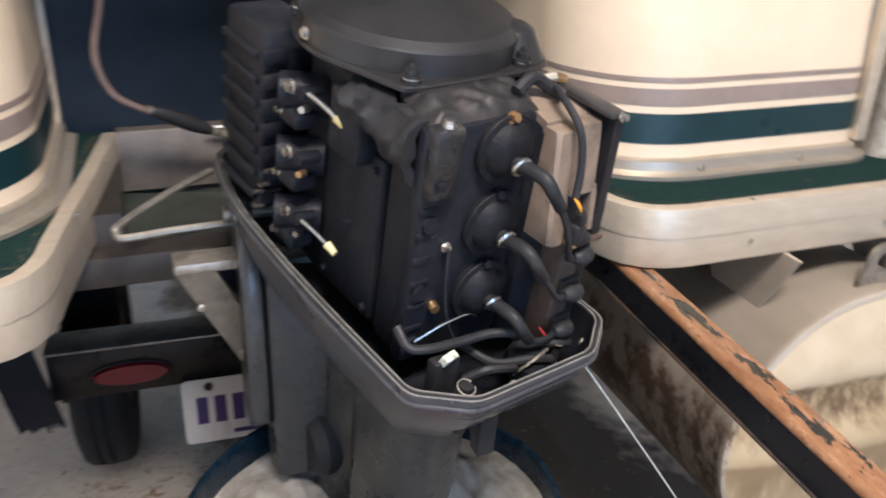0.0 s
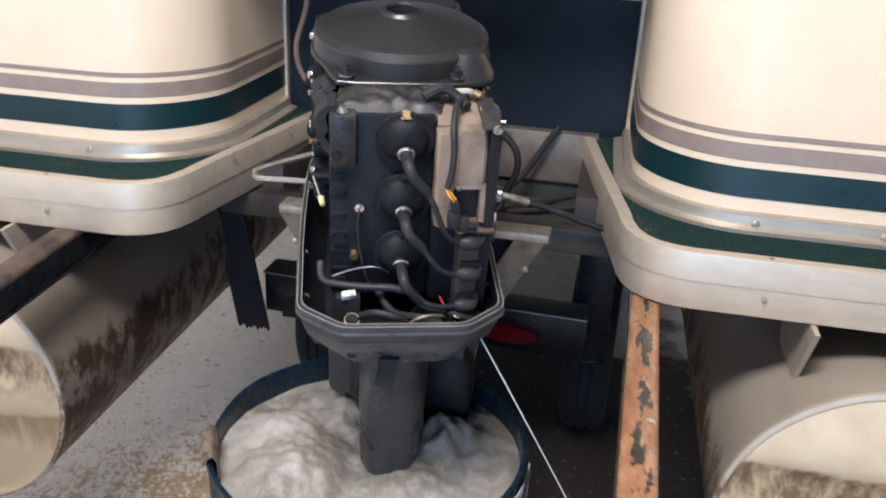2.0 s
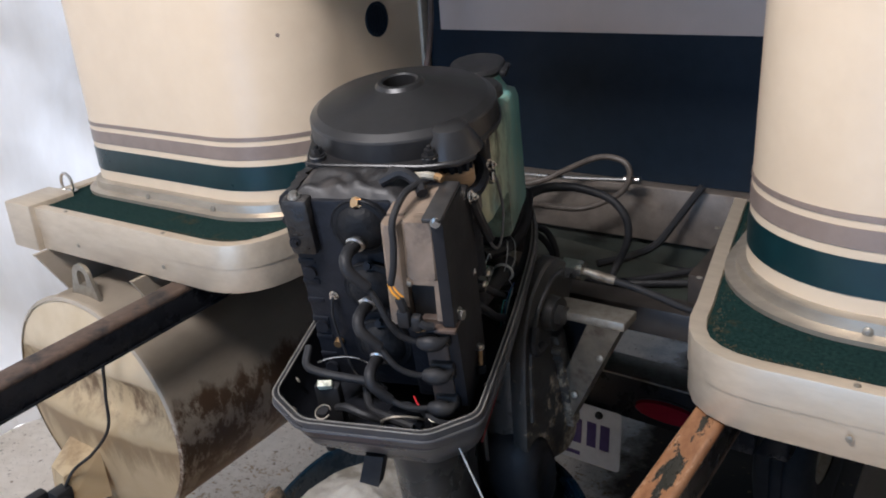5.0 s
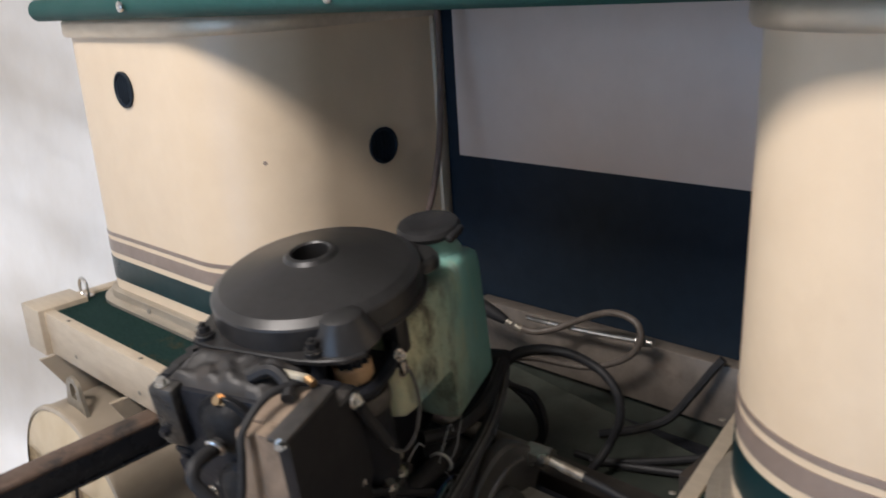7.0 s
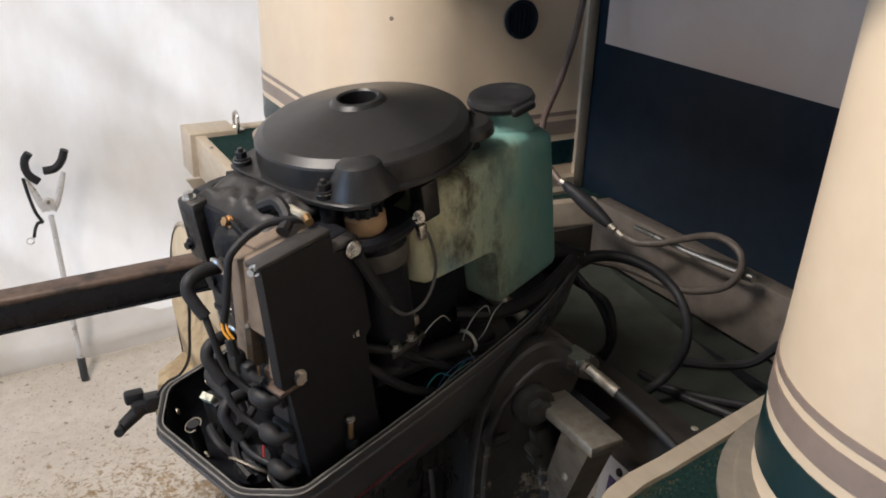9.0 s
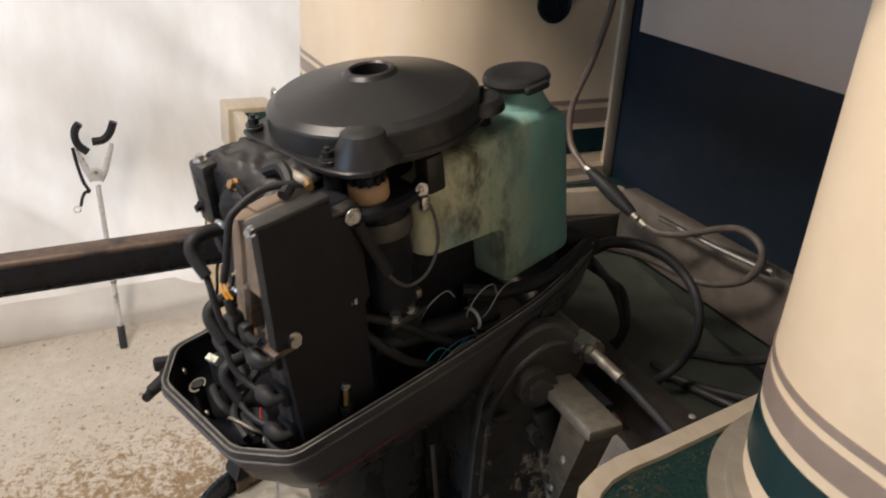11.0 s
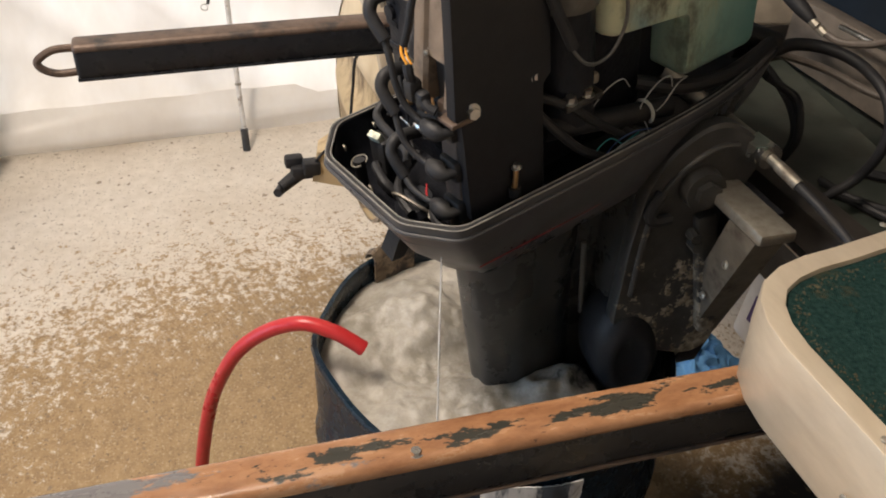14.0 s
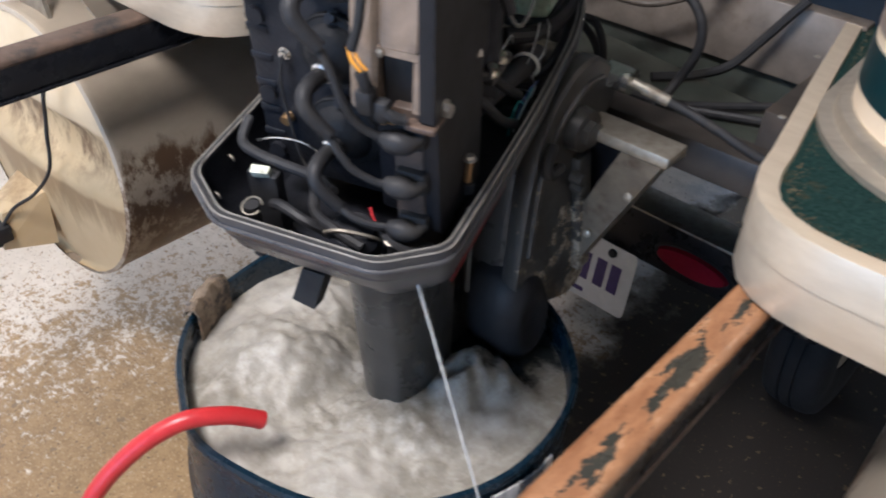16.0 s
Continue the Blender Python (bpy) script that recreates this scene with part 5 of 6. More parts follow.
add_box(head, (-0.102, -0.186, 0.000), (0.036, -0.166, 0.284), 0.005)
add_box(head, (-0.096, -0.168, -0.005), (0.050, -0.118, 0.276), 0.010)
for z in (0.005, 0.075, 0.16, 0.235):
    add_rod(head, (-0.088, -0.16, z + 0.02), (-0.088, -0.191, z + 0.02), 0.009, seg=12)
for i in range(9):
    add_box(head, (-0.101, -0.1875, 0.012 + 0.03 * i), (-0.078, -0.184, 0.020 + 0.03 * i), 0.001)
head = part("cylinder_head", head, BLACK_PAINT, motor, "black painted cylinder head")


def crumpled_boot():
    """A creased sheet of rubber tucked over the top of the head."""
    bm = bmesh.new()
    n, k = 40, 18
    grid = []
    for i in range(n + 1):
        u = i / n
        row = []
        for j in range(k + 1):
            v = j / k
            edge = min(1.0, 7 * min(u, 1 - u), 5 * min(v, 1 - v))
            x = -0.100 + 0.148 * u + 0.012 * v
            y = -0.184 + 0.066 * v
            z = 0.279 + 0.012 * v + edge * (0.011 + 0.010 * abs(noise.noise((u * 5 + 2 * v, v * 2.5, 1.0))) + 0.0045 * abs(noise.noise((u * 13 - 5 * v, v * 5, 4.0))))
            row.append(bm.verts.new((x, y, z)))
        grid.append(row)
    for i in range(n):
        for j in range(k):
            bm.faces.new((grid[i][j], grid[i + 1][j], grid[i + 1][j + 1], grid[i][j + 1]))
    ret = bmesh.ops.extrude_face_region(bm, geom=bm.faces[:])
    bmesh.ops.translate(bm, vec=(0, 0, -0.004), verts=[v for v in ret["geom"] if isinstance(v, bmesh.types.BMVert)])
    return bm


part("head_cover", crumpled_boot(), surface("creased_black_rubber", (0.012, 0.0115, 0.012), (0.022, 0.020, 0.019), 0.50, scale=50, stain=(0.040, 0.030, 0.023), stain_scale=22, stain_at=(0.55, 0.72), bump=0.3), head, "creased black rubber cover", smooth=70)
thermo = part("water_jacket", box((-0.101, -0.199, 0.212), (-0.066, -0.176, 0.290), 0.006), DUSTY_BLACK, head, "dusty water jacket casting")
hex_bolt(thermo, (-0.084, -0.190, 0.290), (0, 0, 1), 0.0055, 0.006)
hex_bolt(thermo, (-0.092, -0.199, 0.232), (0, -1, 0), 0.005, 0.005, BLACK_PAINT)
for x, z in ((-0.062, 0.146), (-0.068, 0.072)):
    hex_bolt(head, (x, -0.187, z), (0, -1, 0), 0.0045, 0.005)
part("sensor", rod((-0.068, -0.186, 0.072), (-0.069, -0.196, 0.071), 0.0065, 0.0055), BRASS, head, "brass sensor")
part("thin_wire", tube([(-0.062, -0.194, 0.146), (-0.064, -0.199, 0.12), (-0.060, -0.20, 0.08), (-0.050, -0.205, 0.04), (-0.035, -0.21, 0.02)], 0.0018, 6), RUBBER, head)
part("wire_link", tube([(-0.1, -0.205, 0.045), (-0.07, -0.212, 0.062), (-0.04, -0.215, 0.068), (-0.02, -0.21, 0.055)], 0.0014, 6), ZINC, head)
# plug caps: domed housings, boots, clamps and leads
DOME = surface("rough_black_casting", (0.008, 0.0085, 0.010), (0.014, 0.0145, 0.016), 0.5, scale=90, stain=(0.022, 0.021, 0.020), stain_scale=24, bump=0.6, bump_scale=220, spec=0.16)
for k, z in enumerate((0.252, 0.163, 0.075)):
    dome = part("plug_housing", lathe([(0.038, 0.0), (0.038, 0.005), (0.0355, 0.008), (0.031, 0.009), (0.029, 0.013), (0.022, 0.020), (0.014, 0.023), (0, 0.024)], 28, pose(-0.004, -0.186, z, 90, 0, 0)), DOME, head, "round domed plug housing")
    part("housing_lip", tube([(-0.004 + 0.037 * math.cos(a), -0.192, z + 0.037 * math.sin(a)) for a in [2 * math.pi * i / 24 for i in range(24)]], 0.0022, 6, 1, False, True), DOME, dome)
    hex_bolt(dome, (-0.004, -0.192, z + 0.034), (0, -1, 0.6), 0.0052, 0.006, BRASS if k == 0 else BLACK_PAINT, "sender")
    zc = (0.243, 0.156, 0.0716)[k]
    part("plug_insulator", rod((-0.004, -0.200, zc + 0.001), (-0.004, -0.217, zc), 0.0085, seg=14), RUBBER, dome)
    part("boot", tube([(-0.004, -0.216, zc), (-0.004, -0.236, zc + 0.004), (-0.003, -0.252, zc + 0.003), (0.001, -0.260, zc - 0.006), (0.010, -0.260, zc - 0.018), (0.021, -0.258, zc - 0.031)], 0.0105, 12, 6, True, False, lambda t: 0.0080 - 0.0014 * t), RUBBER, dome, "moulded black elbow boot")
    clamp = tube([(-0.0040 + 0.0090 * math.cos(a), -0.2165 - 0.003 * math.sin(a), zc + 0.0005 + 0.0090 * math.sin(a)) for a in [2 * math.pi * i / 20 for i in range(20)]], 0.0030, 6, 1, False, True)
    part("hose_clamp", clamp, ZINC, dome, "bright spring clamp")
for pts in ([(0.020, -0.258, 0.213), (0.031, -0.261, 0.194), (0.040, -0.263, 0.170), (0.050, -0.260, 0.148), (0.066, -0.254, 0.135), (0.082, -0.250, 0.131)],
            [(0.020, -0.258, 0.126), (0.032, -0.262, 0.110), (0.044, -0.261, 0.095), (0.062, -0.255, 0.083), (0.080, -0.250, 0.080)],
            [(0.020, -0.258, 0.042), (0.036, -0.259, 0.034), (0.056, -0.255, 0.028), (0.078, -0.247, 0.026)]):
    part("spark_lead", tube(pts, 0.0038, 10, 8), RUBBER, head, "black spark plug lead")
part("lead_sleeve", tube([(0.080, -0.150, 0.298), (0.060, -0.190, 0.302), (0.053, -0.228, 0.286), (0.054, -0.240, 0.262), (0.052, -0.247, 0.235), (0.047, -0.252, 0.214)], 0.0042, 10), RUBBER, head)
part("yellow_wire", tube([(0.0445, -0.253, 0.216), (0.0495, -0.257, 0.207), (0.056, -0.256, 0.198)], 0.0015, 8, 6), YELLOW, head, "orange and yellow wires")
part("yellow_wire", tube([(0.048, -0.251, 0.214), (0.054, -0.254, 0.206), (0.060, -0.253, 0.198)], 0.0013, 8, 6), YELLOW, head)
plug = bmesh.new()
add_box(plug, (0.050, -0.262, 0.158), (0.066, -0.246, 0.182), 0.004)
add_box(plug, (0.062, -0.258, 0.150), (0.078, -0.244, 0.172), 0.005)
add_tube(plug, [(0.056, -0.256, 0.198), (0.059, -0.257, 0.188), (0.060, -0.255, 0.178)], 0.0055, 8)
add_tube(plug, [(0.070, -0.252, 0.166), (0.080, -0.252, 0.158), (0.088, -0.248, 0.154)], 0.0052, 8)
part("black_connector", plug, RUBBER, head, "moulded wiring connector")
part("crossing_hose", tube([(-0.115, -0.19, 0.060), (-0.112, -0.212, 0.046), (-0.09, -0.222, 0.044), (-0.05, -0.226, 0.042), (-0.015, -0.232, 0.044), (0.010, -0.247, 0.047)], 0.0056, 10), RUBBER, head)

# ignition module: grey bracket, black cover, coil column
bracket = bmesh.new()


def leaning_block(bm, x0, x1, z0, z1, back=-0.203, ease=0.004):
    """A block whose front face leans out towards its foot, with eased upright edges."""
    rings = []
    for z in (z0, z0 + 0.002, z1 - 0.004, z1):
        f = -0.222 - 0.15 * (0.290 - z)
        k = ease * (1.6 if z in (z0, z1) else 1.0)
        rings.append([(x0, back, z), (x0, f + k, z), (x0 + k, f, z), (x1 - k, f, z), (x1, f + k, z), (x1, back, z)])
    add_loft(bm, rings)


leaning_block(bracket, 0.034, 0.059, 0.150, 0.276)
bracket = part("coil_bracket", bracket, GREY_BRACKET, motor, "grey-brown painted coil bracket")
for name, x0, x1, z0, z1, ease in (("bracket_face", 0.0595, 0.0990, 0.210, 0.2805, 0.004), ("bracket_lip", 0.0595, 0.1000, 0.2035, 0.2097, 0.001), ("bracket_leg", 0.0927, 0.1008, 0.158, 0.2032, 0.001)):
    piece = bmesh.new()
    leaning_block(piece, x0, x1, z0, z1, ease=ease)
    part(name, piece, GREY_BRACKET, bracket)
part("bracket_top", loft([[(0.036, -0.2025, 0.266), (0.0985, -0.2025, 0.266), (0.0985, -0.2025, 0.2815), (0.036, -0.2025, 0.279)], [(0.040, -0.155, 0.272), (0.0985, -0.150, 0.272), (0.0985, -0.150, 0.291), (0.040, -0.155, 0.287)]]), GREY_BRACKET, bracket, smooth=20)
part("plug_socket", box((0.060, -0.226, 0.150), (0.0925, -0.120, 0.204), 0.003), RUBBER, bracket)
# Black block added to close the see-through gap behind the bracket.
part("back_plate", box((0.036, -0.2028, 0.0), (0.099, -0.115, 0.276), 0.006), BLACK_PAINT, bracket, "black filler block closing the gap behind the bracket")
pan_screw(bracket, (0.064, -0.2365, 0.206), (0, -1, 0), 0.004, 0.003)
column = part("coil_column", box((0.070, -0.236, -0.030), (0.100, -0.160, 0.156), 0.004), surface("rusty_coil_mount", (0.045, 0.031, 0.024), (0.08, 0.056, 0.042), 0.6, scale=70, stain=(0.05, 0.035, 0.028), stain_scale=20, bump=0.3), motor, "rusty brown coil mount")
for z in (0.131, 0.080, 0.027):
    part("coil_boot", tube([(0.068, -0.252, z + 0.003), (0.080, -0.252, z + 0.001), (0.094, -0.249, z), (0.100, -0.238, z + 0.002)], 0.0105, 12, 6, True, False, lambda t: 0.0058 + 0.0050 * math.sin(math.pi * min(1, t * 1.25))), RUBBER, column, "black rubber coil boot")
    part("coil", box((0.074, -0.243, z - 0.013), (0.104, -0.20, z + 0.013), 0.004), RUBBER, column)
hex_bolt(column, (0.072, -0.240, 0.150), (-0.5, -1, 0), 0.0065, 0.008, BRASS)
cover = bmesh.new()
prof = [(-0.243, 0.152), (-0.236, 0.142), (-0.233, 0.020), (-0.226, 0.012), (-0.132, 0.012), (-0.128, 0.150), (-0.118, 0.160), (-0.118, 0.262), (-0.150, 0.270), (-0.150, 0.290), (-0.236, 0.293)]
add_loft(cover, [[(0.100, y, z) for y, z in prof], [(0.1105, y, z) for y, z in prof], [(0.1135, y * 0.985 - 0.003, z * 0.99 + 0.001) for y, z in prof]])
cover = part("module_cover", cover, surface("matte_black_module_cover", (0.010, 0.010, 0.012), (0.014, 0.014, 0.0165), 0.50, scale=60, stain=(0.017, 0.017, 0.017), stain_scale=6, stain_at=(0.6, 0.85), bump=0.12, spec=0.3), motor, "flat matte black ignition module cover", smooth=20)
# The top edge's sheen is put into a lighter black.
part("cover_top", box((0.090, -0.238, 0.2885), (0.1128, -0.149, 0.2950), 0.002), surface("sheen_toned_black_edge", (0.022, 0.021, 0.021), (0.045, 0.041, 0.038), 0.4, scale=60), cover, "black top edge lightened for its sheen")
part("cover_step", box((0.080, -0.152, 0.266), (0.1125, -0.116, 0.273), 0.002), DUSTY_BLACK, cover, "dusty step")
hex_bolt(cover, (0.106, -0.237, 0.290), (0.35, -1, 0.15), 0.0042, 0.006)
hex_bolt(cover, (0.1125, -0.221, 0.154), (1, -0.15, 0), 0.0065, 0.006)
part("clamp_tab", box((0.088, -0.248, 0.143), (0.1155, -0.220, 0.149), 0.002), RUST_DARK, cover, "rusty tab")
hex_bolt(cover, (0.108, -0.14, 0.16), (0.6, 0.6, 0), 0.005, 0.005)
part("brass_stem", rod((0.118, -0.176, 0.040), (0.119, -0.173, 0.066), 0.0034), BRASS, cover, "brass stem")
part("stem_clip", rod((0.118, -0.176, 0.028), (0.118, -0.176, 0.040), 0.0075, seg=8), RUBBER, cover)
hex_bolt(cover, (0.119, -0.173, 0.065), (0, 0.1, 1), 0.0042, 0.004)

# starter motor on the right side
starter = part("starter_motor", lathe([(0, 0.060), (0.028, 0.060), (0.034, 0.066), (0.034, 0.075), (0.033, 0.078), (0.033, 0.205), (0.036, 0.208), (0.036, 0.226), (0.033, 0.230), (0.030, 0.246), (0.016, 0.252), (0, 0.252)], 32, pose(0.074, -0.066, 0.0)), BLACK_PAINT, motor, "black cylindrical starter motor")
part("starter_band", lathe([(0.0365, 0.206), (0.0372, 0.208), (0.0372, 0.226), (0.0365, 0.228)], 32, pose(0.074, -0.066, 0.0)), surface("dirty_metal_band", (0.09, 0.082, 0.072), (0.14, 0.13, 0.115), 0.5, metal=0.4, scale=60), starter, "dull metal band")
yoke = bmesh.new()
add_tube(yoke, [(0.060, -0.148, 0.268), (0.090, -0.136, 0.262), (0.112, -0.110, 0.254), (0.116, -0.080, 0.252), (0.112, -0.045, 0.252), (0.098, -0.015, 0.258)], 0.0085, 8)
add_box(yoke, (0.045, -0.110, 0.246), (0.108, -0.030, 0.258), 0.004)
part("starter_yoke", yoke, BLACK_PAINT, starter)
for p in ((0.116, -0.128, 0.262), (0.118, -0.036, 0.258)):
    hex_bolt(starter, p, (1, -0.3, 0.15), 0.0052, 0.006, ZINC, "terminal", 0.005)
part("washer", tube([(0.117, -0.128 + 0.009 * math.cos(a), 0.262 + 0.009 * math.sin(a)) for a in [2 * math.pi * i / 16 for i in range(16)]], 0.0012, 6, 1, False, True), ZINC, starter)
part("battery_lead", tube([(0.121, -0.036, 0.252), (0.126, -0.028, 0.225), (0.130, -0.030, 0.190), (0.131, -0.050, 0.162), (0.130, -0.078, 0.158), (0.127, -0.098, 0.178), (0.122, -0.112, 0.215), (0.118, -0.124, 0.252)], 0.0020, 8), surface("greyed_cable", (0.06, 0.058, 0.054), (0.12, 0.115, 0.11), 0.5, scale=80), starter, "looped grey battery lead")
part("lead_sleeve", tube([(0.118, -0.125, 0.254), (0.121, -0.115, 0.225), (0.127, -0.100, 0.185)], 0.0065, 8), RUBBER, starter)
part("lead_terminal", box((0.117, -0.042, 0.232), (0.125, -0.030, 0.250), 0.002), ZINC, starter)
part("starter_pinion", lathe([(0, 0.258), (0.020, 0.258), (0.0225, 0.262), (0.0225, 0.277), (0.020, 0.280), (0.0, 0.280)], 28, pose(0.090, -0.086, 0)), surface("tan_nylon", (0.42, 0.26, 0.13), (0.50, 0.33, 0.18), 0.5, scale=60), starter, "tan nylon starter pinion")
teeth = bmesh.new()
add_rod(teeth, (0.090, -0.086, 0.279), (0.090, -0.086, 0.292), 0.017, seg=20)
for k in range(12):
    a = 2 * math.pi * k / 12
    add_box(teeth, (-0.002, 0.015, 0.280), (0.002, 0.021, 0.290), 0, pose(0.090, -0.086, 0) @ pose(0, 0, 0, 0, 0, math.degrees(a)))
part("pinion_teeth", teeth, BLACK_PAINT, starter)
part("white_connector", tube([(0.050, -0.150, 0.300), (0.075, -0.158, 0.306), (0.084, -0.154, 0.302)], 0.0048, 8), surface("yellowed_connector", (0.34, 0.31, 0.24), (0.44, 0.40, 0.31), 0.45), head, "yellowed plastic connector")
part("brass_nut", rod((0.086, -0.156, 0.304), (0.095, -0.160, 0.302), 0.0048, seg=8), BRASS, head)
part("top_hose", tube([(0.020, -0.165, 0.300), (0.045, -0.160, 0.310), (0.065, -0.165, 0.300), (0.075, -0.180, 0.294)], 0.007, 8), RUBBER, head)
part("solenoid", box((0.088, -0.020, 0.240), (0.112, 0.006, 0.286), 0.004), COVER_BLACK, motor, "black relay box")

# flywheel cover
fly = bmesh.new()
flange = [(0.129 * math.cos(radians(a)), 0.129 * math.sin(radians(a))) for a in range(-38, 215, 8)]
flange += [(-0.102, -0.100), (-0.092, -0.126), (-0.066, -0.131), (0.0, -0.131), (0.055, -0.131), (0.080, -0.127), (0.104, -0.119), (0.120, -0.100), (0.118, -0.080)]
add_slab(fly, flange, 0.297, 0.304, 0.0015)
fly = part("flywheel_cover", fly, COVER_BLACK, motor, "smooth satin black flywheel cover", smooth=40)
part("dome", lathe([(0.1255, 0.303), (0.1245, 0.3275), (0.1230, 0.3300), (0.1130, 0.3365), (0.070, 0.3475), (0.033, 0.356), (0.029, 0.3605), (0.0245, 0.3615), (0.022, 0.3595), (0.022, 0.325), (0.0, 0.325)], 96), COVER_BLACK, fly, smooth=13)
part("pinion_lobe", lathe([(0.041, 0.303), (0.040, 0.306), (0.024, 0.333), (0.016, 0.337), (0, 0.337)], 40, pose(0.083, -0.078, 0)), COVER_BLACK, fly, smooth=30)
part("front_lobe", lathe([(0.032, 0.303), (0.031, 0.312), (0.026, 0.318), (0, 0.318)], 32, pose(0.083, 0.088, 0)), COVER_BLACK, fly, smooth=30)
for x, y in ((-0.079, -0.117), (0.068, -0.116), (0.074, 0.104), (-0.083, 0.100)):
    g = part("grommet", rod((x, y, 0.302), (x, y, 0.309), 0.0105), RUBBER, fly)
    part("washer", rod((x, y, 0.309), (x, y, 0.3105), 0.0105, seg=20), ZINC, fly)
    hex_bolt(fly, (x, y, 0.3105), (0, 0, 1), 0.007, 0.007, COVER_BLACK, "bolt", 0.006)
    part("standoff", rod((x, y, 0.262), (x, y, 0.298), 0.009), BLACK_PAINT, fly)
part("flywheel", lathe([(0, 0.288), (0.112, 0.288), (0.115, 0.291), (0.115, 0.2965), (0, 0.2965)], 64), RUST_DARK, motor, "flywheel rim under the cover")
hex_bolt(fly, (-0.1255, 0.012, 0.313), (-1, 0, 0), 0.005, 0.004)

# oil tank
tank = bmesh.new()


def tank_ring(x, k):
    pts = [(-0.036, 0.160), (-0.030, 0.246), (0.000, 0.252), (0.004, 0.273), (0.110, 0.276), (0.170, 0.279), (0.222, 0.264), (0.222, 0.062), (0.096, 0.060), (0.094, 0.144)]
    c = (0.10, 0.19)
    return [(x, c[0] + (p[1] - c[0]) * k, c[1] + (p[2] - c[1]) * k) for p in rounded([(0, y, z) for y, z in pts], [0.014, 0.010, 0.006, 0.010, 0.05, 0.03, 0.016, 0.014, 0.010, 0.012], 4)]


add_loft(tank, [tank_ring(-0.02, 0.90), tank_ring(-0.012, 0.97), tank_ring(0.0, 1.0), tank_ring(0.092, 1.0), tank_ring(0.104, 0.972), tank_ring(0.109, 0.90)])


def tank_material():
    m, nodes, links, p = shader("grimy_green_oil_tank")
    tc = nodes.new("ShaderNodeTexCoord")
    sp = nodes.new("ShaderNodeSeparateXYZ")
    links.new(tc.outputs["Object"], sp.inputs[0])
    n1 = noise_tex(nodes, links, 14, 5, 0.6)
    shift = nodes.new("ShaderNodeMath")
    shift.operation = "MULTIPLY_ADD"
    shift.inputs[1].default_value = 0.09
    links.new(n1.outputs["Fac"], shift.inputs[0])
    links.new(sp.outputs["Y"], shift.inputs[2])
    blotch = nodes.new("ShaderNodeMath")
    blotch.operation = "MULTIPLY_ADD"
    blotch.inputs[1].default_value = 0.11
    links.new(noise_tex(nodes, links, 30, 6, 0.72, (1, 1, 0.55)).outputs["Fac"], blotch.inputs[0])
    links.new(shift.outputs[0], blotch.inputs[2])
    tone = ramp(nodes, links, blotch.outputs[0], [(0.07, (0.60, 0.57, 0.36)), (0.135, (0.50, 0.52, 0.35)), (0.18, (0.36, 0.44, 0.33)), (0.25, (0.19, 0.36, 0.32)), (0.35, (0.10, 0.29, 0.27))])
    zramp = ramp(nodes, links, sp.outputs["Z"], [(0.165, grey(1)), (0.215, grey(0))])
    yramp = ramp(nodes, links, shift.outputs[0], [(0.03, grey(0.2)), (0.06, grey(0.8)), (0.10, grey(0))])
    oily = mix(nodes, links, 1.0, zramp.outputs[0], yramp.outputs[0], "MULTIPLY")
    base = mix(nodes, links, oily, tone.outputs[0], (0.12, 0.27, 0.32))
    n2 = noise_tex(nodes, links, 22, 6, 0.7, (1, 1, 0.6))
    grime = ramp(nodes, links, n2.outputs["Fac"], [(0.45, grey(0)), (0.60, grey(0.95))])
    ymask = ramp(nodes, links, shift.outputs[0], [(0.03, grey(0.4)), (0.10, grey(1)), (0.15, grey(0.45)), (0.22, grey(0.10))])
    f = mix(nodes, links, 1.0, grime.outputs[0], ymask.outputs[0], "MULTIPLY")
    streak = ramp(nodes, links, noise_tex(nodes, links, 27, 6, 0.7, (1, 1, 0.22)).outputs["Fac"], [(0.53, grey(0)), (0.66, grey(0.6))])
    base = mix(nodes, links, streak.outputs[0], base, (0.33, 0.35, 0.20))
    links.new(mix(nodes, links, f, base, (0.045, 0.034, 0.02)), p.inputs["Base Color"])
    p.inputs["Roughness"].default_value = 0.42
    p.inputs["Subsurface Weight"].default_value = 0.25
    p.inputs["Subsurface Radius"].default_value = (0.01, 0.02, 0.018)
    bp = nodes.new("ShaderNodeBump")
    bp.inputs["Strength"].default_value, bp.inputs["Distance"].default_value = 0.25, 0.004
    links.new(n1.outputs["Fac"], bp.inputs["Height"])
    links.new(bp.outputs[0], p.inputs["Normal"])
    return m


tank = part("oil_tank", tank, tank_material(), motor, "grimy translucent green oil tank", smooth=50)
part("filler_neck", lathe([(0.042, 0.262), (0.037, 0.276), (0.031, 0.286), (0.030, 0.302)], 28, pose(0.060, 0.180, 0.0)), tank.data.materials[0], tank)
cap = part("filler_cap", lathe([(0, 0.300), (0.036, 0.300), (0.0415, 0.304), (0.043, 0.309), (0.040, 0.315), (0.030, 0.3175), (0.026, 0.316), (0, 0.3165)], 36, pose(0.058, 0.179, 0.0)), RUBBER, tank, "black rubber filler cap")
part("cap_tab", box((0.096, 0.150, 0.302), (0.106, 0.19, 0.312), 0.004), RUBBER, cap)

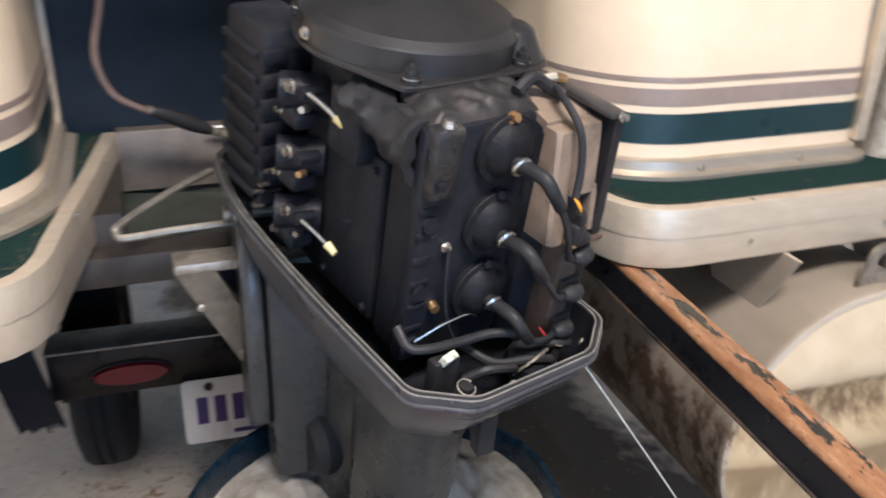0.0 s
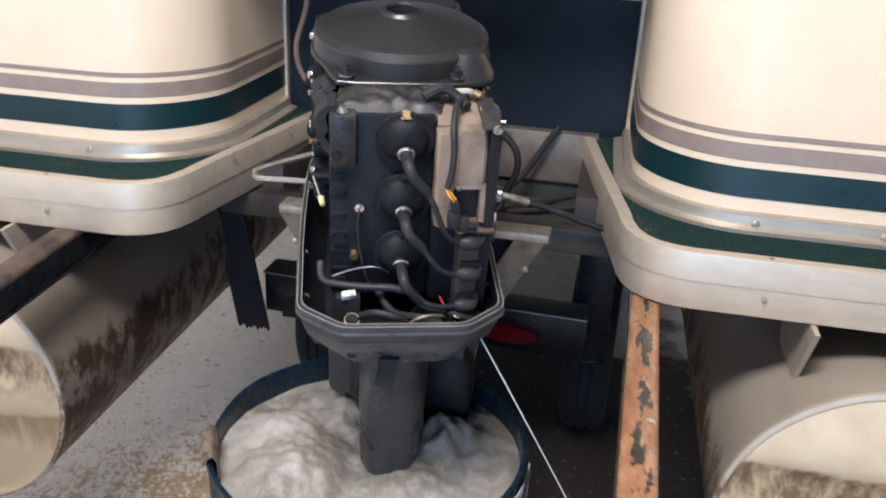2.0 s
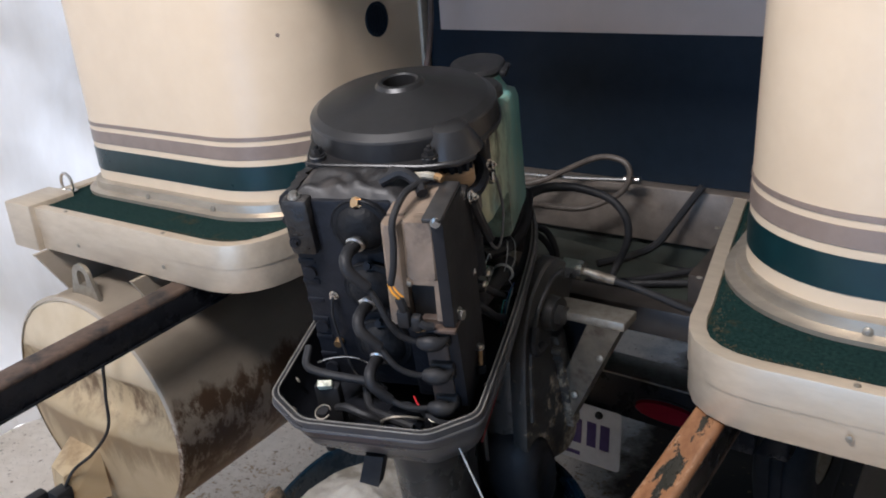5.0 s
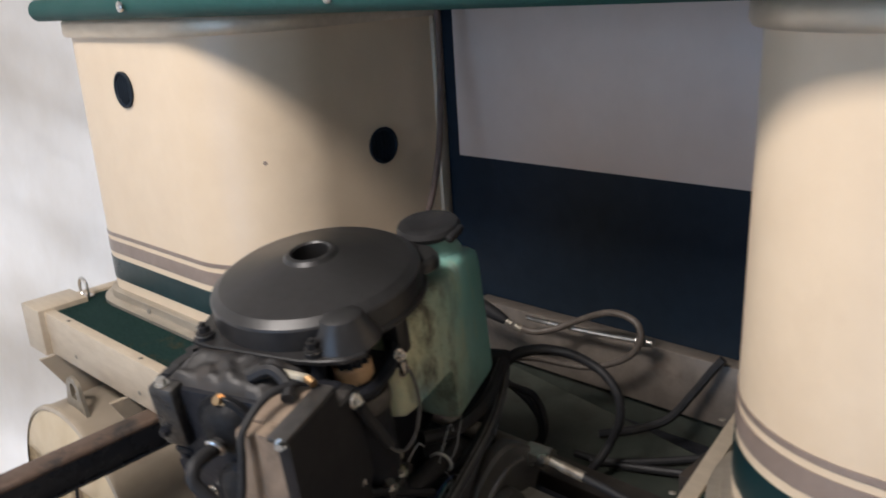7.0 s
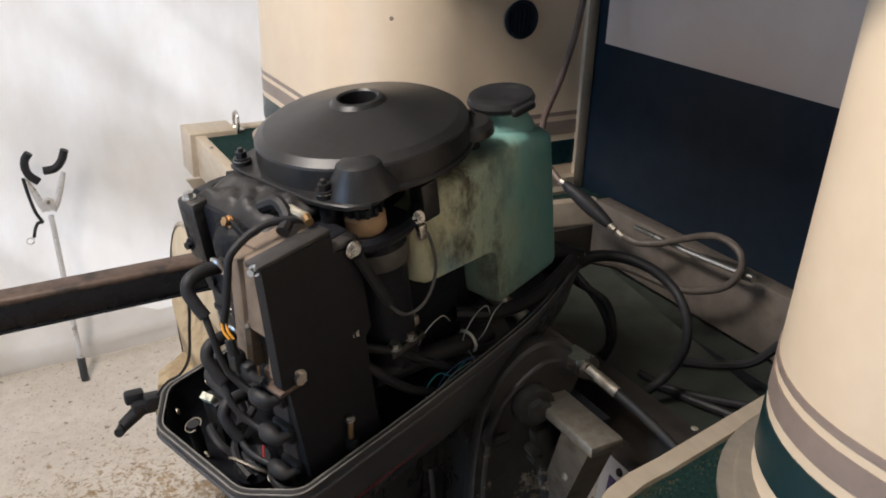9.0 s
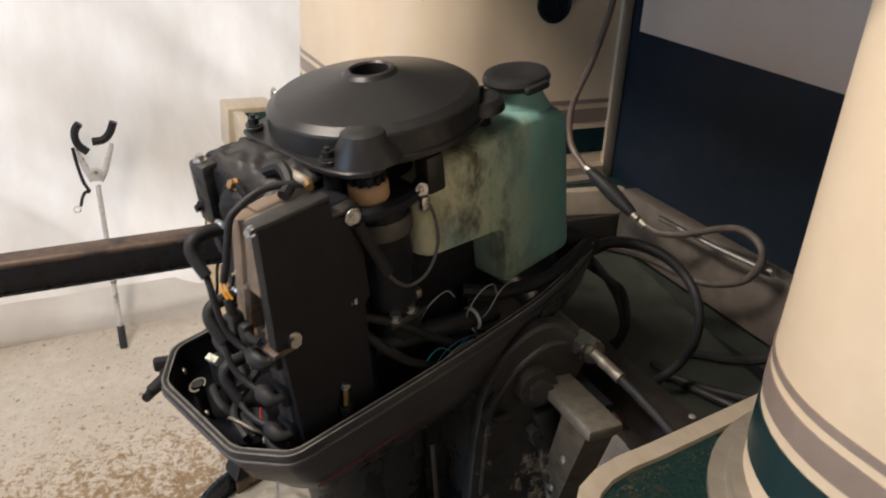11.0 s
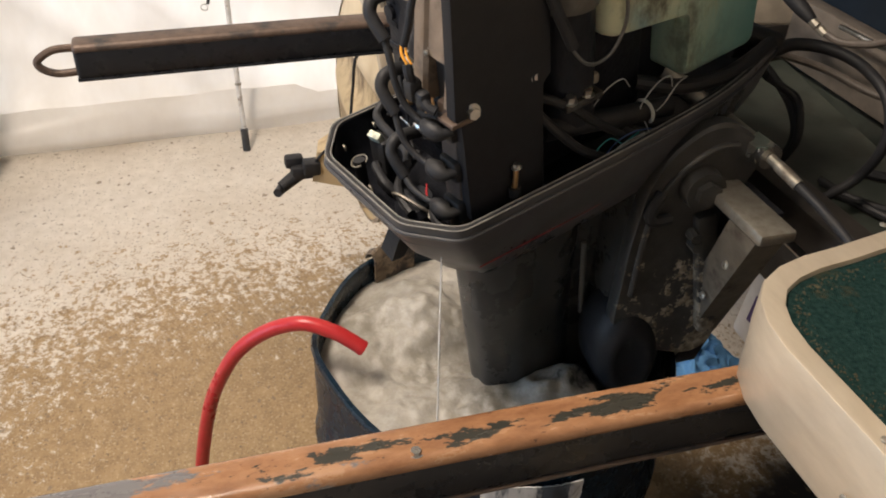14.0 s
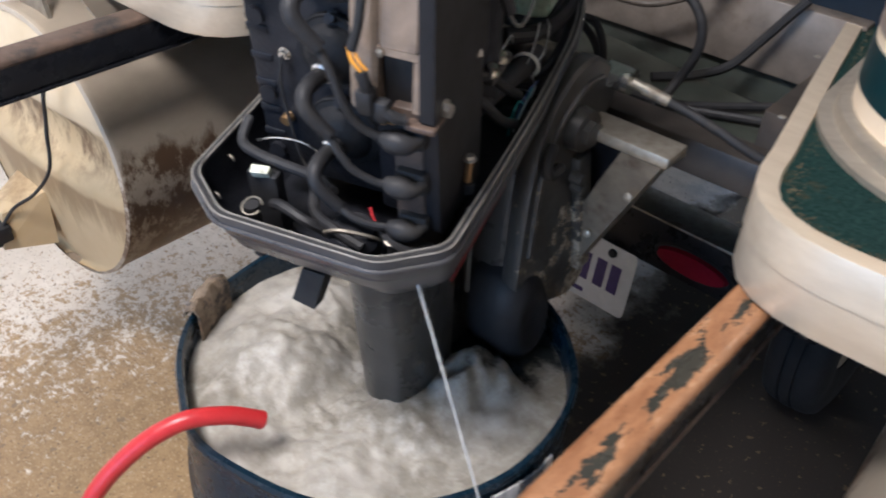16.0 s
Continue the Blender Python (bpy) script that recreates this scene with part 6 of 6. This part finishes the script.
# left side: carburettors, air box, links
air_box = part("air_box", box((-0.128, 0.098, 0.045), (-0.050, 0.205, 0.285), 0.012), BLACK_PAINT, motor, "ribbed black air intake box")
for k in range(7):
    part("rib", box((-0.133, 0.090, 0.060 + 0.031 * k), (-0.10, 0.0985, 0.078 + 0.031 * k), 0.003), BLACK_PAINT, air_box)
    part("side_rib", box((-0.1335, 0.11, 0.060 + 0.031 * k), (-0.1275, 0.20, 0.070 + 0.031 * k), 0.002), BLACK_PAINT, air_box)
for z in (0.070, 0.150, 0.230):
    carb = bmesh.new()
    add_rod(carb, (-0.08, 0.03, z), (-0.128, 0.06, z), 0.024, 0.022, 20)
    add_box(carb, (-0.130, 0.015, z - 0.034), (-0.098, 0.06, z - 0.012), 0.006)
    add_rod(carb, (-0.105, 0.005, z + 0.018), (-0.132, 0.005, z + 0.018), 0.007, seg=10)
    carb = part("carburettor", carb, BLACK_PAINT, motor, "black carburettor with bright linkage")
    hex_bolt(carb, (-0.128, 0.03, z + 0.016), (-1, 0, 0), 0.006, 0.006)
    hex_bolt(carb, (-0.130, 0.052, z - 0.02), (-1, 0, 0), 0.0045, 0.005)
    part("jet", rod((-0.124, 0.004, z), (-0.133, 0.000, z + 0.001), 0.0050, 0.004), BRASS if z == 0.150 else ZINC, carb)
    if z == 0.150:
        continue
    part("throttle_link", tube([(-0.128, -0.005, z + 0.022), (-0.122, -0.028, z + 0.016), (-0.116, -0.050, z + 0.008)], 0.0028, 6), ZINC, carb)
    part("link_tip", rod((-0.117, -0.046, z + 0.010), (-0.114, -0.060, z + 0.004), 0.0055, 0.004, 8), surface("yellow_nylon", (0.62, 0.52, 0.20), (0.70, 0.60, 0.28), 0.4), carb, "yellow nylon link tip")
part("starter_relay", box((-0.118, -0.09, 0.20), (-0.088, -0.03, 0.275), 0.006), BLACK_PAINT, motor)
for p in ((-0.13, 0.075, 0.10), (-0.132, 0.085, 0.085), (-0.128, 0.07, 0.12), (-0.130, 0.09, 0.062)):
    part("link_rod", tube([p, (p[0], p[1] + 0.02, p[2] - 0.012), (p[0] + 0.01, p[1] + 0.04, p[2] - 0.02)], 0.003, 6), ZINC, motor)

# loose fittings in the tray
part("tag", box((-0.086, -0.243, 0.031), (-0.067, -0.234, 0.043), 0.001, pose(-0.077, -0.238, 0.038) @ pose(0, 0, 0, 25, 0, 12) @ pose(0.077, 0.238, -0.038)), surface("cream_label", (0.60, 0.60, 0.46), (0.72, 0.72, 0.58), 0.6, scale=150, stain=(0.2, 0.2, 0.15), stain_scale=90), motor, "small cream paper tag")
part("tag_holder", box((-0.094, -0.240, -0.045), (-0.060, -0.224, 0.034), 0.003), RUBBER, motor)
for x, y, r in ((-0.072, -0.268, 0.010), (0.075, -0.255, 0.008)):
    nip = part("drain_nipple", rod((x, y, -0.045), (x, y, 0.020), r * 0.75), RUBBER, motor)
    part("clip", tube([(x + r * math.cos(a), y + r * math.sin(a), 0.018 + 0.003 * math.sin(a)) for a in [0.4 + 5.6 * i / 16 for i in range(17)]], 0.0010, 6, 1, False), DULL_ALU, nip)
part("canister", lathe([(0.026, 0), (0.026, 0.02), (0.020, 0.028), (0, 0.030)], 24, pose(0.030, -0.250, -0.012, 12, 8, 0)), BLACK_PAINT, motor, "shiny black canister")
part("canister_strap", tube([(0.004, -0.262, 0.000), (0.012, -0.272, 0.018), (0.030, -0.272, 0.026), (0.052, -0.262, 0.018), (0.058, -0.25, 0.004)], 0.002, 6), DULL_ALU, motor)
for pts in ([(-0.06, -0.25, 0.01), (-0.04, -0.262, 0.024), (-0.012, -0.268, 0.020), (0.004, -0.262, 0.008)], [(-0.035, -0.205, 0.02), (-0.015, -0.245, 0.012), (0.02, -0.268, 0.02), (0.05, -0.272, 0.012)], [(0.05, -0.235, 0.002), (0.07, -0.255, 0.016), (0.09, -0.258, 0.010), (0.105, -0.235, 0.0)]):
    part("drain_hose", tube(pts, 0.0055, 8), RUBBER, motor)
part("red_wire", tube([(0.048, -0.246, 0.040), (0.055, -0.252, 0.030), (0.064, -0.252, 0.024)], 0.0012, 6), RED_HOSE, motor)
# right side of the tray: hoses, pipe and wires
part("shift_pipe", rod((0.092, -0.115, 0.072), (0.104, 0.075, 0.030), 0.0125, seg=18), RUBBER, motor, "black sleeved pipe")
part("cable_tie", tube([(0.104 + 0.0145 * math.cos(a), 0.035, 0.040 + 0.0145 * math.sin(a)) for a in [2 * math.pi * i / 14 for i in range(14)]], 0.0022, 6, 1, False, True), surface("off_white_tie", (0.5, 0.5, 0.46), (0.6, 0.6, 0.55), 0.5), motor)
for pts, r in (([(0.096, -0.130, 0.110), (0.112, -0.110, 0.080), (0.118, -0.080, 0.045), (0.120, -0.045, 0.018)], 0.0058), ([(0.092, -0.120, 0.120), (0.105, -0.085, 0.098), (0.108, -0.05, 0.065), (0.112, -0.01, 0.03)], 0.0056), ([(0.070, 0.05, 0.06), (0.098, 0.10, 0.045), (0.108, 0.18, 0.035), (0.098, 0.27, 0.040)], 0.010), ([(0.080, -0.02, 0.05), (0.115, 0.05, 0.022), (0.122, 0.12, 0.022), (0.112, 0.22, 0.030)], 0.0065)):
    part("tray_hose", tube(pts, r, 10), RUBBER, motor)
WIRE_GREY = surface("pale_grey_wire", (0.36, 0.36, 0.35), (0.48, 0.48, 0.46), 0.45)
WIRE_TEAL = surface("teal_wire", (0.01, 0.22, 0.22), (0.02, 0.30, 0.30), 0.4)
WIRE_BLUE = surface("blue_wire", (0.03, 0.07, 0.20), (0.05, 0.10, 0.28), 0.4)
for mat, pts in ((WIRE_GREY, [(0.100, 0.030, 0.030), (0.112, 0.022, 0.060), (0.112, 0.045, 0.078), (0.104, 0.075, 0.072), (0.100, 0.085, 0.05)]),
                 (WIRE_GREY, [(0.104, 0.040, 0.028), (0.118, 0.050, 0.048), (0.116, 0.075, 0.066), (0.104, 0.105, 0.060)]),
                 (WIRE_GREY, [(0.084, -0.035, 0.060), (0.092, -0.020, 0.085), (0.094, 0.005, 0.092), (0.092, 0.020, 0.075)]),
                 (WIRE_GREY, [(0.114, 0.026, 0.034), (0.118, 0.030, 0.018), (0.117, 0.022, 0.008)]),
                 (WIRE_TEAL, [(0.118, -0.060, 0.012), (0.120, -0.055, 0.034), (0.120, -0.035, 0.040), (0.121, -0.018, 0.026)]),
                 (WIRE_BLUE, [(0.120, -0.050, 0.010), (0.121, -0.030, 0.030), (0.121, 0.000, 0.034), (0.121, 0.03, 0.026)]),
                 (WIRE_GREY, [(0.121, -0.052, 0.012), (0.122, -0.036, 0.020), (0.122, -0.010, 0.026), (0.121, 0.02, 0.024)]),
                 (WIRE_TEAL, [(0.119, -0.048, 0.014), (0.121, -0.026, 0.022), (0.121, 0.010, 0.030)])):
    part("wire", tube(pts, 0.0008, 6), mat, motor)
part("tray_bracket", box((0.078, -0.095, 0.094), (0.112, -0.040, 0.104), 0.003), DUSTY_BLACK, motor)
for y in (-0.085, -0.060):
    hex_bolt(motor, (0.105, y, 0.104), (0.2, 0, 1), 0.006, 0.007)
part("copper_lug", box((0.088, -0.045, 0.105), (0.098, -0.034, 0.118), 0.003), DULL_ALU, motor)

# leg
def leg_ring(z, y0, y1, w, nose, aft=0.021):
    pts = [(aft + 0.007, y0), (-aft + 0.007, y0), (-w * 0.72, y0 + 0.022), (-w, y0 + 0.055), (-w, y1 - 0.05), (-nose, y1), (nose, y1), (w, y1 - 0.05), (w, y0 + 0.055), (w * 0.78, y0 + 0.022)]
    return [tuple(p) for p in rounded([(x, y, z) for x, y in pts], 0.011, 3)]


leg = part("drive_leg", loft([leg_ring(-0.070, -0.187, 0.02, 0.059, 0.03), leg_ring(-0.12, -0.185, 0.01, 0.058, 0.03), leg_ring(-0.25, -0.182, -0.005, 0.056, 0.026), leg_ring(-0.36, -0.178, -0.01, 0.055, 0.024), leg_ring(-0.62, -0.17, -0.02, 0.05, 0.02)]), LEG_BLACK, motor, "wet black drive leg", smooth=30)
part("side_pipe", rod((0.063, -0.020, -0.165), (0.060, -0.022, -0.30), 0.004, seg=10), surface("grey_painted_pipe", (0.06, 0.06, 0.058), (0.10, 0.10, 0.095), 0.4), leg, "thin vertical pipe")
part("shift_housing", loft([leg_ring(-0.13, -0.01, 0.10, 0.04, 0.02), leg_ring(-0.33, -0.03, 0.085, 0.045, 0.02), leg_ring(-0.50, -0.03, 0.09, 0.05, 0.02)]), LEG_BLACK, leg, smooth=30)
low = part("lower_mount_cover", lathe([(0, -0.07), (0.045, -0.07), (0.060, -0.055), (0.062, 0.0), (0.060, 0.055), (0.045, 0.07), (0, 0.07)], 28, pose(0.0, 0.055, -0.36, 0, 90, 0)), RUBBER, leg, "rounded rubber mount cover")
part("vent_tab", loft([[(-0.030, -0.262, -0.060), (-0.004, -0.262, -0.060), (-0.004, -0.240, -0.066), (-0.030, -0.240, -0.066)], [(-0.040, -0.275, -0.098), (-0.014, -0.275, -0.104), (-0.012, -0.258, -0.104), (-0.036, -0.258, -0.098)]]), RUBBER, leg, "black rubber vent flap", smooth=20)

# cooling water stream
fall = [(0.171 + 0.60 * t, -0.155 - 0.138 * t, 0.958 - 0.873 * t - 0.082 * t * t) for t in [i / 16 for i in range(17)]]
stream_mat, _n, _l, _p = shader("falling_water")
_p.inputs["Base Color"].default_value = (0.70, 0.71, 0.70, 1)
_p.inputs["Roughness"].default_value, _p.inputs["Transmission Weight"].default_value = 0.15, 0.55
stream = part("water_stream", tube(fall, 0.0018, 8, 3, True, False, lambda t: 0.0013 - 0.0004 * t), stream_mat)
tagged(stream, "thin stream of cooling water falling to the floor", "water stream")

# clamp bracket and swivel, fixed to the boat


def corroded_paint():
    """Dark paint that salt has lifted, most of all towards the foot of the bracket."""
    m, nodes, links, p = shader("peeling_grey_paint")
    n1 = noise_tex(nodes, links, 45, 5, 0.6)
    col = ramp(nodes, links, n1.outputs["Fac"], [(0.3, (0.031, 0.030, 0.028)), (0.7, (0.051, 0.049, 0.045))]).outputs[0]
    tc = nodes.new("ShaderNodeTexCoord")
    sp = nodes.new("ShaderNodeSeparateXYZ")
    links.new(tc.outputs["Object"], sp.inputs[0])
    low = nodes.new("ShaderNodeMath")
    low.operation = "MULTIPLY_ADD"
    low.inputs[1].default_value, low.inputs[2].default_value = -0.75, -0.11
    links.new(sp.outputs["Z"], low.inputs[0])
    n2 = noise_tex(nodes, links, 26, 7, 0.72)
    both = nodes.new("ShaderNodeMath")
    both.operation = "ADD"
    links.new(low.outputs[0], both.inputs[0])
    links.new(n2.outputs["Fac"], both.inputs[1])
    f = ramp(nodes, links, both.outputs[0], [(0.615, grey(0)), (0.635, grey(1))]).outputs[0]
    n3 = noise_tex(nodes, links, 90, 5, 0.7)
    salt = ramp(nodes, links, n3.outputs["Fac"], [(0.35, (0.10, 0.075, 0.05)), (0.5, (0.24, 0.205, 0.15)), (0.65, (0.40, 0.36, 0.29))]).outputs[0]
    links.new(mix(nodes, links, f, col, salt), p.inputs["Base Color"])
    links.new(ramp(nodes, links, f, [(0.0, grey(0.36)), (1.0, grey(0.8))]).outputs[0], p.inputs["Roughness"])
    bp = nodes.new("ShaderNodeBump")
    bp.inputs["Strength"].default_value, bp.inputs["Distance"].default_value = 0.5, 0.003
    links.new(both.outputs[0], bp.inputs["Height"])
    links.new(bp.outputs[0], p.inputs["Normal"])
    return m


WORN_PAINT = corroded_paint()


def ear(x0, x1):
    pts = [(0.122, 0.74), (0.124, 0.88), (0.132, 0.965), (0.157, 1.018), (0.196, 1.050), (0.228, 1.056), (0.268, 1.034), (0.290, 1.006), (0.272, 0.965), (0.246, 0.92), (0.262, 0.84), (0.280, 0.76), (0.295, 0.69), (0.262, 0.668), (0.20, 0.685), (0.15, 0.715)]
    ring = [(p.y, p.z) for p in rounded([(0, y, z) for y, z in pts], 0.02, 3)]
    c = (0.20, 0.86)
    bm = bmesh.new()
    add_loft(bm, [[(x, c[0] + (y - c[0]) * k, c[1] + (z - c[1]) * k) for y, z in ring] for x, k in ((x0, 0.975), (x0 + 0.004, 1), (x1 - 0.004, 1), (x1, 0.975))])
    return bm


clamp = fixed_part("clamp_bracket", ear(0.068, 0.094), WORN_PAINT, motor, "dark grey clamp bracket with peeling paint")
fixed_part("clamp_bracket", ear(-0.200, -0.174), LEG_BLACK, motor)
rib = curve_points([(0.0955, 0.140, 0.80), (0.0955, 0.142, 0.90), (0.0955, 0.152, 0.955), (0.0955, 0.178, 0.995), (0.0955, 0.215, 1.022), (0.0955, 0.245, 1.024)], 5)
fixed_part("bracket_rib", tube(rib, 0.004, 8, 1, False), WORN_PAINT, clamp)
boss = bmesh.new()
add_rod(boss, (0.085, 0.205, 0.968), (0.112, 0.205, 0.968), 0.030, 0.027, 28)
add_rod(boss, (0.110, 0.205, 0.968), (0.122, 0.205, 0.968), 0.017, seg=6)
fixed_part("pivot_boss", boss, WORN_PAINT, clamp)
fixed_part("swivel_bracket", box((-0.172, 0.13, 0.62), (0.066, 0.20, 1.0), 0.02), LEG_BLACK, motor)
cover = bmesh.new()
add_lathe(cover, [(0, -0.052), (0.030, -0.052), (0.043, -0.046), (0.050, -0.030), (0.051, 0.012), (0.047, 0.034), (0.036, 0.046), (0.028, 0.049), (0.024, 0.046), (0, 0.046)], 32, pose(0.058, 0.160, 0.682, 12) @ Matrix.Diagonal((1.0, 1.0, 1.75, 1.0)) @ pose(0, 0, 0, 0, 90, 0))
fixed_part("lower_mount_cover", cover, RUBBER, clamp, "wet black rubber mount cover", smooth=60)
fixed_part("clamp_arm", tube([(0.100, 0.150, 0.965), (0.106, 0.135, 0.945), (0.108, 0.14, 0.93), (0.106, 0.165, 0.93)], 0.008, 8), RUBBER, clamp)
for k, (y, z) in enumerate(((0.226, 0.90), (0.236, 0.872), (0.243, 0.845), (0.250, 0.82), (0.257, 0.795), (0.264, 0.77))):
    fixed_part("tilt_hole", rod((0.092, y, z), (0.0965, y, z), 0.0085, seg=14), RUBBER, clamp)
edge = bmesh.new()
add_box(edge, (0.088, 0.222, 0.72), (0.108, 0.250, 0.93), 0.006, Matrix.Translation((0, 0.05, 0.0)) @ pose(0, 0.19, 0.82) @ pose(0, 0, 0, 14, 0, 0) @ pose(0, -0.23, -0.82))
fixed_part("clamp_screw_arm", edge, WORN_PAINT, clamp)
for z, y in ((0.90, 0.205), (0.885, 0.21)):
    bm = bmesh.new()
    add_rod(bm, (0.100, y, z), (0.118, y, z), 0.008, seg=8)
    fixed_part("clamp_bolt", bm, WORN_PAINT, clamp)
tube_bm = bmesh.new()
add_rod(tube_bm, (-0.21, 0.262, 1.016), (0.118, 0.276, 1.016), 0.013, seg=18)
tilt = fixed_part("tilt_tube", tube_bm, DULL_ALU, motor, "greasy tilt tube")
nut = bmesh.new()
add_rod(nut, (0.085, 0.275, 1.016), (0.112, 0.276, 1.016), 0.0185, seg=6)
add_rod(nut, (0.112, 0.276, 1.016), (0.120, 0.2765, 1.016), 0.0165, seg=20)
fixed_part("tube_nut", nut, ZINC, tilt, "bright hexagon nut")
ram = bmesh.new()
add_rod(ram, (0.120, 0.2765, 1.016), (0.136, 0.279, 1.013), 0.0065, seg=12)
add_rod(ram, (0.135, 0.279, 1.013), (0.168, 0.288, 1.004), 0.0078, seg=16)
fixed_part("cable_ferrule", ram, DULL_ALU, tilt, "bright cable ferrule")
fixed_part("steering_cable", tube([(0.167, 0.288, 1.004), (0.20, 0.296, 0.995), (0.235, 0.304, 0.984), (0.275, 0.315, 0.968), (0.34, 0.34, 0.945)], 0.0062, 12), RUBBER, tilt, "thick black steering cable")

# ---- cables and fuel line in the motor well ----
bundle = thing("cable_bundle", "black control cables looping from the motor into the boat", "cables", pose(0, 0, 0))
front = MOTOR @ Vector((0.09, 0.29, 0.045))
F = (front.x, front.y, front.z)
part("control_cable", tube([(F[0] - 0.02, F[1] - 0.05, F[2] - 0.03), (-0.050, 0.36, 1.080), (-0.040, 0.39, 1.093), (-0.013, 0.42, 1.097), (0.030, 0.44, 1.093), (0.085, 0.44, 1.082), (0.115, 0.44, 1.053), (0.120, 0.44, 1.012), (0.103, 0.44, 0.966), (0.093, 0.42, 0.937), (0.075, 0.405, 0.914), (0.03, 0.385, 0.905)], 0.0085, 12, 8, True, False, lambda t: 0.0105 - 0.0035 * min(1, t * 2.2)), RUBBER, bundle)
for shift in (0.0, 0.013):
    part("control_cable", tube([(-0.075, 0.355, 1.060), (-0.120 + shift, 0.41, 1.030 - shift), (-0.085 + shift, 0.42, 1.012), (-0.046 + shift, 0.42, 0.995 + shift), (-0.023 + shift * 0.8, 0.42, 0.970), (-0.022 + shift * 0.4, 0.418, 0.938), (-0.050 + shift, 0.41, 0.905), (-0.095, 0.40, 0.899 + shift)], 0.0060, 10), RUBBER, bundle)
part("control_cable", tube([(0.055, 0.45, 0.910), (0.12, 0.49, 0.914), (0.20, 0.56, 0.920), (0.28, 0.62, 0.928)], 0.0065, 10), RUBBER, bundle)
part("control_cable", tube([(0.02, 0.455, 0.908), (0.10, 0.47, 0.910), (0.20, 0.51, 0.915), (0.30, 0.55, 0.920)], 0.0065, 10), RUBBER, bundle)
part("cable_boot", rod((F[0] - 0.03, F[1] - 0.05, F[2] - 0.004), (F[0] - 0.004, F[1] + 0.012, F[2] - 0.018), 0.019, 0.013), RUBBER, bundle)
fuel = thing("fuel_line", "brown fuel line with black primer bulb hanging in the motor well", "fuel line", pose(0, 0, 0))
part("line", tube([(-0.385, 0.585, 1.642), (-0.378, 0.58, 1.55), (-0.36, 0.55, 1.39), (-0.355, 0.52, 1.29), (-0.372, 0.50, 1.205), (-0.355, 0.495, 1.145), (-0.315, 0.500, 1.115), (-0.290, 0.506, 1.105)], 0.0060, 10), surface("brown_fuel_hose", (0.10, 0.065, 0.05), (0.15, 0.10, 0.08), 0.5, scale=60), fuel)
part("primer_bulb", tube([(-0.298, 0.504, 1.109), (-0.265, 0.518, 1.092), (-0.235, 0.531, 1.074), (-0.202, 0.544, 1.056)], 0.012, 14, 8, True, False, lambda t: 0.006 + 0.0075 * math.sin(math.pi * min(1, max(0, t))) ** 0.6), RUBBER, fuel, "black rubber primer bulb")
for p in ((-0.304, 0.502, 1.112), (-0.206, 0.542, 1.058), (-0.190, 0.549, 1.050)):
    part("fitting", rod(p, (p[0] + 0.011, p[1] + 0.005, p[2] - 0.006), 0.0072, seg=10), DULL_ALU, fuel)
part("line", tube([(-0.182, 0.553, 1.046), (-0.155, 0.566, 1.040), (-0.12, 0.585, 1.050), (-0.094, 0.597, 1.064), (-0.02, 0.60, 1.10), (0.030, 0.60, 1.101), (0.050, 0.598, 1.080), (0.040, 0.592, 1.045), (0.004, 0.585, 1.018), (-0.05, 0.57, 1.000), (-0.12, 0.52, 1.015), (-0.15, 0.44, 1.035)], 0.0060, 10), surface("grey_fuel_hose", (0.06, 0.050, 0.042), (0.11, 0.092, 0.078), 0.5, scale=60), fuel)
rod_tie = thing("tiller_link", "bare metal link rod lying across the motor well", "rod", pose(0, 0, 0))
part("rod", tube([(-0.205, 0.60, 1.045), (-0.08, 0.605, 1.050), (0.045, 0.61, 1.060)], 0.0045, 8), ZINC, rod_tie)
part("end", rod((0.035, 0.609, 1.059), (0.065, 0.612, 1.061), 0.009, 0.007), ZINC, rod_tie)
part("control_cable", tube([(0.178, 0.640, 1.055), (0.165, 0.632, 1.035), (0.135, 0.618, 0.985), (0.105, 0.600, 0.940), (0.07, 0.57, 0.922), (0.02, 0.52, 0.915)], 0.0075, 8), RUBBER, bundle)
